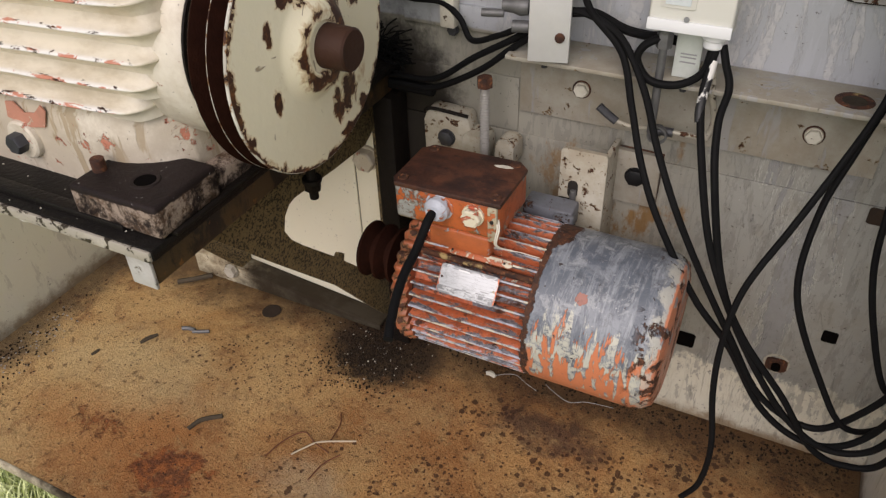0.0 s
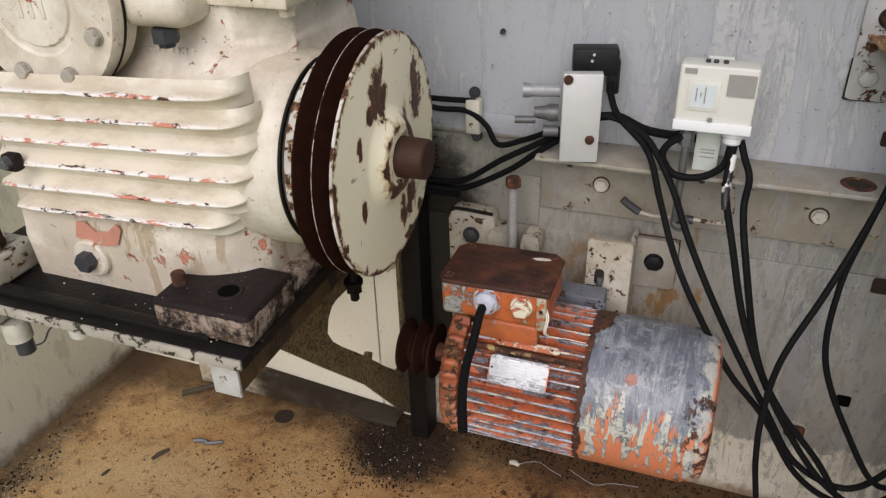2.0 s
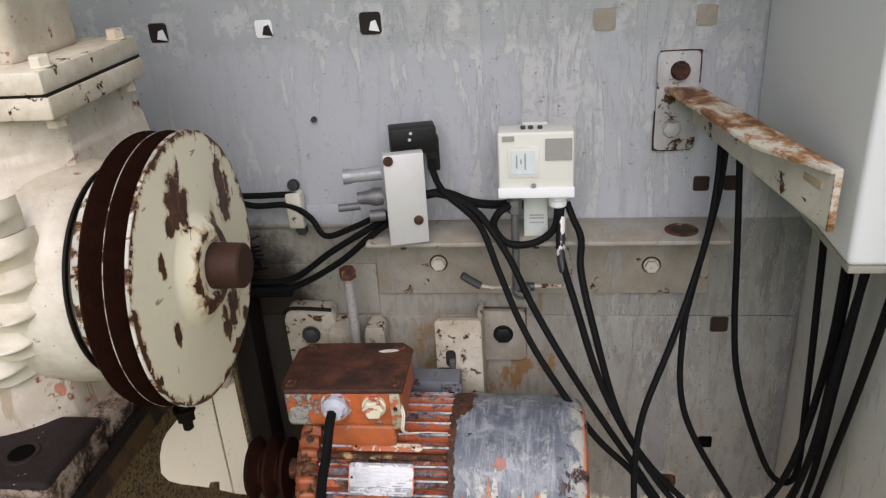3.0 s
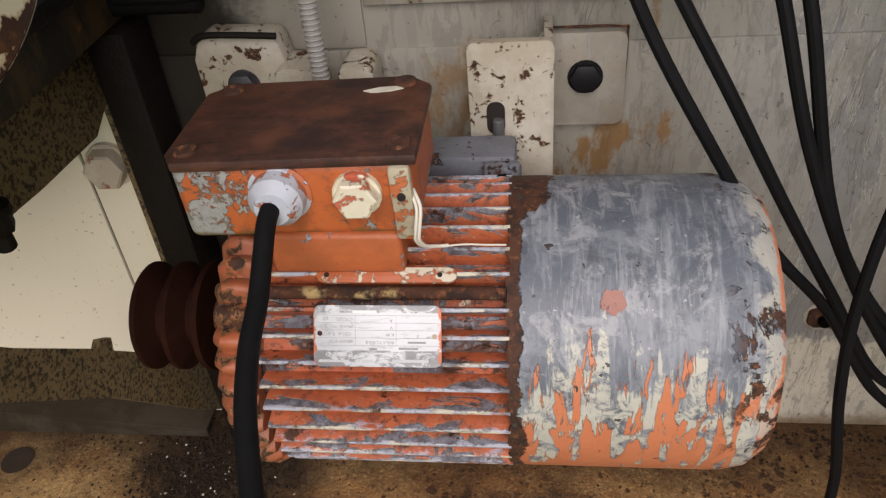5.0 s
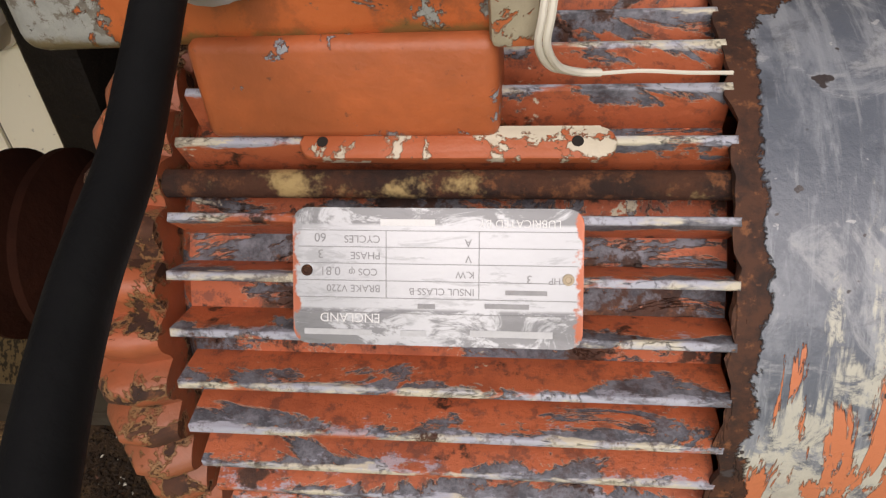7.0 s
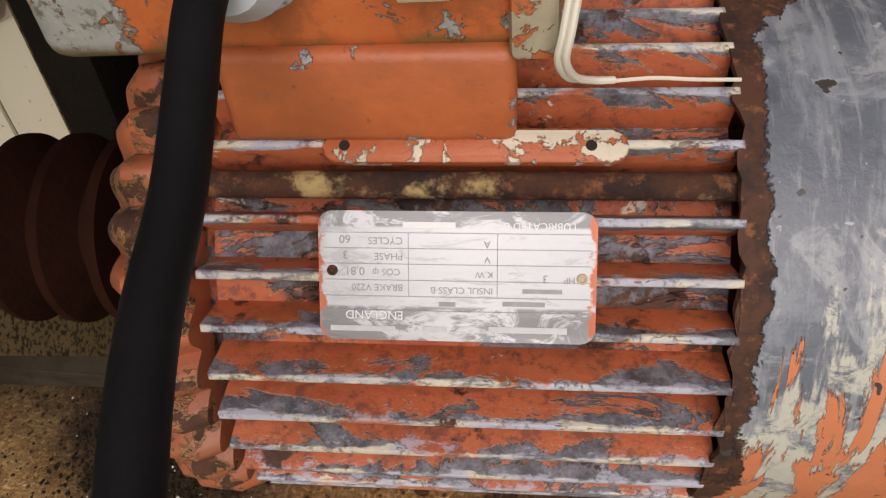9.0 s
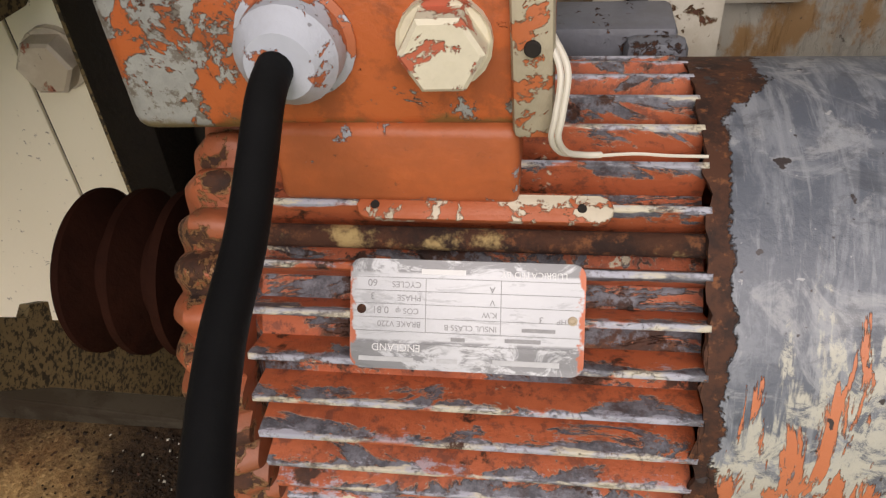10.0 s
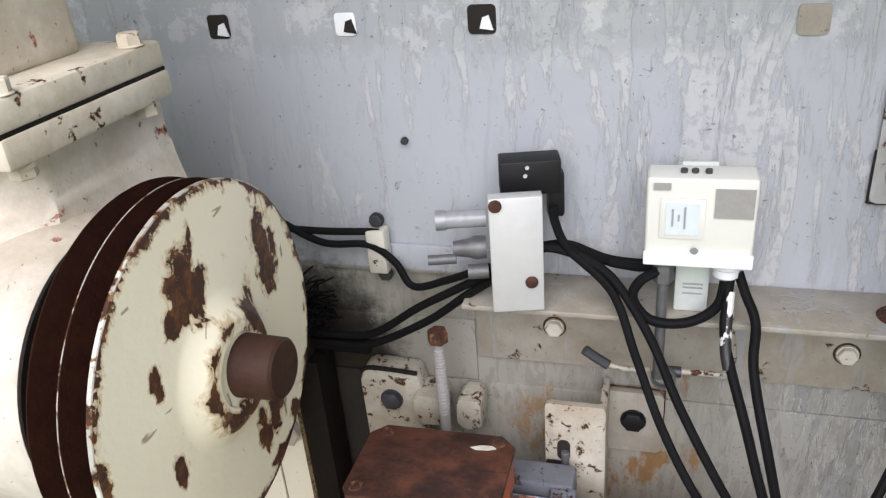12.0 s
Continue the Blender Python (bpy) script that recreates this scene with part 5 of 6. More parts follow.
    # feet with slots, studs and bolts
    for x, y, sx, sy in ((-0.322, 1.030, 0.116, 0.092), (-0.628, 1.018, 0.052, 0.066), (-0.322, 1.270, 0.115, 0.09), (-0.628, 1.280, 0.052, 0.07)):
        part("mounting_foot", L(solid((sx, sy, 0.038), (x, y, 0.580), 0.005, segs=3)), M_FOOTOIL if x > -0.5 else M_CHIP, c, "oil-blackened cast foot" if x > -0.5 else "chipped cream cast foot")
    part("base_flange", L(solid((0.330, 0.240, 0.032), (-0.434, 1.172, 0.571), 0.006, segs=3)), M_FOOTOIL, c, "oil-stained base flange")
    part("foot_hole", L(lathe([(0.0008, 0.0116), (0.0016, 0.0112), (0.0016, 0)], "z", (-0.309, 1.021, 0.5982), 28)), M_PIT, c)
    part("hole_rim", L(lathe([(0.0, 0.0170), (0.0020, 0.0150), (0.0022, 0.0128), (0.0014, 0.0112), (0.0008, 0.0112)], "z", (-0.309, 1.021, 0.5982), 28)), M_FOOTOIL, c)
    part("stud", L(rod(0.0075, 0.030, "z", (-0.368, 1.018, 0.583), 18)), M_RUST, c, "rusty stud")
    part("stud", L(rod(0.0070, 0.036, "z", (-0.612, 1.006, 0.602), 18)), M_RUST, c, "rusty stud")
    part("foot_washer", L(rod(0.017, 0.003, "z", (-0.628, 1.014, 0.599), 20)), M_RUST, c)
    part("foot_nut", L(hexhead(0.024, 0.018, "z", (-0.628, 1.016, 0.603))), M_RUST, c, "rusty foot nut")
    # drain plug
    boss = part("plug_boss", L(lathe([(0, 0), (0, 0.024), (-0.006, 0.023), (-0.008, 0.0205), (-0.008, 0)], "y", (-0.498, 1.037, 0.598), 28)), M_CREAM, c)
    part("drain_plug", L(lathe([(0, 0), (0, 0.0120), (-0.011, 0.0120), (-0.013, 0.0105), (-0.012, 0)], "y", (-0.498, 1.029, 0.598), 6)), M_BLUEBLACK, c, "black hexagonal drain plug")
    part("paint_patch", L(prism([(-0.514, 0.626), (-0.508, 0.646), (-0.496, 0.648), (-0.484, 0.637), (-0.466, 0.640), (-0.452, 0.652), (-0.447, 0.645), (-0.456, 0.625), (-0.480, 0.620)], 0.0016, "xz", (0, 1.0340, -0.004), 0.0)), M_PRIMER, c, "bare red primer patch")
    # small clamp on the ribs
    part("rib_clamp", L(solid((0.020, 0.014, 0.020), (-0.560, 1.024, 0.712), 0.004)), M_FOOTOIL, c)
    part("clamp_bolt", L(hexhead(0.011, -0.008, "y", (-0.560, 1.017, 0.714))), M_STEELDULL, c)
    # round inspection cover with its ring of bolts
    cov = part("inspection_cover", L(lathe([(0.03, 0.0), (0.03, 0.094), (0.010, 0.096), (0.008, 0.0985), (-0.004, 0.0985), (-0.008, 0.096), (-0.0085, 0.056), (-0.006, 0.053), (-0.006, 0.047), (-0.0085, 0.045), (-0.0085, 0.0)], "y", (-0.500, 1.058, 0.879), 72)), M_CREAM, c, "round bolted inspection cover")
    part("gasket", L(lathe([(0.0085, 0.0978), (0.0085, 0.0993), (0.0055, 0.0993), (0.0055, 0.0978)], "y", (-0.500, 1.058, 0.879), 72)), M_OIL, cov)
    for k in range(8):
        a = radians(22 + 45 * k)
        part("cover_bolt", L(hexhead(0.0140, -0.009, "y", (-0.500 + 0.078 * math.cos(a), 1.050, 0.879 + 0.078 * math.sin(a)))), M_BOLT, cov)
    for dx in (-0.014, 0.0, 0.014):
        part("cast_mark", L(solid((0.006, 0.003, 0.036), (-0.500 + dx, 1.0495, 0.879), 0.001)), M_CREAM, cov)
    # service lug with a square-headed bolt under it
    part("service_lug", L(solid((0.092, 0.060, 0.044), (-0.386, 1.098, 0.874), 0.018, segs=5)), M_CREAM, c)
    part("lug_bolt", L(lathe([(0, 0), (0, 0.0135), (-0.013, 0.0135), (-0.0135, 0.009), (-0.018, 0.0085), (-0.018, 0)], "z", (-0.373, 1.082, 0.852), 6)), M_BLUEBLACK, c, "blackened bolt head")
    # raised casting letters, worn past reading
    for k, w in enumerate((0.005, 0.006, 0.003, 0.006, 0.004, 0.006, 0.006)):
        part("cast_mark", L(solid((w, 0.0016, 0.014), (-0.418 + 0.0085 * k, 1.1082, 0.8165 + 0.0004 * k), 0.0005)), M_CREAM, c)
    rng = random.Random(9)
    for k in range(9):
        x, z, r0 = -0.3290 + rng.gauss(0, 0.004), 0.8155 + rng.gauss(0, 0.009), rng.uniform(0.0012, 0.0036)
        out = [(x + r0 * rng.uniform(0.5, 1.2) * math.cos(q * 0.79), z + r0 * rng.uniform(0.5, 1.2) * math.sin(q * 0.79)) for q in range(8)]
        part("rust_fleck", L(prism(out, 0.004, "xz", (0, 1.1040 + (z - 0.782) * 0.133 - 0.0004, 0))), M_FLECK, c)
    # cylinder neck with two bolted flanges and the head above
    part("lower_flange", L(solid((0.35, 0.165, 0.0195), (-0.427, 1.192, 0.8785), 0.003)), M_FLANGE, c)
    part("flange_gasket", L(solid((0.346, 0.161, 0.003), (-0.427, 1.192, 0.8890))), M_OIL, c)
    part("upper_flange", L(solid((0.35, 0.165, 0.0195), (-0.429, 1.192, 0.8995), 0.003)), M_FLANGE, c)
    for x in (-0.263, -0.32, -0.38, -0.44, -0.50):
        for y in (1.128, 1.252):
            part("flange_bolt", L(hexhead(0.015, 0.010, "z", (x, y, 0.909))), M_FLANGE, c)
            part("flange_nut", L(hexhead(0.015, -0.010, "z", (x, y, 0.8690))), M_FLANGE, c)
    part("cylinder_head", L(solid((0.285, 0.105, 0.16), (-0.435, 1.192, 0.985), 0.012, segs=3)), M_CREAM, c)
    return c


compressor = build_compressor()


def build_flywheel():
    R = 0.1290
    x1, x0 = -0.178 - CX, -0.222 - CX
    prof = [(x0, 0), (x0, R - 0.004), (x0 + 0.001, R - 0.001), (x0 + 0.003, R), (x0 + 0.011, R - 0.018), (x0 + 0.015, R - 0.018), (x0 + 0.0215, R), (x0 + 0.0235, R), (x0 + 0.031, R - 0.018), (x0 + 0.035, R - 0.018), (x0 + 0.0415, R), (x1 - 0.0005, R), (x1, R - 0.0015)]
    f = part("flywheel", lathe(prof, "x", (0, 0, 0), 128), M_GROOVE, compressor, "two-groove rusty flywheel with flaking cream face")
    f.location = (0, 0.003, CZ - CB - 0.0005)
    part("face", lathe([(x1 - 0.0006, R - 0.0003), (x1, R - 0.0012), (x1 + 0.0004, R - 0.003), (x1 + 0.0006, 0.058), (x1 + 0.0022, 0.052), (x1 + 0.011, 0.0415), (x1 + 0.0135, 0.0375), (x1 + 0.0135, 0.0265), (x1 + 0.011, 0.025), (x1 + 0.011, 0)], "x", (0, 0, 0), 128), M_FLY, f, "cream face flaking to rust")
    part("rim_edge", lathe([(x1 - 0.003, R - 0.0002), (x1 - 0.003, R + 0.0003), (x1 - 0.0004, R + 0.0001), (x1, R - 0.0008)], "x", (0, 0, 0), 128), M_DRUM, f)
    part("groove_ridge", lathe([(x0 + 0.0221, R - 0.0006), (x0 + 0.0222, R + 0.0002), (x0 + 0.0228, R + 0.0002), (x0 + 0.0229, R - 0.0006)], "x", (0, 0, 0), 128), M_DRUM, f, "worn pale ridge between the grooves")
    part("shaft_end", lathe([(x1 + 0.006, 0.0), (x1 + 0.006, 0.0225), (x1 + 0.040, 0.0215), (x1 + 0.042, 0.0195), (x1 + 0.042, 0.0)], "x", (0, 0.006, -0.001), 40), M_SHAFT, f, "rusty shaft end")
    part("drum", lathe([(x0 - 0.023, 0.0985), (x0 - 0.021, 0.1035), (x0 - 0.004, 0.1055), (x0 + 0.001, 0.104)], "x", (0, 0, 0), 96), M_DRUM, f, "flaking white and rusty drum")
    return f


flywheel = build_flywheel()


def build_stand():
    s = thing("compressor_stand", (-0.48, 1.2, 0.0), "steel cantilever stand with oily top plate and cream gussets", "stand")
    def L(bm):
        bmesh.ops.translate(bm, verts=bm.verts, vec=(0.48, -1.2, 0))
        return bm
    part("top_plate", L(solid((0.438, 0.528, 0.014), (-0.486, 1.234, 0.551), 0.002)), M_OILWET, s, "oily black top plate")
    part("plate_edge", L(solid((0.434, 0.004, 0.013), (-0.486, 0.9685, 0.5500), 0.0012)), M_EDGE, s, "chipped white plate edge")
    part("packing_strip", L(solid((0.330, 0.016, 0.009), (-0.480, 0.990, 0.5617), 0.002)), M_OILWET, s)
    part("packing_strip", L(solid((0.016, 0.20, 0.006), (-0.268, 1.100, 0.5600), 0.002)), M_OIL, s)
    for x in (-0.2960, -0.690):
        part("side_channel", L(solid((0.030, 0.522, 0.038), (x, 1.238, 0.5227), 0.003)), M_CHANNEL, s)
        part("channel_end", L(solid((0.033, 0.004, 0.044), (x, 0.9745, 0.5237), 0.001)), M_ENDPLATE, s, "chipped white channel end")
    part("edge_bracket", L(solid((0.030, 0.03, 0.034), (-0.640, 0.990, 0.524), 0.002)), M_PLATE, s)
    out = [(1.03, 0.512), (1.494, 0.512), (1.494, 0.010), (1.45, 0.058), (1.33, 0.215), (1.21, 0.345), (1.09, 0.478)]
    cut = [(1.262, 0.427), (1.248, 0.424), (1.236, 0.413), (1.229, 0.392), (1.240, 0.370), (1.262, 0.345), (1.338, 0.268), (1.345, 0.272), (1.358, 0.262), (1.354, 0.250), (1.400, 0.200), (1.450, 0.150), (1.482, 0.150), (1.482, 0.430), (1.448, 0.412), (1.36, 0.417)]
    for x in (-0.332, -0.668):
        bm = bmesh.new()
        a = [bm.verts.new((x, y, z)) for y, z in out]
        b = [bm.verts.new((x, y, z)) for y, z in cut]
        es = [bm.edges.new((l[i], l[(i + 1) % len(l)])) for l in (a, b) for i in range(len(l))]
        bmesh.ops.triangle_fill(bm, use_beauty=True, use_dissolve=False, edges=es)
        r = bmesh.ops.extrude_face_region(bm, geom=list(bm.faces))
        bmesh.ops.translate(bm, verts=[v for v in r["geom"] if isinstance(v, bmesh.types.BMVert)], vec=(0.007, 0, 0))
        part("gusset", L(bm), M_MOTTLE, s, "oil-stained gusset plate with a cut-out")
        part("gusset_bolt", L(rod(0.0065, 0.082, "z", (x + 0.030, 1.276, 0.424), 16)), M_OIL, s)
        part("gusset_nut", L(hexhead(0.021, -0.018, "z", (x + 0.030, 1.276, 0.456))), M_OIL, s)
    part("upright", L(solid((0.034, 0.048, 0.50), (-0.288, 1.4695, 0.252), 0.003)), M_OIL, s, "oil-blackened upright")
    return s


stand = build_stand()

# oil drain fitting below the plate
drain = thing("drain_fitting", (-0.624, 1.005, 0.503), "small brass and white plastic drain fitting under the stand", "fitting")
part("adapter", rod(0.016, -0.026, "z", (0, 0, 0), 20), M_PLATE, drain)
part("cap", rod(0.011, -0.020, "z", (0.004, 0, -0.026), 16), M_BLUEBLACK, drain)
part("cup", lathe([(0, 0), (0, 0.014), (-0.020, 0.0135), (-0.024, 0.011), (-0.024, 0)], "z", (0.062, 0.035, -0.010), 24), M_SWITCH, drain, "white plastic cup")
part("chain", tube([(0.008, 0.0, -0.040), (0.024, 0.010, -0.036), (0.034, 0.018, -0.018), (0.050, 0.030, -0.014)], 0.0012, 6), M_BLUEBLACK, drain)

# ---- sheets and fittings on the back wall ----
def sheet(x0, x1, z0, z1, material, proud=0.003):
    ob = link("wall_sheet", solid((x1 - x0, proud + 0.002, z1 - z0), ((x0 + x1) / 2, WALL_Y - proud / 2 + 0.001, (z0 + z1) / 2), 0.0008), material, wall_back)
    return ob


sheet(-0.983, -0.3845, 0.002, 0.545, M_CREAMWALL)
sheet(-0.3815, -0.292, 0.002, 0.545, M_CREAMWALL)
sheet(-0.290, 0.490, 0.002, 0.461, M_WALL)
sheet(-0.290, -0.092, 0.463, 0.545, M_WALL)
sheet(-0.268, -0.055, 0.604, 0.638, M_WALL, 0.006)
link("wall_bolt", hexhead(0.035, -0.020, "y", (-0.354, 1.496, 0.357)), M_CREAM, wall_back)
nut = link("square_nut", prism(rounded(0.316, 0.155, 0.346, 0.177, 0.006), -0.007, "xz", (0, 1.4985, 0), 0.002), M_RUST, wall_back)
link("nut_ring", lathe([(0, 0.0195), (-0.0025, 0.0185), (-0.0030, 0.0150), (-0.0010, 0.0140)], "y", (0.331, 1.4990, 0.166), 20), M_CHIP, wall_back)
link("stud_end", rod(0.0065, -0.012, "y", (0.331, 1.4985, 0.166), 14), M_PIT, wall_back)
for x, z, af in ((-0.153, 0.7575, 0.006),):
    link("wall_bolt", hexhead(af, -0.006, "y", (x, 1.4965, z)), M_BLUEBLACK, wall_back)
# punched square holes, some still filled
for x, z, w, m in ((0.387, 0.4485, 0.024, M_HOLE), (0.3845, 0.2425, 0.020, M_PIT), (0.347, 0.657, 0.020, M_HOLE), (0.385, 0.657, 0.020, M_HOLE),
                   (-0.343, 0.876, 0.024, M_DARK), (-0.203, 0.875, 0.022, M_PANEL), (-0.066, 0.876, 0.027, M_DARK), (0.219, 0.868, 0.026, M_SHELF), (0.337, 0.868, 0.024, M_SHELF), (0.198, 0.163, 0.028, M_PIT)):
    y = 1.4965 if z < 0.461 else 1.4995
    k = link("punched_hole", prism(rounded(x - w / 2, z - w / 2, x + w / 2, z + w / 2, w * 0.16), -0.0012, "xz", (0, y, 0), 0.0003), m, wall_back)
for x in (-0.339, -0.199, -0.062):
    link("hole_tab", prism([(x - 0.006, 0.868), (x + 0.007, 0.866), (x + 0.003, 0.880), (x - 0.003, 0.878)], -0.003, "xz", (0, 1.4995, 0)), M_PANEL if x != -0.199 else M_DARK, wall_back)

angle_bm = solid((0.44, 0.036, 0.005), (-0.560, 1.478, 0.0525), 0.001, bm=solid((0.44, 0.005, 0.054), (-0.560, 1.460, 0.0275), 0.001))
for v in angle_bm.verts:
    if v.co.z > 0.02:
        v.co.z -= 0.041 * max(0.0, min(1.0, (v.co.x + 0.70) / 0.28))
foot_angle = link("floor_angle", angle_bm, M_ANGLE)
tagged(foot_angle, "cream painted steel angle along the foot of the wall", "steel angle")
link("angle_washer", rod(0.017, -0.002, "y", (-0.684, 1.4578, 0.034), 24), M_ANGLE, foot_angle)
link("angle_bolt", hexhead(0.024, -0.011, "y", (-0.684, 1.4560, 0.034)), M_BOLT, foot_angle)


def build_shelf():
    s = thing("angle_shelf", (0.144, 1.497, 0.5), "cream painted steel angle shelf bolted to the back wall", "shelf")
    def L(bm):
        bmesh.ops.translate(bm, verts=bm.verts, vec=(-0.144, -1.497, -0.5))
        return bm
    part("shelf_leg", L(solid((0.457, 0.077, 0.006), (0.144, 1.4605, 0.608), 0.0015)), M_SHELF, s)
    part("wall_leg", L(solid((0.455, 0.006, 0.106), (0.1385, 1.4965, 0.552), 0.0012)), M_SHELF, s)
    for x, z in ((-0.001, 0.5475), (0.2895, 0.5425)):
        part("washer", L(rod(0.0128, -0.0006, "y", (x, 1.4935, z), 24, 0.0001)), M_RUST, s)
        part("bolt", L(hexhead(0.0165, -0.008, "y", (x, 1.4930, z))), M_PLATE, s)
    for x in (-0.040, 0.135, 0.163):
        part("under_bolt", L(rod(0.004, -0.014, "z", (x, 1.448, 0.606), 12)), M_BLUEBLACK, s)
    part("hole_rim", L(lathe([(0.0004, 0.021), (0.0012, 0.020), (0.0016, 0.015), (0.0004, 0.013)], "z", (0.318, 1.455, 0.611), 28)), M_TIE, s, "rusted rim of the cable hole")
    part("cable_hole", L(lathe([(0.0004, 0.0135), (0.0006, 0)], "z", (0.318, 1.455, 0.611), 28)), M_ANGLE, s)
    return s


shelf = build_shelf()


def build_switch():
    s = thing("pressure_switch", (0.139, 1.448, 0.611), "cream pressure switch with a scale window on a stub bracket", "switch")
    front = -0.044
    part("back_plate", solid((0.030, 0.004, 0.150), (-0.004, -0.006, 0.0755), 0.001), M_LABEL, s, "labelled mounting bracket")
    case = part("case", solid((0.0895, 0.034, 0.080), (-0.003, front + 0.018, 0.1085), 0.003, segs=3), M_SWITCH, s, "cream enamel case")
    part("bottom_trim", solid((0.0905, 0.004, 0.013), (-0.003, front - 0.0008, 0.0745), 0.001), M_PANEL, case)
    part("screw", lathe([(0, 0.0032), (-0.0012, 0.0028), (-0.0012, 0)], "y", (-0.006, front - 0.0032, 0.0840), 14), M_STEEL, case)
    win = part("window_frame", prism(rounded(-0.036, 0.094, 0.001, 0.131, 0.002), -0.0016, "xz", (0, front + 0.0008, 0), 0.0004), M_SWITCH, case)
    part("scale_window", prism(rounded(-0.031, 0.098, -0.004, 0.127, 0.001), -0.0012, "xz", (0, front - 0.0006, 0)), M_SCALE, case, "pale blue scale window")
    for x, h in ((-0.0215, 0.016), (-0.0115, 0.020), (-0.0165, 0.006)):
        part("scale_pointer", solid((0.0016, 0.0008, h), (x - 0.004, front - 0.0022, 0.114)), M_STAMP, case)
    part("maker_tag", solid((0.031, 0.0012, 0.026), (0.0235, front - 0.0002, 0.1275)), M_GREYTAG, case, "grey foil tag")
    part("corner_tag", solid((0.014, 0.0012, 0.006), (-0.035, front - 0.0002, 0.1415)), M_GREYTAG, case)
    for x in (-0.018, -0.009, 0.002):
        part("top_screw", rod(0.0030, 0.004, "z", (x, front + 0.016, 0.1480), 12), M_BLUEBLACK, case)
    stem = part("pressure_stem", rod(0.0050, 0.142, "z", (-0.0300, front + 0.022, -0.070), 16), M_STEELDULL, s, "grey pressure pipe")
    part("stem_nut", lathe([(0, 0), (0, 0.0095), (0.016, 0.0095), (0.020, 0.0075), (0.020, 0)], "z", (-0.0300, front + 0.022, 0.040), 6), M_STEELDULL, stem)
    part("stem_collar", rod(0.0085, 0.014, "z", (-0.0300, front + 0.022, 0.056), 20), M_STEELDULL, stem)
    part("white_gland", lathe([(0.070, 0), (0.070, 0.0135), (0.059, 0.0135), (0.057, 0.0115), (0.050, 0.0115), (0.048, 0.0095), (0.048, 0)], "z", (0.0235, front + 0.022, 0), 24), M_PANEL, s, "white plastic gland")
    for z in (0.030, 0.026, 0.020):
        part("print_bar", solid((0.018, 0.0006, 0.0016), (-0.003, -0.0083, z)), M_STAMP, s)
    return s


switch = build_switch()


def build_valve():
    v = thing("solenoid_valve", (-0.029, 1.425, 0.6115), "grey aluminium valve block with a black plug on the shelf", "valve", rz=14)
    part("block", solid((0.0495, 0.015, 0.119), (0.002, -0.010, 0.0645), 0.0015), M_ALU, v, "dull aluminium block")
    part("valve_body", solid((0.036, 0.030, 0.062), (0.002, 0.0125, 0.070), 0.003), M_STEELDULL, v, "grey valve body")
    for x, z in ((-0.0165, 0.117), (0.015, 0.037)):
        part("rusty_screw", lathe([(0, 0.0062), (-0.002, 0.0060), (-0.003, 0.0035), (-0.003, 0)], "y", (x, -0.018, z), 16), M_RUST, v, "rusty screw")
    plug = part("plug", solid((0.058, 0.030, 0.034), (0.019, 0.034, 0.127), 0.002), M_BLACKPL, v, "black connector plug")
    part("plug_neck", solid((0.016, 0.016, 0.046), (0.0430, 0.028, 0.108), 0.003), M_BLACKPL, plug)
    for x in (0.014, 0.016):
        part("plug_screw", rod(0.0020, -0.0008, "y", (x, 0.0192, 0.130 + (0.008 if x > 0.015 else 0)), 10), M_ALU, plug)
    reg = part("regulator", rod(0.0085, -0.046, "x", (-0.026, 0.012, 0.093), 24), M_GLASSY, v, "clear sight tube with metal ends")
    part("end_cap", rod(0.0098, -0.008, "x", (-0.064, 0.012, 0.093), 24), M_STEEL, reg)
    part("fitting_body", lathe([(0, 0), (0, 0.011), (-0.010, 0.012), (-0.018, 0.009), (-0.032, 0.0075), (-0.032, 0)], "x", (-0.026, 0.008, 0.064), 20), M_STEELDULL, v)
    part("nipple", rod(0.0050, -0.026, "x", (-0.056, 0.002, 0.056), 16), M_STEELDULL, v, "grey hose nipple")
    part("elbow", rod(0.0075, -0.018, "x", (-0.026, 0.004, 0.040), 16), M_STEELDULL, v)
    return v


valve = build_valve()

# pipe tee under the shelf
tee = thing("pipe_tee", (0.114, 1.462, 0.531), "grey pipe tee with white pipe stubs below the shelf", "pipe fitting")
part("tee_body", lathe([(-0.010, 0), (-0.010, 0.0058), (-0.004, 0.0058), (-0.004, 0.0076), (0.004, 0.0076), (0.004, 0.0058), (0.018, 0.0058), (0.018, 0)], "x", (0, -0.012, 0.002), 16), M_BLUEBLACK, tee)
part("union_ring", lathe([(-0.003, 0.010), (-0.003, 0.0125), (0.003, 0.0125), (0.003, 0.010)], "y", (0.001, -0.022, 0.001), 20), M_STEELDULL, tee)
part("white_stub", tube([(-0.012, -0.012, 0.002), (-0.036, -0.012, 0.000), (-0.056, -0.012, 0.004)], 0.0030, 12), M_CHIP, tee)
part("hose_end", tube([(-0.054, -0.012, 0.003), (-0.068, -0.012, 0.012), (-0.078, -0.013, 0.020)], 0.0055, 10), M_BLUEBLACK, tee)
part("white_stub", rod(0.0030, 0.042, "x", (0.018, -0.012, 0.003), 12), M_CHIP, tee)
part("white_riser", tube([(0.058, -0.014, 0.003), (0.064, -0.020, 0.030), (0.057, -0.034, 0.075), (0.054, -0.044, 0.105)], 0.0040, 12), M_EDGE, tee)

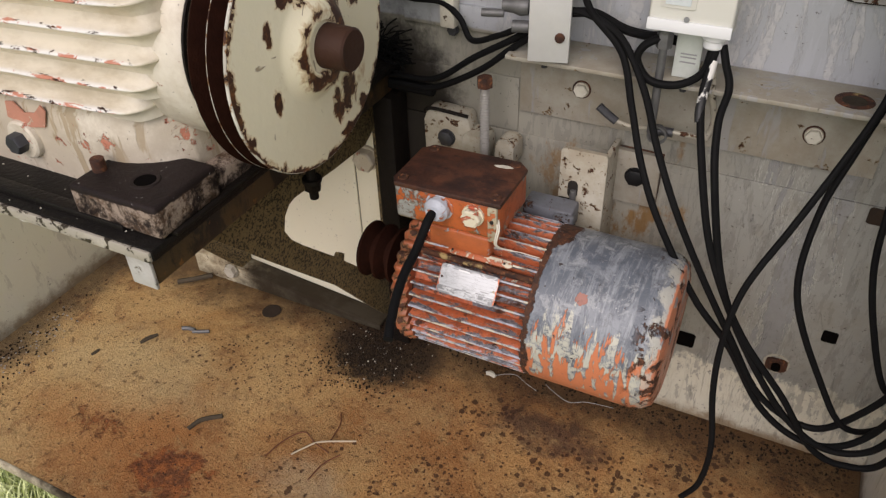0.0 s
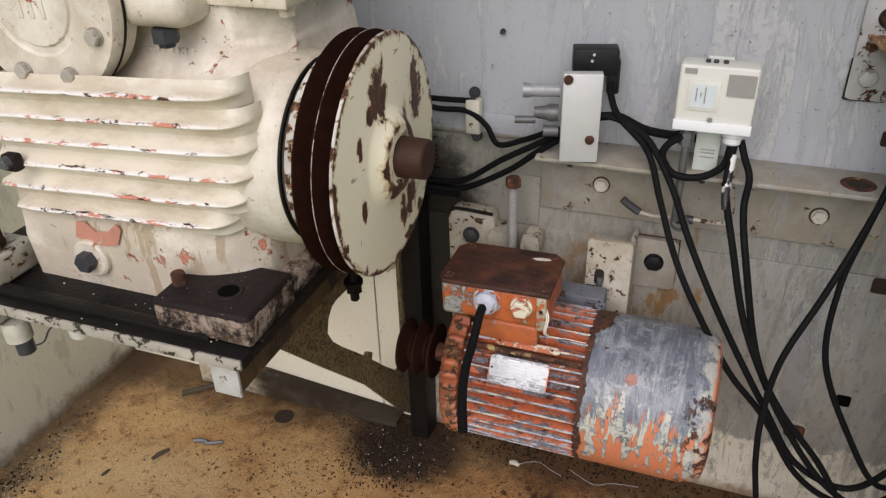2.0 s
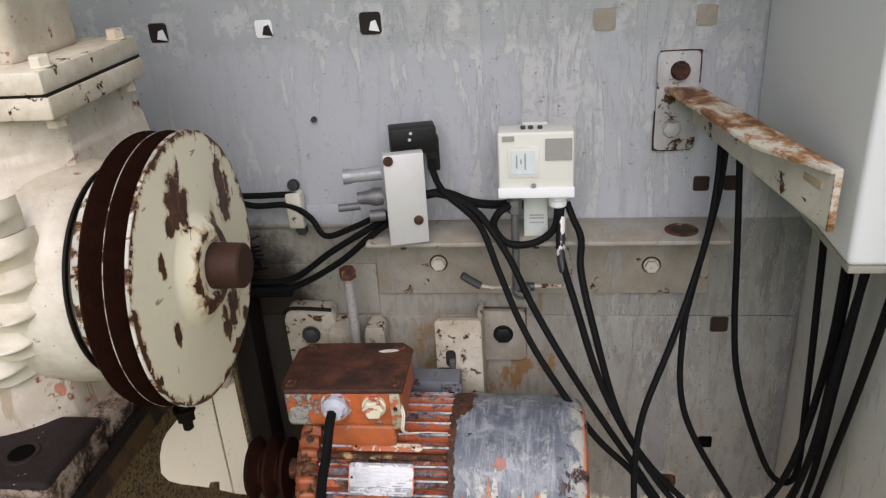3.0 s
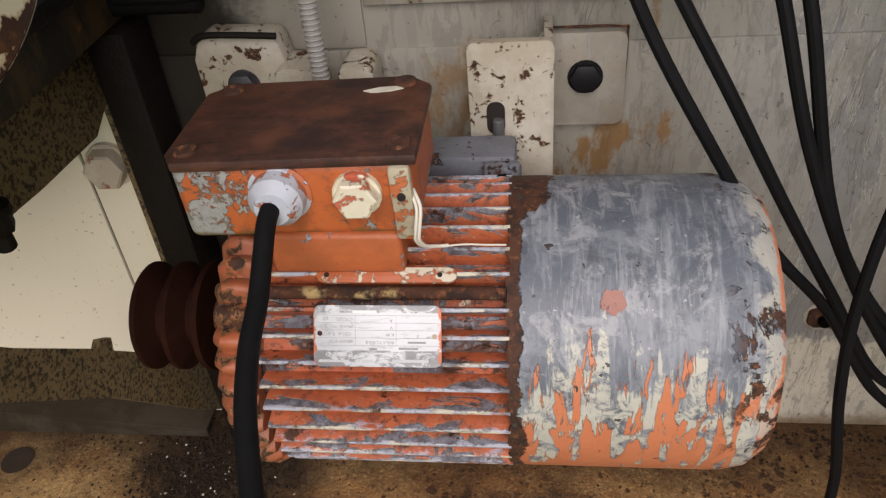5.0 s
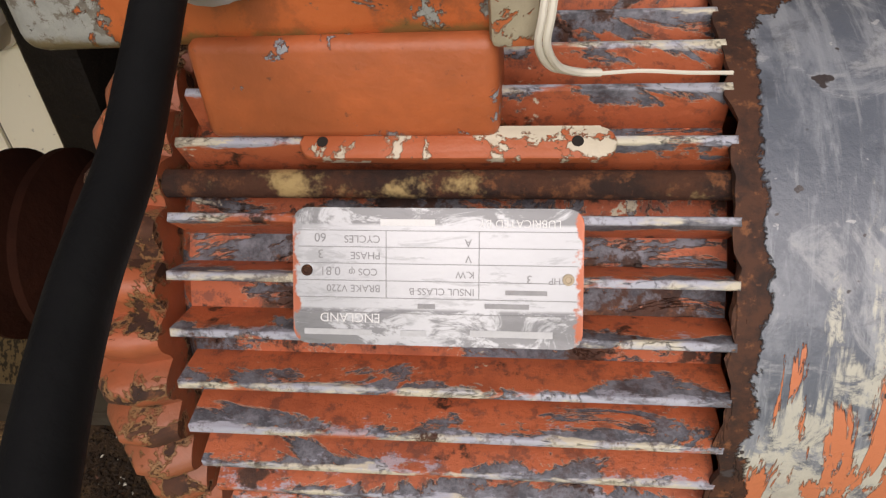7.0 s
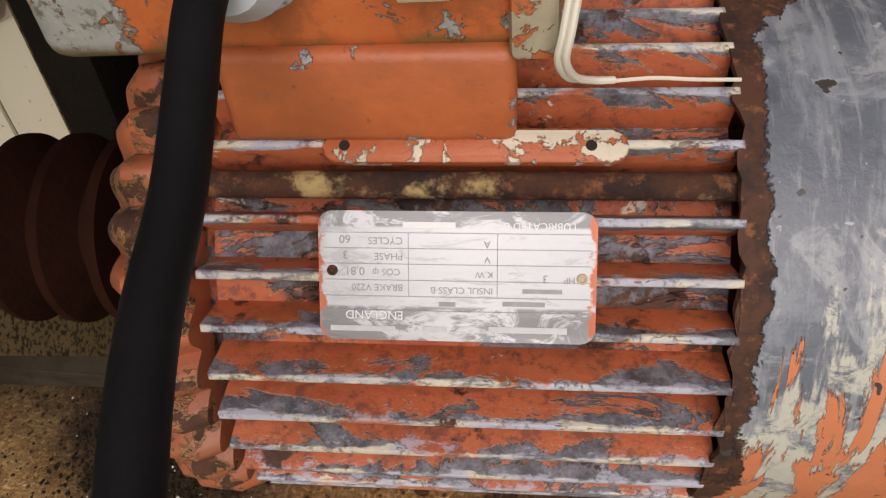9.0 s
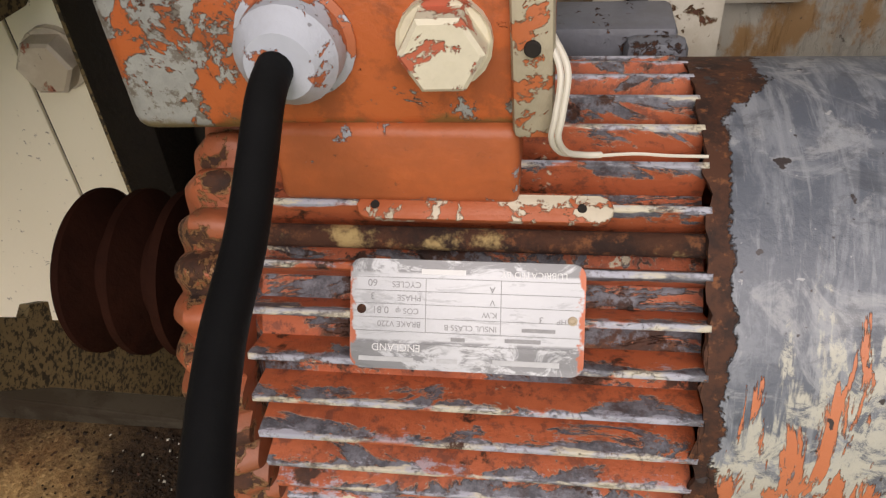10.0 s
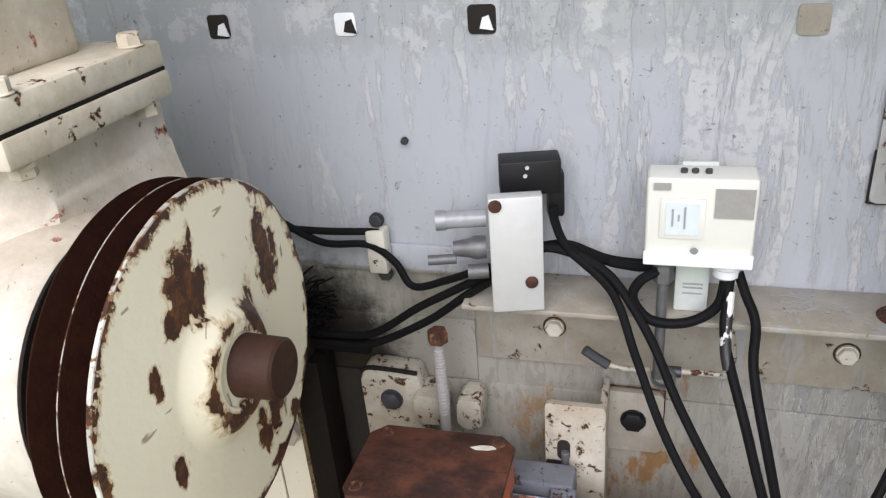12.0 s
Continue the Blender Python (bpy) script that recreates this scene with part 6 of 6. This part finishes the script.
# clip holding the hoses
clip = thing("pipe_clip", (-0.193, 1.494, 0.636), "white painted pipe clip screwed to the wall", "clip")
part("clip_plate", solid((0.022, 0.020, 0.052), (0.002, -0.010, 0), 0.003), M_PLATE, clip)
part("clip_screw", hexhead(0.013, -0.007, "y", (0.001, -0.004, 0.033)), M_BLUEBLACK, clip)
part("clip_screw", hexhead(0.013, -0.006, "y", (0.004, -0.004, -0.033)), M_BLUEBLACK, clip)


# motor mounting plates and the belt adjuster
def build_bracket():
    b = thing("motor_bracket", (0.03, 1.458, 0.40), "chipped white steel motor bracket fixed to the wall", "bracket")
    def L(bm):
        bmesh.ops.translate(bm, verts=bm.verts, vec=(-0.03, -1.458, -0.40))
        return bm
    part("slotted_plate", L(prism(rounded(-0.004, 0.150, 0.0600, 0.4905, 0.006), 0.007, "xz", (0, 1.4325, 0), 0.001)), M_CHIP, b, "rust-chipped white plate")
    part("slot", L(prism(rounded(0.009, 0.416, 0.023, 0.443, 0.0065), -0.0012, "xz", (0, 1.4327, 0))), M_DARK, b)
    part("slot", L(prism(rounded(-0.0035, 0.404, 0.020, 0.414, 0.003), -0.0012, "xz", (0, 1.4327, 0))), M_DARK, b)
    part("mount_stud", L(rod(0.0045, 0.020, "z", (0.018, 1.4285, 0.410), 14)), M_STEELDULL, b)
    part("back_leg", L(solid((0.007, 0.060, 0.33), (0.0562, 1.466, 0.320), 0.001)), M_CHIP, b)
    part("fixing_plate", L(prism(rounded(0.048, 0.392, 0.1185, 0.473, 0.007), 0.008, "xz", (0, 1.4875, 0), 0.001)), M_SHELF, b)
    part("dirt_bead", L(tube([(0.118, 1.4955, 0.398), (0.119, 1.4955, 0.466), (0.113, 1.4955, 0.474), (0.056, 1.4955, 0.475)], 0.0010, 6, 5)), M_RUST, b)
    part("dirt_bead", L(tube([(0.062, 1.4955, 0.391), (0.110, 1.4955, 0.390), (0.117, 1.4955, 0.396)], 0.0016, 6, 5)), M_RUST, b)
    part("fixing_bolt", L(hexhead(0.022, -0.008, "y", (0.0865, 1.4880, 0.4360))), M_BLACKPL, b, "black hex bolt")
    return b


bracket = build_bracket()


def build_adjuster():
    a = thing("belt_adjuster", (-0.175, 1.497, 0.46), "cream belt tension bracket with a long rusty adjusting bolt", "bracket")
    def L(bm):
        bmesh.ops.translate(bm, verts=bm.verts, vec=(0.175, -1.497, -0.46))
        return bm
    part("wall_plate", L(prism([(-0.225, 0.28), (-0.228, 0.470), (-0.222, 0.486), (-0.214, 0.490), (-0.160, 0.488), (-0.155, 0.482), (-0.150, 0.455), (-0.150, 0.28)], 0.030, "xz", (0, 1.464, 0), 0.003)), M_CHIP, a)
    part("top_seal", L(tube([(-0.224, 1.462, 0.486), (-0.214, 1.462, 0.4915), (-0.190, 1.462, 0.4915), (-0.155, 1.462, 0.4895)], 0.0028, 8)), M_OIL, a, "black sealing bead")
    for x, w, zz in ((-0.1415, 0.036, 0.450), (-0.094, 0.028, 0.450)):
        part("nut_block", L(prism(rounded(x - w / 2, zz - 0.024, x + w / 2, zz + 0.016, 0.007), 0.036, "xz", (0, 1.452, 0), 0.003)), M_CHIP, a)
    part("plate_bolt", L(hexhead(0.021, -0.008, "y", (-0.190, 1.4640, 0.4480))), M_BLUEBLACK, a)
    bolt = part("adjusting_bolt", L(rod(0.0062, 0.150, "z", (-0.1165, 1.434, 0.41), 18)), M_GREYTAG, a, "dirty grey threaded rod")
    for k in range(22):
        part("thread_turn", L(lathe([(-0.0012, 0.0060), (0, 0.0070), (0.0012, 0.0060)], "z", (-0.1165, 1.434, 0.462 + 0.004 * k), 14)), M_GREYTAG, bolt)
    part("bolt_head", L(lathe([(0, 0), (0, 0.0112), (0.012, 0.0112), (0.014, 0.0098), (0.014, 0)], "z", (-0.1165, 1.434, 0.556), 6)), M_RUST, bolt, "rusty bolt head")
    return a


adjuster = build_adjuster()


def build_arm():
    a = thing("wall_arm", (0.308, 1.497, 0.785), "rust-topped white steel arm bracketed off the back wall", "arm")
    part("wall_plate", prism(rounded(-0.0245, -0.080, 0.0250, 0.043, 0.006), 0.005, "xz", (0, -0.003, 0), 0.001), M_ARMPLATE, a)
    part("dirt_bead", tube([(-0.022, -0.001, 0.043), (0.022, -0.001, 0.043), (0.0255, -0.001, 0.038), (0.0258, -0.001, 0.004)], 0.0013, 6, 4), M_RUST, a)
    part("dirt_bead", tube([(-0.0252, -0.001, -0.030), (-0.0252, -0.001, -0.074), (-0.021, -0.001, -0.0805), (0.020, -0.001, -0.0805)], 0.0012, 6, 4), M_DARK, a)
    part("plate_bolt", hexhead(0.018, -0.010, "y", (0.002, -0.003, 0.020)), M_RUST, a, "rusty bolt")
    part("plate_bolt", hexhead(0.018, -0.007, "y", (-0.004, -0.003, -0.052)), M_ARMPLATE, a)
    def slant(bm):
        for v in bm.verts:
            v.co.x += -v.co.y * 0.205
        return bm
    part("top_flange", slant(prism([(-0.016, -0.002), (0.026, -0.002), (0.026, -0.307), (0.016, -0.307), (-0.016, -0.235)], -0.005, "xy", (0, 0, 0), 0.001)), M_ARMRUST, a, "rusted top flange with a cut corner")
    web = part("web", slant(prism([(-0.002, -0.003), (-0.306, -0.003), (-0.306, -0.056), (-0.300, -0.060), (-0.002, -0.046)], 0.006, "yz", (0.020, 0, 0), 0.0008)), M_PLATE, a, "white web")
    part("end_rim", slant(solid((0.0064, 0.002, 0.056), (0.023, -0.3062, -0.031), 0.0006)), M_ARMRUST, web)
    part("slot", slant(solid((0.0016, 0.030, 0.007), (0.0195, -0.276, -0.022), 0.0005)), M_TWIG, web)
    return a


arm = build_arm()

cabinet = thing("control_cabinet", (0.448, 1.335, 0.700), "plain white cabinet hung in the corner above the cables", "cabinet")
part("body", solid((0.084, 0.325, 0.58), (0, 0, 0.29), 0.006, segs=3), M_PANEL, cabinet)
part("bottom_lip", solid((0.080, 0.321, 0.008), (0, 0, -0.004), 0.002), M_SHELF, cabinet)

# ---- hoses and cables ----
R1 = 0.0044
CABLES = (
    ([(0.009, 1.424, 0.722), (0.011, 1.424, 0.705), (0.023, 1.424, 0.679), (0.064, 1.420, 0.638), (0.088, 1.399, 0.583), (0.115, 1.371, 0.524), (0.149, 1.350, 0.466), (0.207, 1.344, 0.373), (0.261, 1.345, 0.309), (0.317, 1.348, 0.220), (0.373, 1.349, 0.182), (0.421, 1.343, 0.200), (0.455, 1.342, 0.260), (0.463, 1.307, 0.397), (0.457, 1.275, 0.526), (0.465, 1.255, 0.707)], R1),
    ([(-0.006, 1.426, 0.678), (0.014, 1.426, 0.677), (0.042, 1.425, 0.667), (0.068, 1.421, 0.647), (0.101, 1.403, 0.600), (0.129, 1.376, 0.548), (0.167, 1.351, 0.484), (0.212, 1.345, 0.405), (0.260, 1.344, 0.325), (0.315, 1.347, 0.238), (0.381, 1.348, 0.210), (0.421, 1.343, 0.256), (0.453, 1.336, 0.346), (0.460, 1.306, 0.526), (0.456, 1.296, 0.707)], R1),
    ([(0.167, 1.425, 0.663), (0.165, 1.417, 0.641), (0.165, 1.394, 0.609), (0.183, 1.353, 0.555), (0.212, 1.334, 0.462), (0.254, 1.333, 0.370), (0.302, 1.335, 0.288), (0.354, 1.338, 0.220), (0.407, 1.338, 0.191), (0.458, 1.343, 0.214), (0.478, 1.336, 0.317), (0.474, 1.306, 0.496), (0.471, 1.275, 0.707)], R1),
    ([(0.173, 1.425, 0.664), (0.180, 1.419, 0.646), (0.190, 1.408, 0.622), (0.189, 1.379, 0.592), (0.202, 1.344, 0.537), (0.234, 1.333, 0.418), (0.274, 1.334, 0.339), (0.338, 1.336, 0.259), (0.388, 1.339, 0.185), (0.433, 1.343, 0.167), (0.474, 1.341, 0.202), (0.481, 1.296, 0.396), (0.477, 1.245, 0.576), (0.482, 1.230, 0.707)], R1),
    ([(0.358, 1.462, 0.733), (0.354, 1.444, 0.681), (0.341, 1.412, 0.624), (0.317, 1.368, 0.571), (0.291, 1.333, 0.513), (0.260, 1.304, 0.434), (0.253, 1.294, 0.352), (0.258, 1.287, 0.279), (0.273, 1.282, 0.189), (0.271, 1.279, 0.116), (0.254, 1.281, 0.070)], 0.0040),
    ([(0.365, 1.460, 0.733), (0.356, 1.443, 0.659), (0.333, 1.409, 0.580), (0.314, 1.375, 0.507), (0.318, 1.352, 0.409), (0.371, 1.346, 0.297), (0.418, 1.343, 0.233), (0.475, 1.398, 0.215), (0.476, 1.336, 0.396), (0.472, 1.316, 0.697)], 0.0040),
    ([(0.379, 1.460, 0.732), (0.381, 1.428, 0.604), (0.382, 1.405, 0.506), (0.389, 1.392, 0.437), (0.412, 1.382, 0.360), (0.444, 1.373, 0.288), (0.470, 1.366, 0.297), (0.456, 1.336, 0.446), (0.438, 1.321, 0.707)], 0.0040),
)
for pts, r in CABLES:
    tagged(link("cable", tube(pts, r, 10), M_BLACK), "black rubber cable looping down the back wall", "cable", "cables on the wall")
sleeve = link("paint_splashed_sleeve", tube([(0.1665, 1.4205, 0.646), (0.1658, 1.4120, 0.632), (0.1652, 1.4000, 0.616), (0.1655, 1.3885, 0.603), (0.1685, 1.3790, 0.590)], 0.0051, 12), M_SLEEVE)
tagged(sleeve, "white paint splashed sleeve on a black cable", "sleeve")
HOSES = (
    ([(-0.330, 1.470, 0.664), (-0.249, 1.474, 0.660), (-0.193, 1.480, 0.659), (-0.186, 1.480, 0.655)], 0.0042),
    ([(-0.300, 1.470, 0.672), (-0.250, 1.470, 0.648), (-0.200, 1.476, 0.645), (-0.169, 1.470, 0.629), (-0.148, 1.462, 0.605), (-0.106, 1.450, 0.622), (-0.056, 1.432, 0.651)], 0.0042),
    ([(-0.340, 1.468, 0.528), (-0.261, 1.460, 0.535), (-0.202, 1.458, 0.542), (-0.139, 1.450, 0.587), (-0.081, 1.440, 0.625), (-0.056, 1.430, 0.645)], 0.0045),
    ([(-0.340, 1.465, 0.520), (-0.255, 1.460, 0.523), (-0.204, 1.458, 0.528), (-0.133, 1.450, 0.569), (-0.085, 1.440, 0.610), (-0.052, 1.430, 0.638)], 0.0045),
)
for pts, r in HOSES:
    tagged(link("hose", tube(pts, r, 10), M_BLACK), "black hose running behind the flywheel to the valve", "hose", "hoses to the valve")
loop = link("capillary_loop", tube([(0.060, 1.448, 0.655), (0.085, 1.440, 0.656), (0.107, 1.425, 0.664), (0.089, 1.418, 0.653), (0.083, 1.418, 0.634), (0.100, 1.418, 0.612), (0.132, 1.418, 0.612), (0.157, 1.420, 0.630), (0.163, 1.424, 0.660)], 0.0048, 10), M_BLACK)
tagged(loop, "black cable coiled in a loop under the pressure switch", "cable")
link_hose = link("link_hose", tube([(-0.008, 1.446, 0.668), (0.020, 1.452, 0.668), (0.060, 1.460, 0.650), (0.120, 1.462, 0.646)], 0.0058, 10), M_BLACK)
tagged(link_hose, "thick black hose between the valve and the switch", "hose")
stub = link("hose_stub", rod(0.009, 0.13, "x", (-0.340, 1.466, 0.518), 14), M_BLACK)
tagged(stub, "cut black hose end behind the flywheel", "hose")

# frayed bristles behind the flywheel
rng = random.Random(5)
bm = bmesh.new()
for k in range(110):
    a, t = rng.uniform(-0.6, 1.3), rng.uniform(0.55, 1.0)
    base = Vector((-0.296 + rng.uniform(-0.018, 0.022), 1.468 + rng.uniform(-0.02, 0.01), 0.566 + rng.uniform(-0.024, 0.024)))
    tip = base + Vector((math.cos(a) * 0.040, rng.uniform(-0.014, 0.014), math.sin(a) * 0.036)) * t
    tube([base, (base + tip) / 2 + Vector((rng.uniform(-0.003, 0.003), 0, rng.uniform(-0.003, 0.006))), tip], 0.0011, 4, 2, bm)
tagged(link("frayed_brush", bm, M_BLACK), "frayed black bristles sticking out behind the flywheel", "brush", kind="stuff")

# ---- litter on the floor ----
def chips(name, count, spread, material, size, seed, label, flat=0.35):
    r = random.Random(seed)
    verts, faces = [], []
    for _ in range(count):
        x, y = spread(r)
        if not (LEFT_X + 0.01 < x < RIGHT_X - 0.01 and FRONT_Y + 0.01 < y < WALL_Y - 0.01):
            continue
        s = size * r.uniform(0.35, 1.0)
        turn = Euler((r.uniform(-0.6, 0.6), r.uniform(-0.6, 0.6), r.uniform(0, 6.3))).to_matrix()
        k = len(verts)
        for sx, sy, sz in ((-1, -0.6, -1), (1, -0.5, -1), (0.8, 0.6, -1), (-0.7, 0.7, -1), (-0.7, -0.4, 1), (0.8, -0.3, 1), (0.5, 0.4, 1), (-0.5, 0.5, 1)):
            verts.append(turn @ Vector((sx * s, sy * s, sz * s * flat)) + Vector((x, y, s * flat * 0.8)))
        for f in ((0, 3, 2, 1), (4, 5, 6, 7), (0, 1, 5, 4), (1, 2, 6, 5), (2, 3, 7, 6), (3, 0, 4, 7)):
            faces.append(tuple(k + i for i in f))
    me = bpy.data.meshes.new(name)
    me.from_pydata(verts, [], faces)
    me.materials.append(material)
    return tagged(new(name, me), label, "debris", kind="stuff")


chips("black_crumbs", 1500, lambda r: (r.gauss(-0.320, 0.046), r.gauss(1.400, 0.040)), M_CRUMB, 0.0023, 3, "heap of oily black crumbs on the floor below the belts", 0.6)
chips("scattered_crumbs", 260, lambda r: (-0.33 - abs(r.gauss(0, 0.16)), r.gauss(1.315, 0.045)), M_CRUMB, 0.0017, 12, "thin trail of dark crumbs scattered over the floor", 0.5)
chips("pale_paint_flakes", 90, lambda r: (r.gauss(-0.330, 0.045), r.gauss(1.400, 0.036)), M_PLATE, 0.0019, 4, "pale paint flakes lying in the oily crumbs")
chips("paint_flakes", 110, lambda r: (-0.955 + abs(r.gauss(0, 0.040)), r.uniform(0.96, 1.26)), M_GREYTAG, 0.0026, 6, "paint flakes and grit along the side wall")
chips("wall_grit", 420, lambda r: (-0.962 + abs(r.gauss(0, 0.038)), 0.95 + abs(r.gauss(0, 0.14))), M_CRUMB, 0.0026, 13, "dark grit along the foot of the side wall", 0.5)
chips("rust_flakes", 220, lambda r: (r.uniform(-0.95, 0.47), r.uniform(0.95, 1.49)), M_RUST, 0.0024, 7, "loose rust flakes over the floor", 0.3)
chips("dark_grit", 600, lambda r: (r.uniform(-0.45, 0.47), 1.49 - abs(r.gauss(0, 0.022))), M_CRUMB, 0.0026, 8, "dark grit along the foot of the wall", 0.5)
link("floor_hole", lathe([(0.0012, 0.019), (0.0016, 0.017), (0.0008, 0.012), (0.0008, 0)], "z", (-0.562, 1.416, 0), 32), M_HOLE, floor)


def litter(name, pts, r, material, label, category, flat=1.0):
    """A thin rounded strip along the points, tapered to its ends and pressed flat."""
    bm = tube(pts, r, 7, 6)
    a, b = Vector(pts[0]), Vector(pts[-1])
    for v in bm.verts:
        q = max(0.0, min(1.0, (v.co - a).dot(b - a) / (b - a).length_squared))
        mid = a.lerp(b, q)
        if flat < 1.0:
            w = 0.45 + 0.55 * math.sin(math.pi * (0.12 + 0.80 * q))
            v.co.x, v.co.y = mid.x + (v.co.x - mid.x) * w, mid.y + (v.co.y - mid.y) * w
        v.co.z = max(0.0004, v.co.z * flat)
    return tagged(link(name, bm, material), label, category)


litter("twig", [(-0.326, 1.147, 0.002), (-0.312, 1.168, 0.003), (-0.295, 1.187, 0.004), (-0.244, 1.214, 0.002)], 0.0016, M_TWIG, "pale bent twig on the rusty floor", "twig")
litter("curled_leaf", [(-0.512, 1.116, 0.003), (-0.503, 1.139, 0.005), (-0.477, 1.162, 0.004)], 0.0040, M_LEAFDARK, "dark curled leaf stalk on the rusty floor", "leaf")
litter("metal_pin", [(-0.689, 1.302, 0.003), (-0.676, 1.307, 0.003), (-0.663, 1.308, 0.003)], 0.0042, M_STEELDULL, "small grey metal pin on the floor", "pin")
litter("metal_pin", [(-0.664, 1.303, 0.003), (-0.650, 1.309, 0.003), (-0.635, 1.317, 0.003)], 0.0036, M_STEELDULL, "small grey metal pin on the floor", "pin")
litter("bark_piece", [(-0.735, 1.238, 0.003), (-0.730, 1.252, 0.004), (-0.720, 1.269, 0.003)], 0.0050, M_LEAFDARK, "short piece of bark on the floor", "bark", 0.7)
litter("bark_piece", [(-0.797, 1.176, 0.002), (-0.793, 1.193, 0.002)], 0.0036, M_LEAFDARK, "short piece of bark on the floor", "bark", 0.6)
litter("stick", [(-0.790, 1.405, 0.006), (-0.760, 1.424, 0.009), (-0.732, 1.446, 0.012)], 0.0055, M_LEAFDARK, "dark stick lying beside the wall angle", "stick")
litter("rag_scrap", [(-0.112, 1.440, 0.004), (-0.103, 1.441, 0.006), (-0.094, 1.438, 0.004)], 0.0050, M_PLATE, "white scrap lying under the motor", "scrap", 0.8)
for pts in ([(-0.096, 1.441, 0.003), (-0.078, 1.452, 0.004), (-0.061, 1.458, 0.002), (-0.040, 1.446, 0.004), (-0.018, 1.439, 0.002)],
            [(-0.007, 1.458, 0.003), (0.012, 1.446, 0.005), (0.041, 1.438, 0.002), (0.070, 1.449, 0.004), (0.113, 1.457, 0.002)]):
    litter("thread_scrap", pts, 0.0006, M_GREYTAG, "grey thread trailing under the motor", "thread")

for pts in ([(-0.362, 1.126, 0.002), (-0.352, 1.162, 0.004), (-0.332, 1.193, 0.003), (-0.302, 1.181, 0.004), (-0.272, 1.175, 0.002)],
            [(-0.283, 1.198, 0.002), (-0.286, 1.232, 0.004), (-0.298, 1.253, 0.003)], [(-0.274, 1.118, 0.002), (-0.268, 1.152, 0.004), (-0.253, 1.179, 0.003)]):
    litter("dry_stem", pts, 0.0011, M_STEM, "thin red-brown dry stem on the rusty floor", "stem")

r = random.Random(21)
for name, material, count, label in (("plate_flakes", M_PLATE, 36, "white paint flakes stuck in the oil on the stand"),):
    verts, faces = [], []
    for _ in range(count):
        x, y, z = r.uniform(-0.69, -0.262), 0.975 + abs(r.gauss(0, 0.05)), 0.5582
        sz, a = r.uniform(0.0005, 0.0017), r.uniform(0, 6.3)
        k = len(verts)
        for h in (0.0, 0.0008):
            for q in range(4):
                verts.append((x + sz * math.cos(a + q * 1.5), y + sz * 0.7 * math.sin(a + q * 1.5), z + h))
        faces += [(k, k + 1, k + 2, k + 3), (k + 4, k + 5, k + 6, k + 7)] + [(k + q, k + (q + 1) % 4, k + 4 + (q + 1) % 4, k + 4 + q) for q in range(4)]
    me = bpy.data.meshes.new(name)
    me.from_pydata(verts, [], faces)
    me.materials.append(material)
    tagged(new(name, me), label, "debris", kind="stuff")

# ---- grass outside ----
rng = random.Random(11)
verts, faces = [], []
for _ in range(26000):
    x, y = rng.gauss(-1.35, 0.55), rng.gauss(1.05, 0.45)
    h, a, w = rng.uniform(0.02, 0.07), rng.uniform(0, 6.3), rng.uniform(0.0012, 0.0028)
    lx, ly = rng.uniform(-0.04, 0.04), rng.uniform(-0.04, 0.04)
    k, z = len(verts), -0.36
    dx, dy = w * math.cos(a), w * math.sin(a)
    verts += [(x - dx, y - dy, z), (x + dx, y + dy, z), (x + dx * 0.7 + lx * 0.4, y + dy * 0.7 + ly * 0.4, z + h * 0.6), (x - dx * 0.7 + lx * 0.4, y - dy * 0.7 + ly * 0.4, z + h * 0.6), (x + lx, y + ly, z + h)]
    faces += [(k, k + 1, k + 2, k + 3), (k + 3, k + 2, k + 4)]
me = bpy.data.meshes.new("grass")
me.from_pydata(verts, [], faces)
me.materials.append(M_BLADE)
tagged(new("grass", me), "bright sunlit grass beside the housing", "grass", kind="stuff")
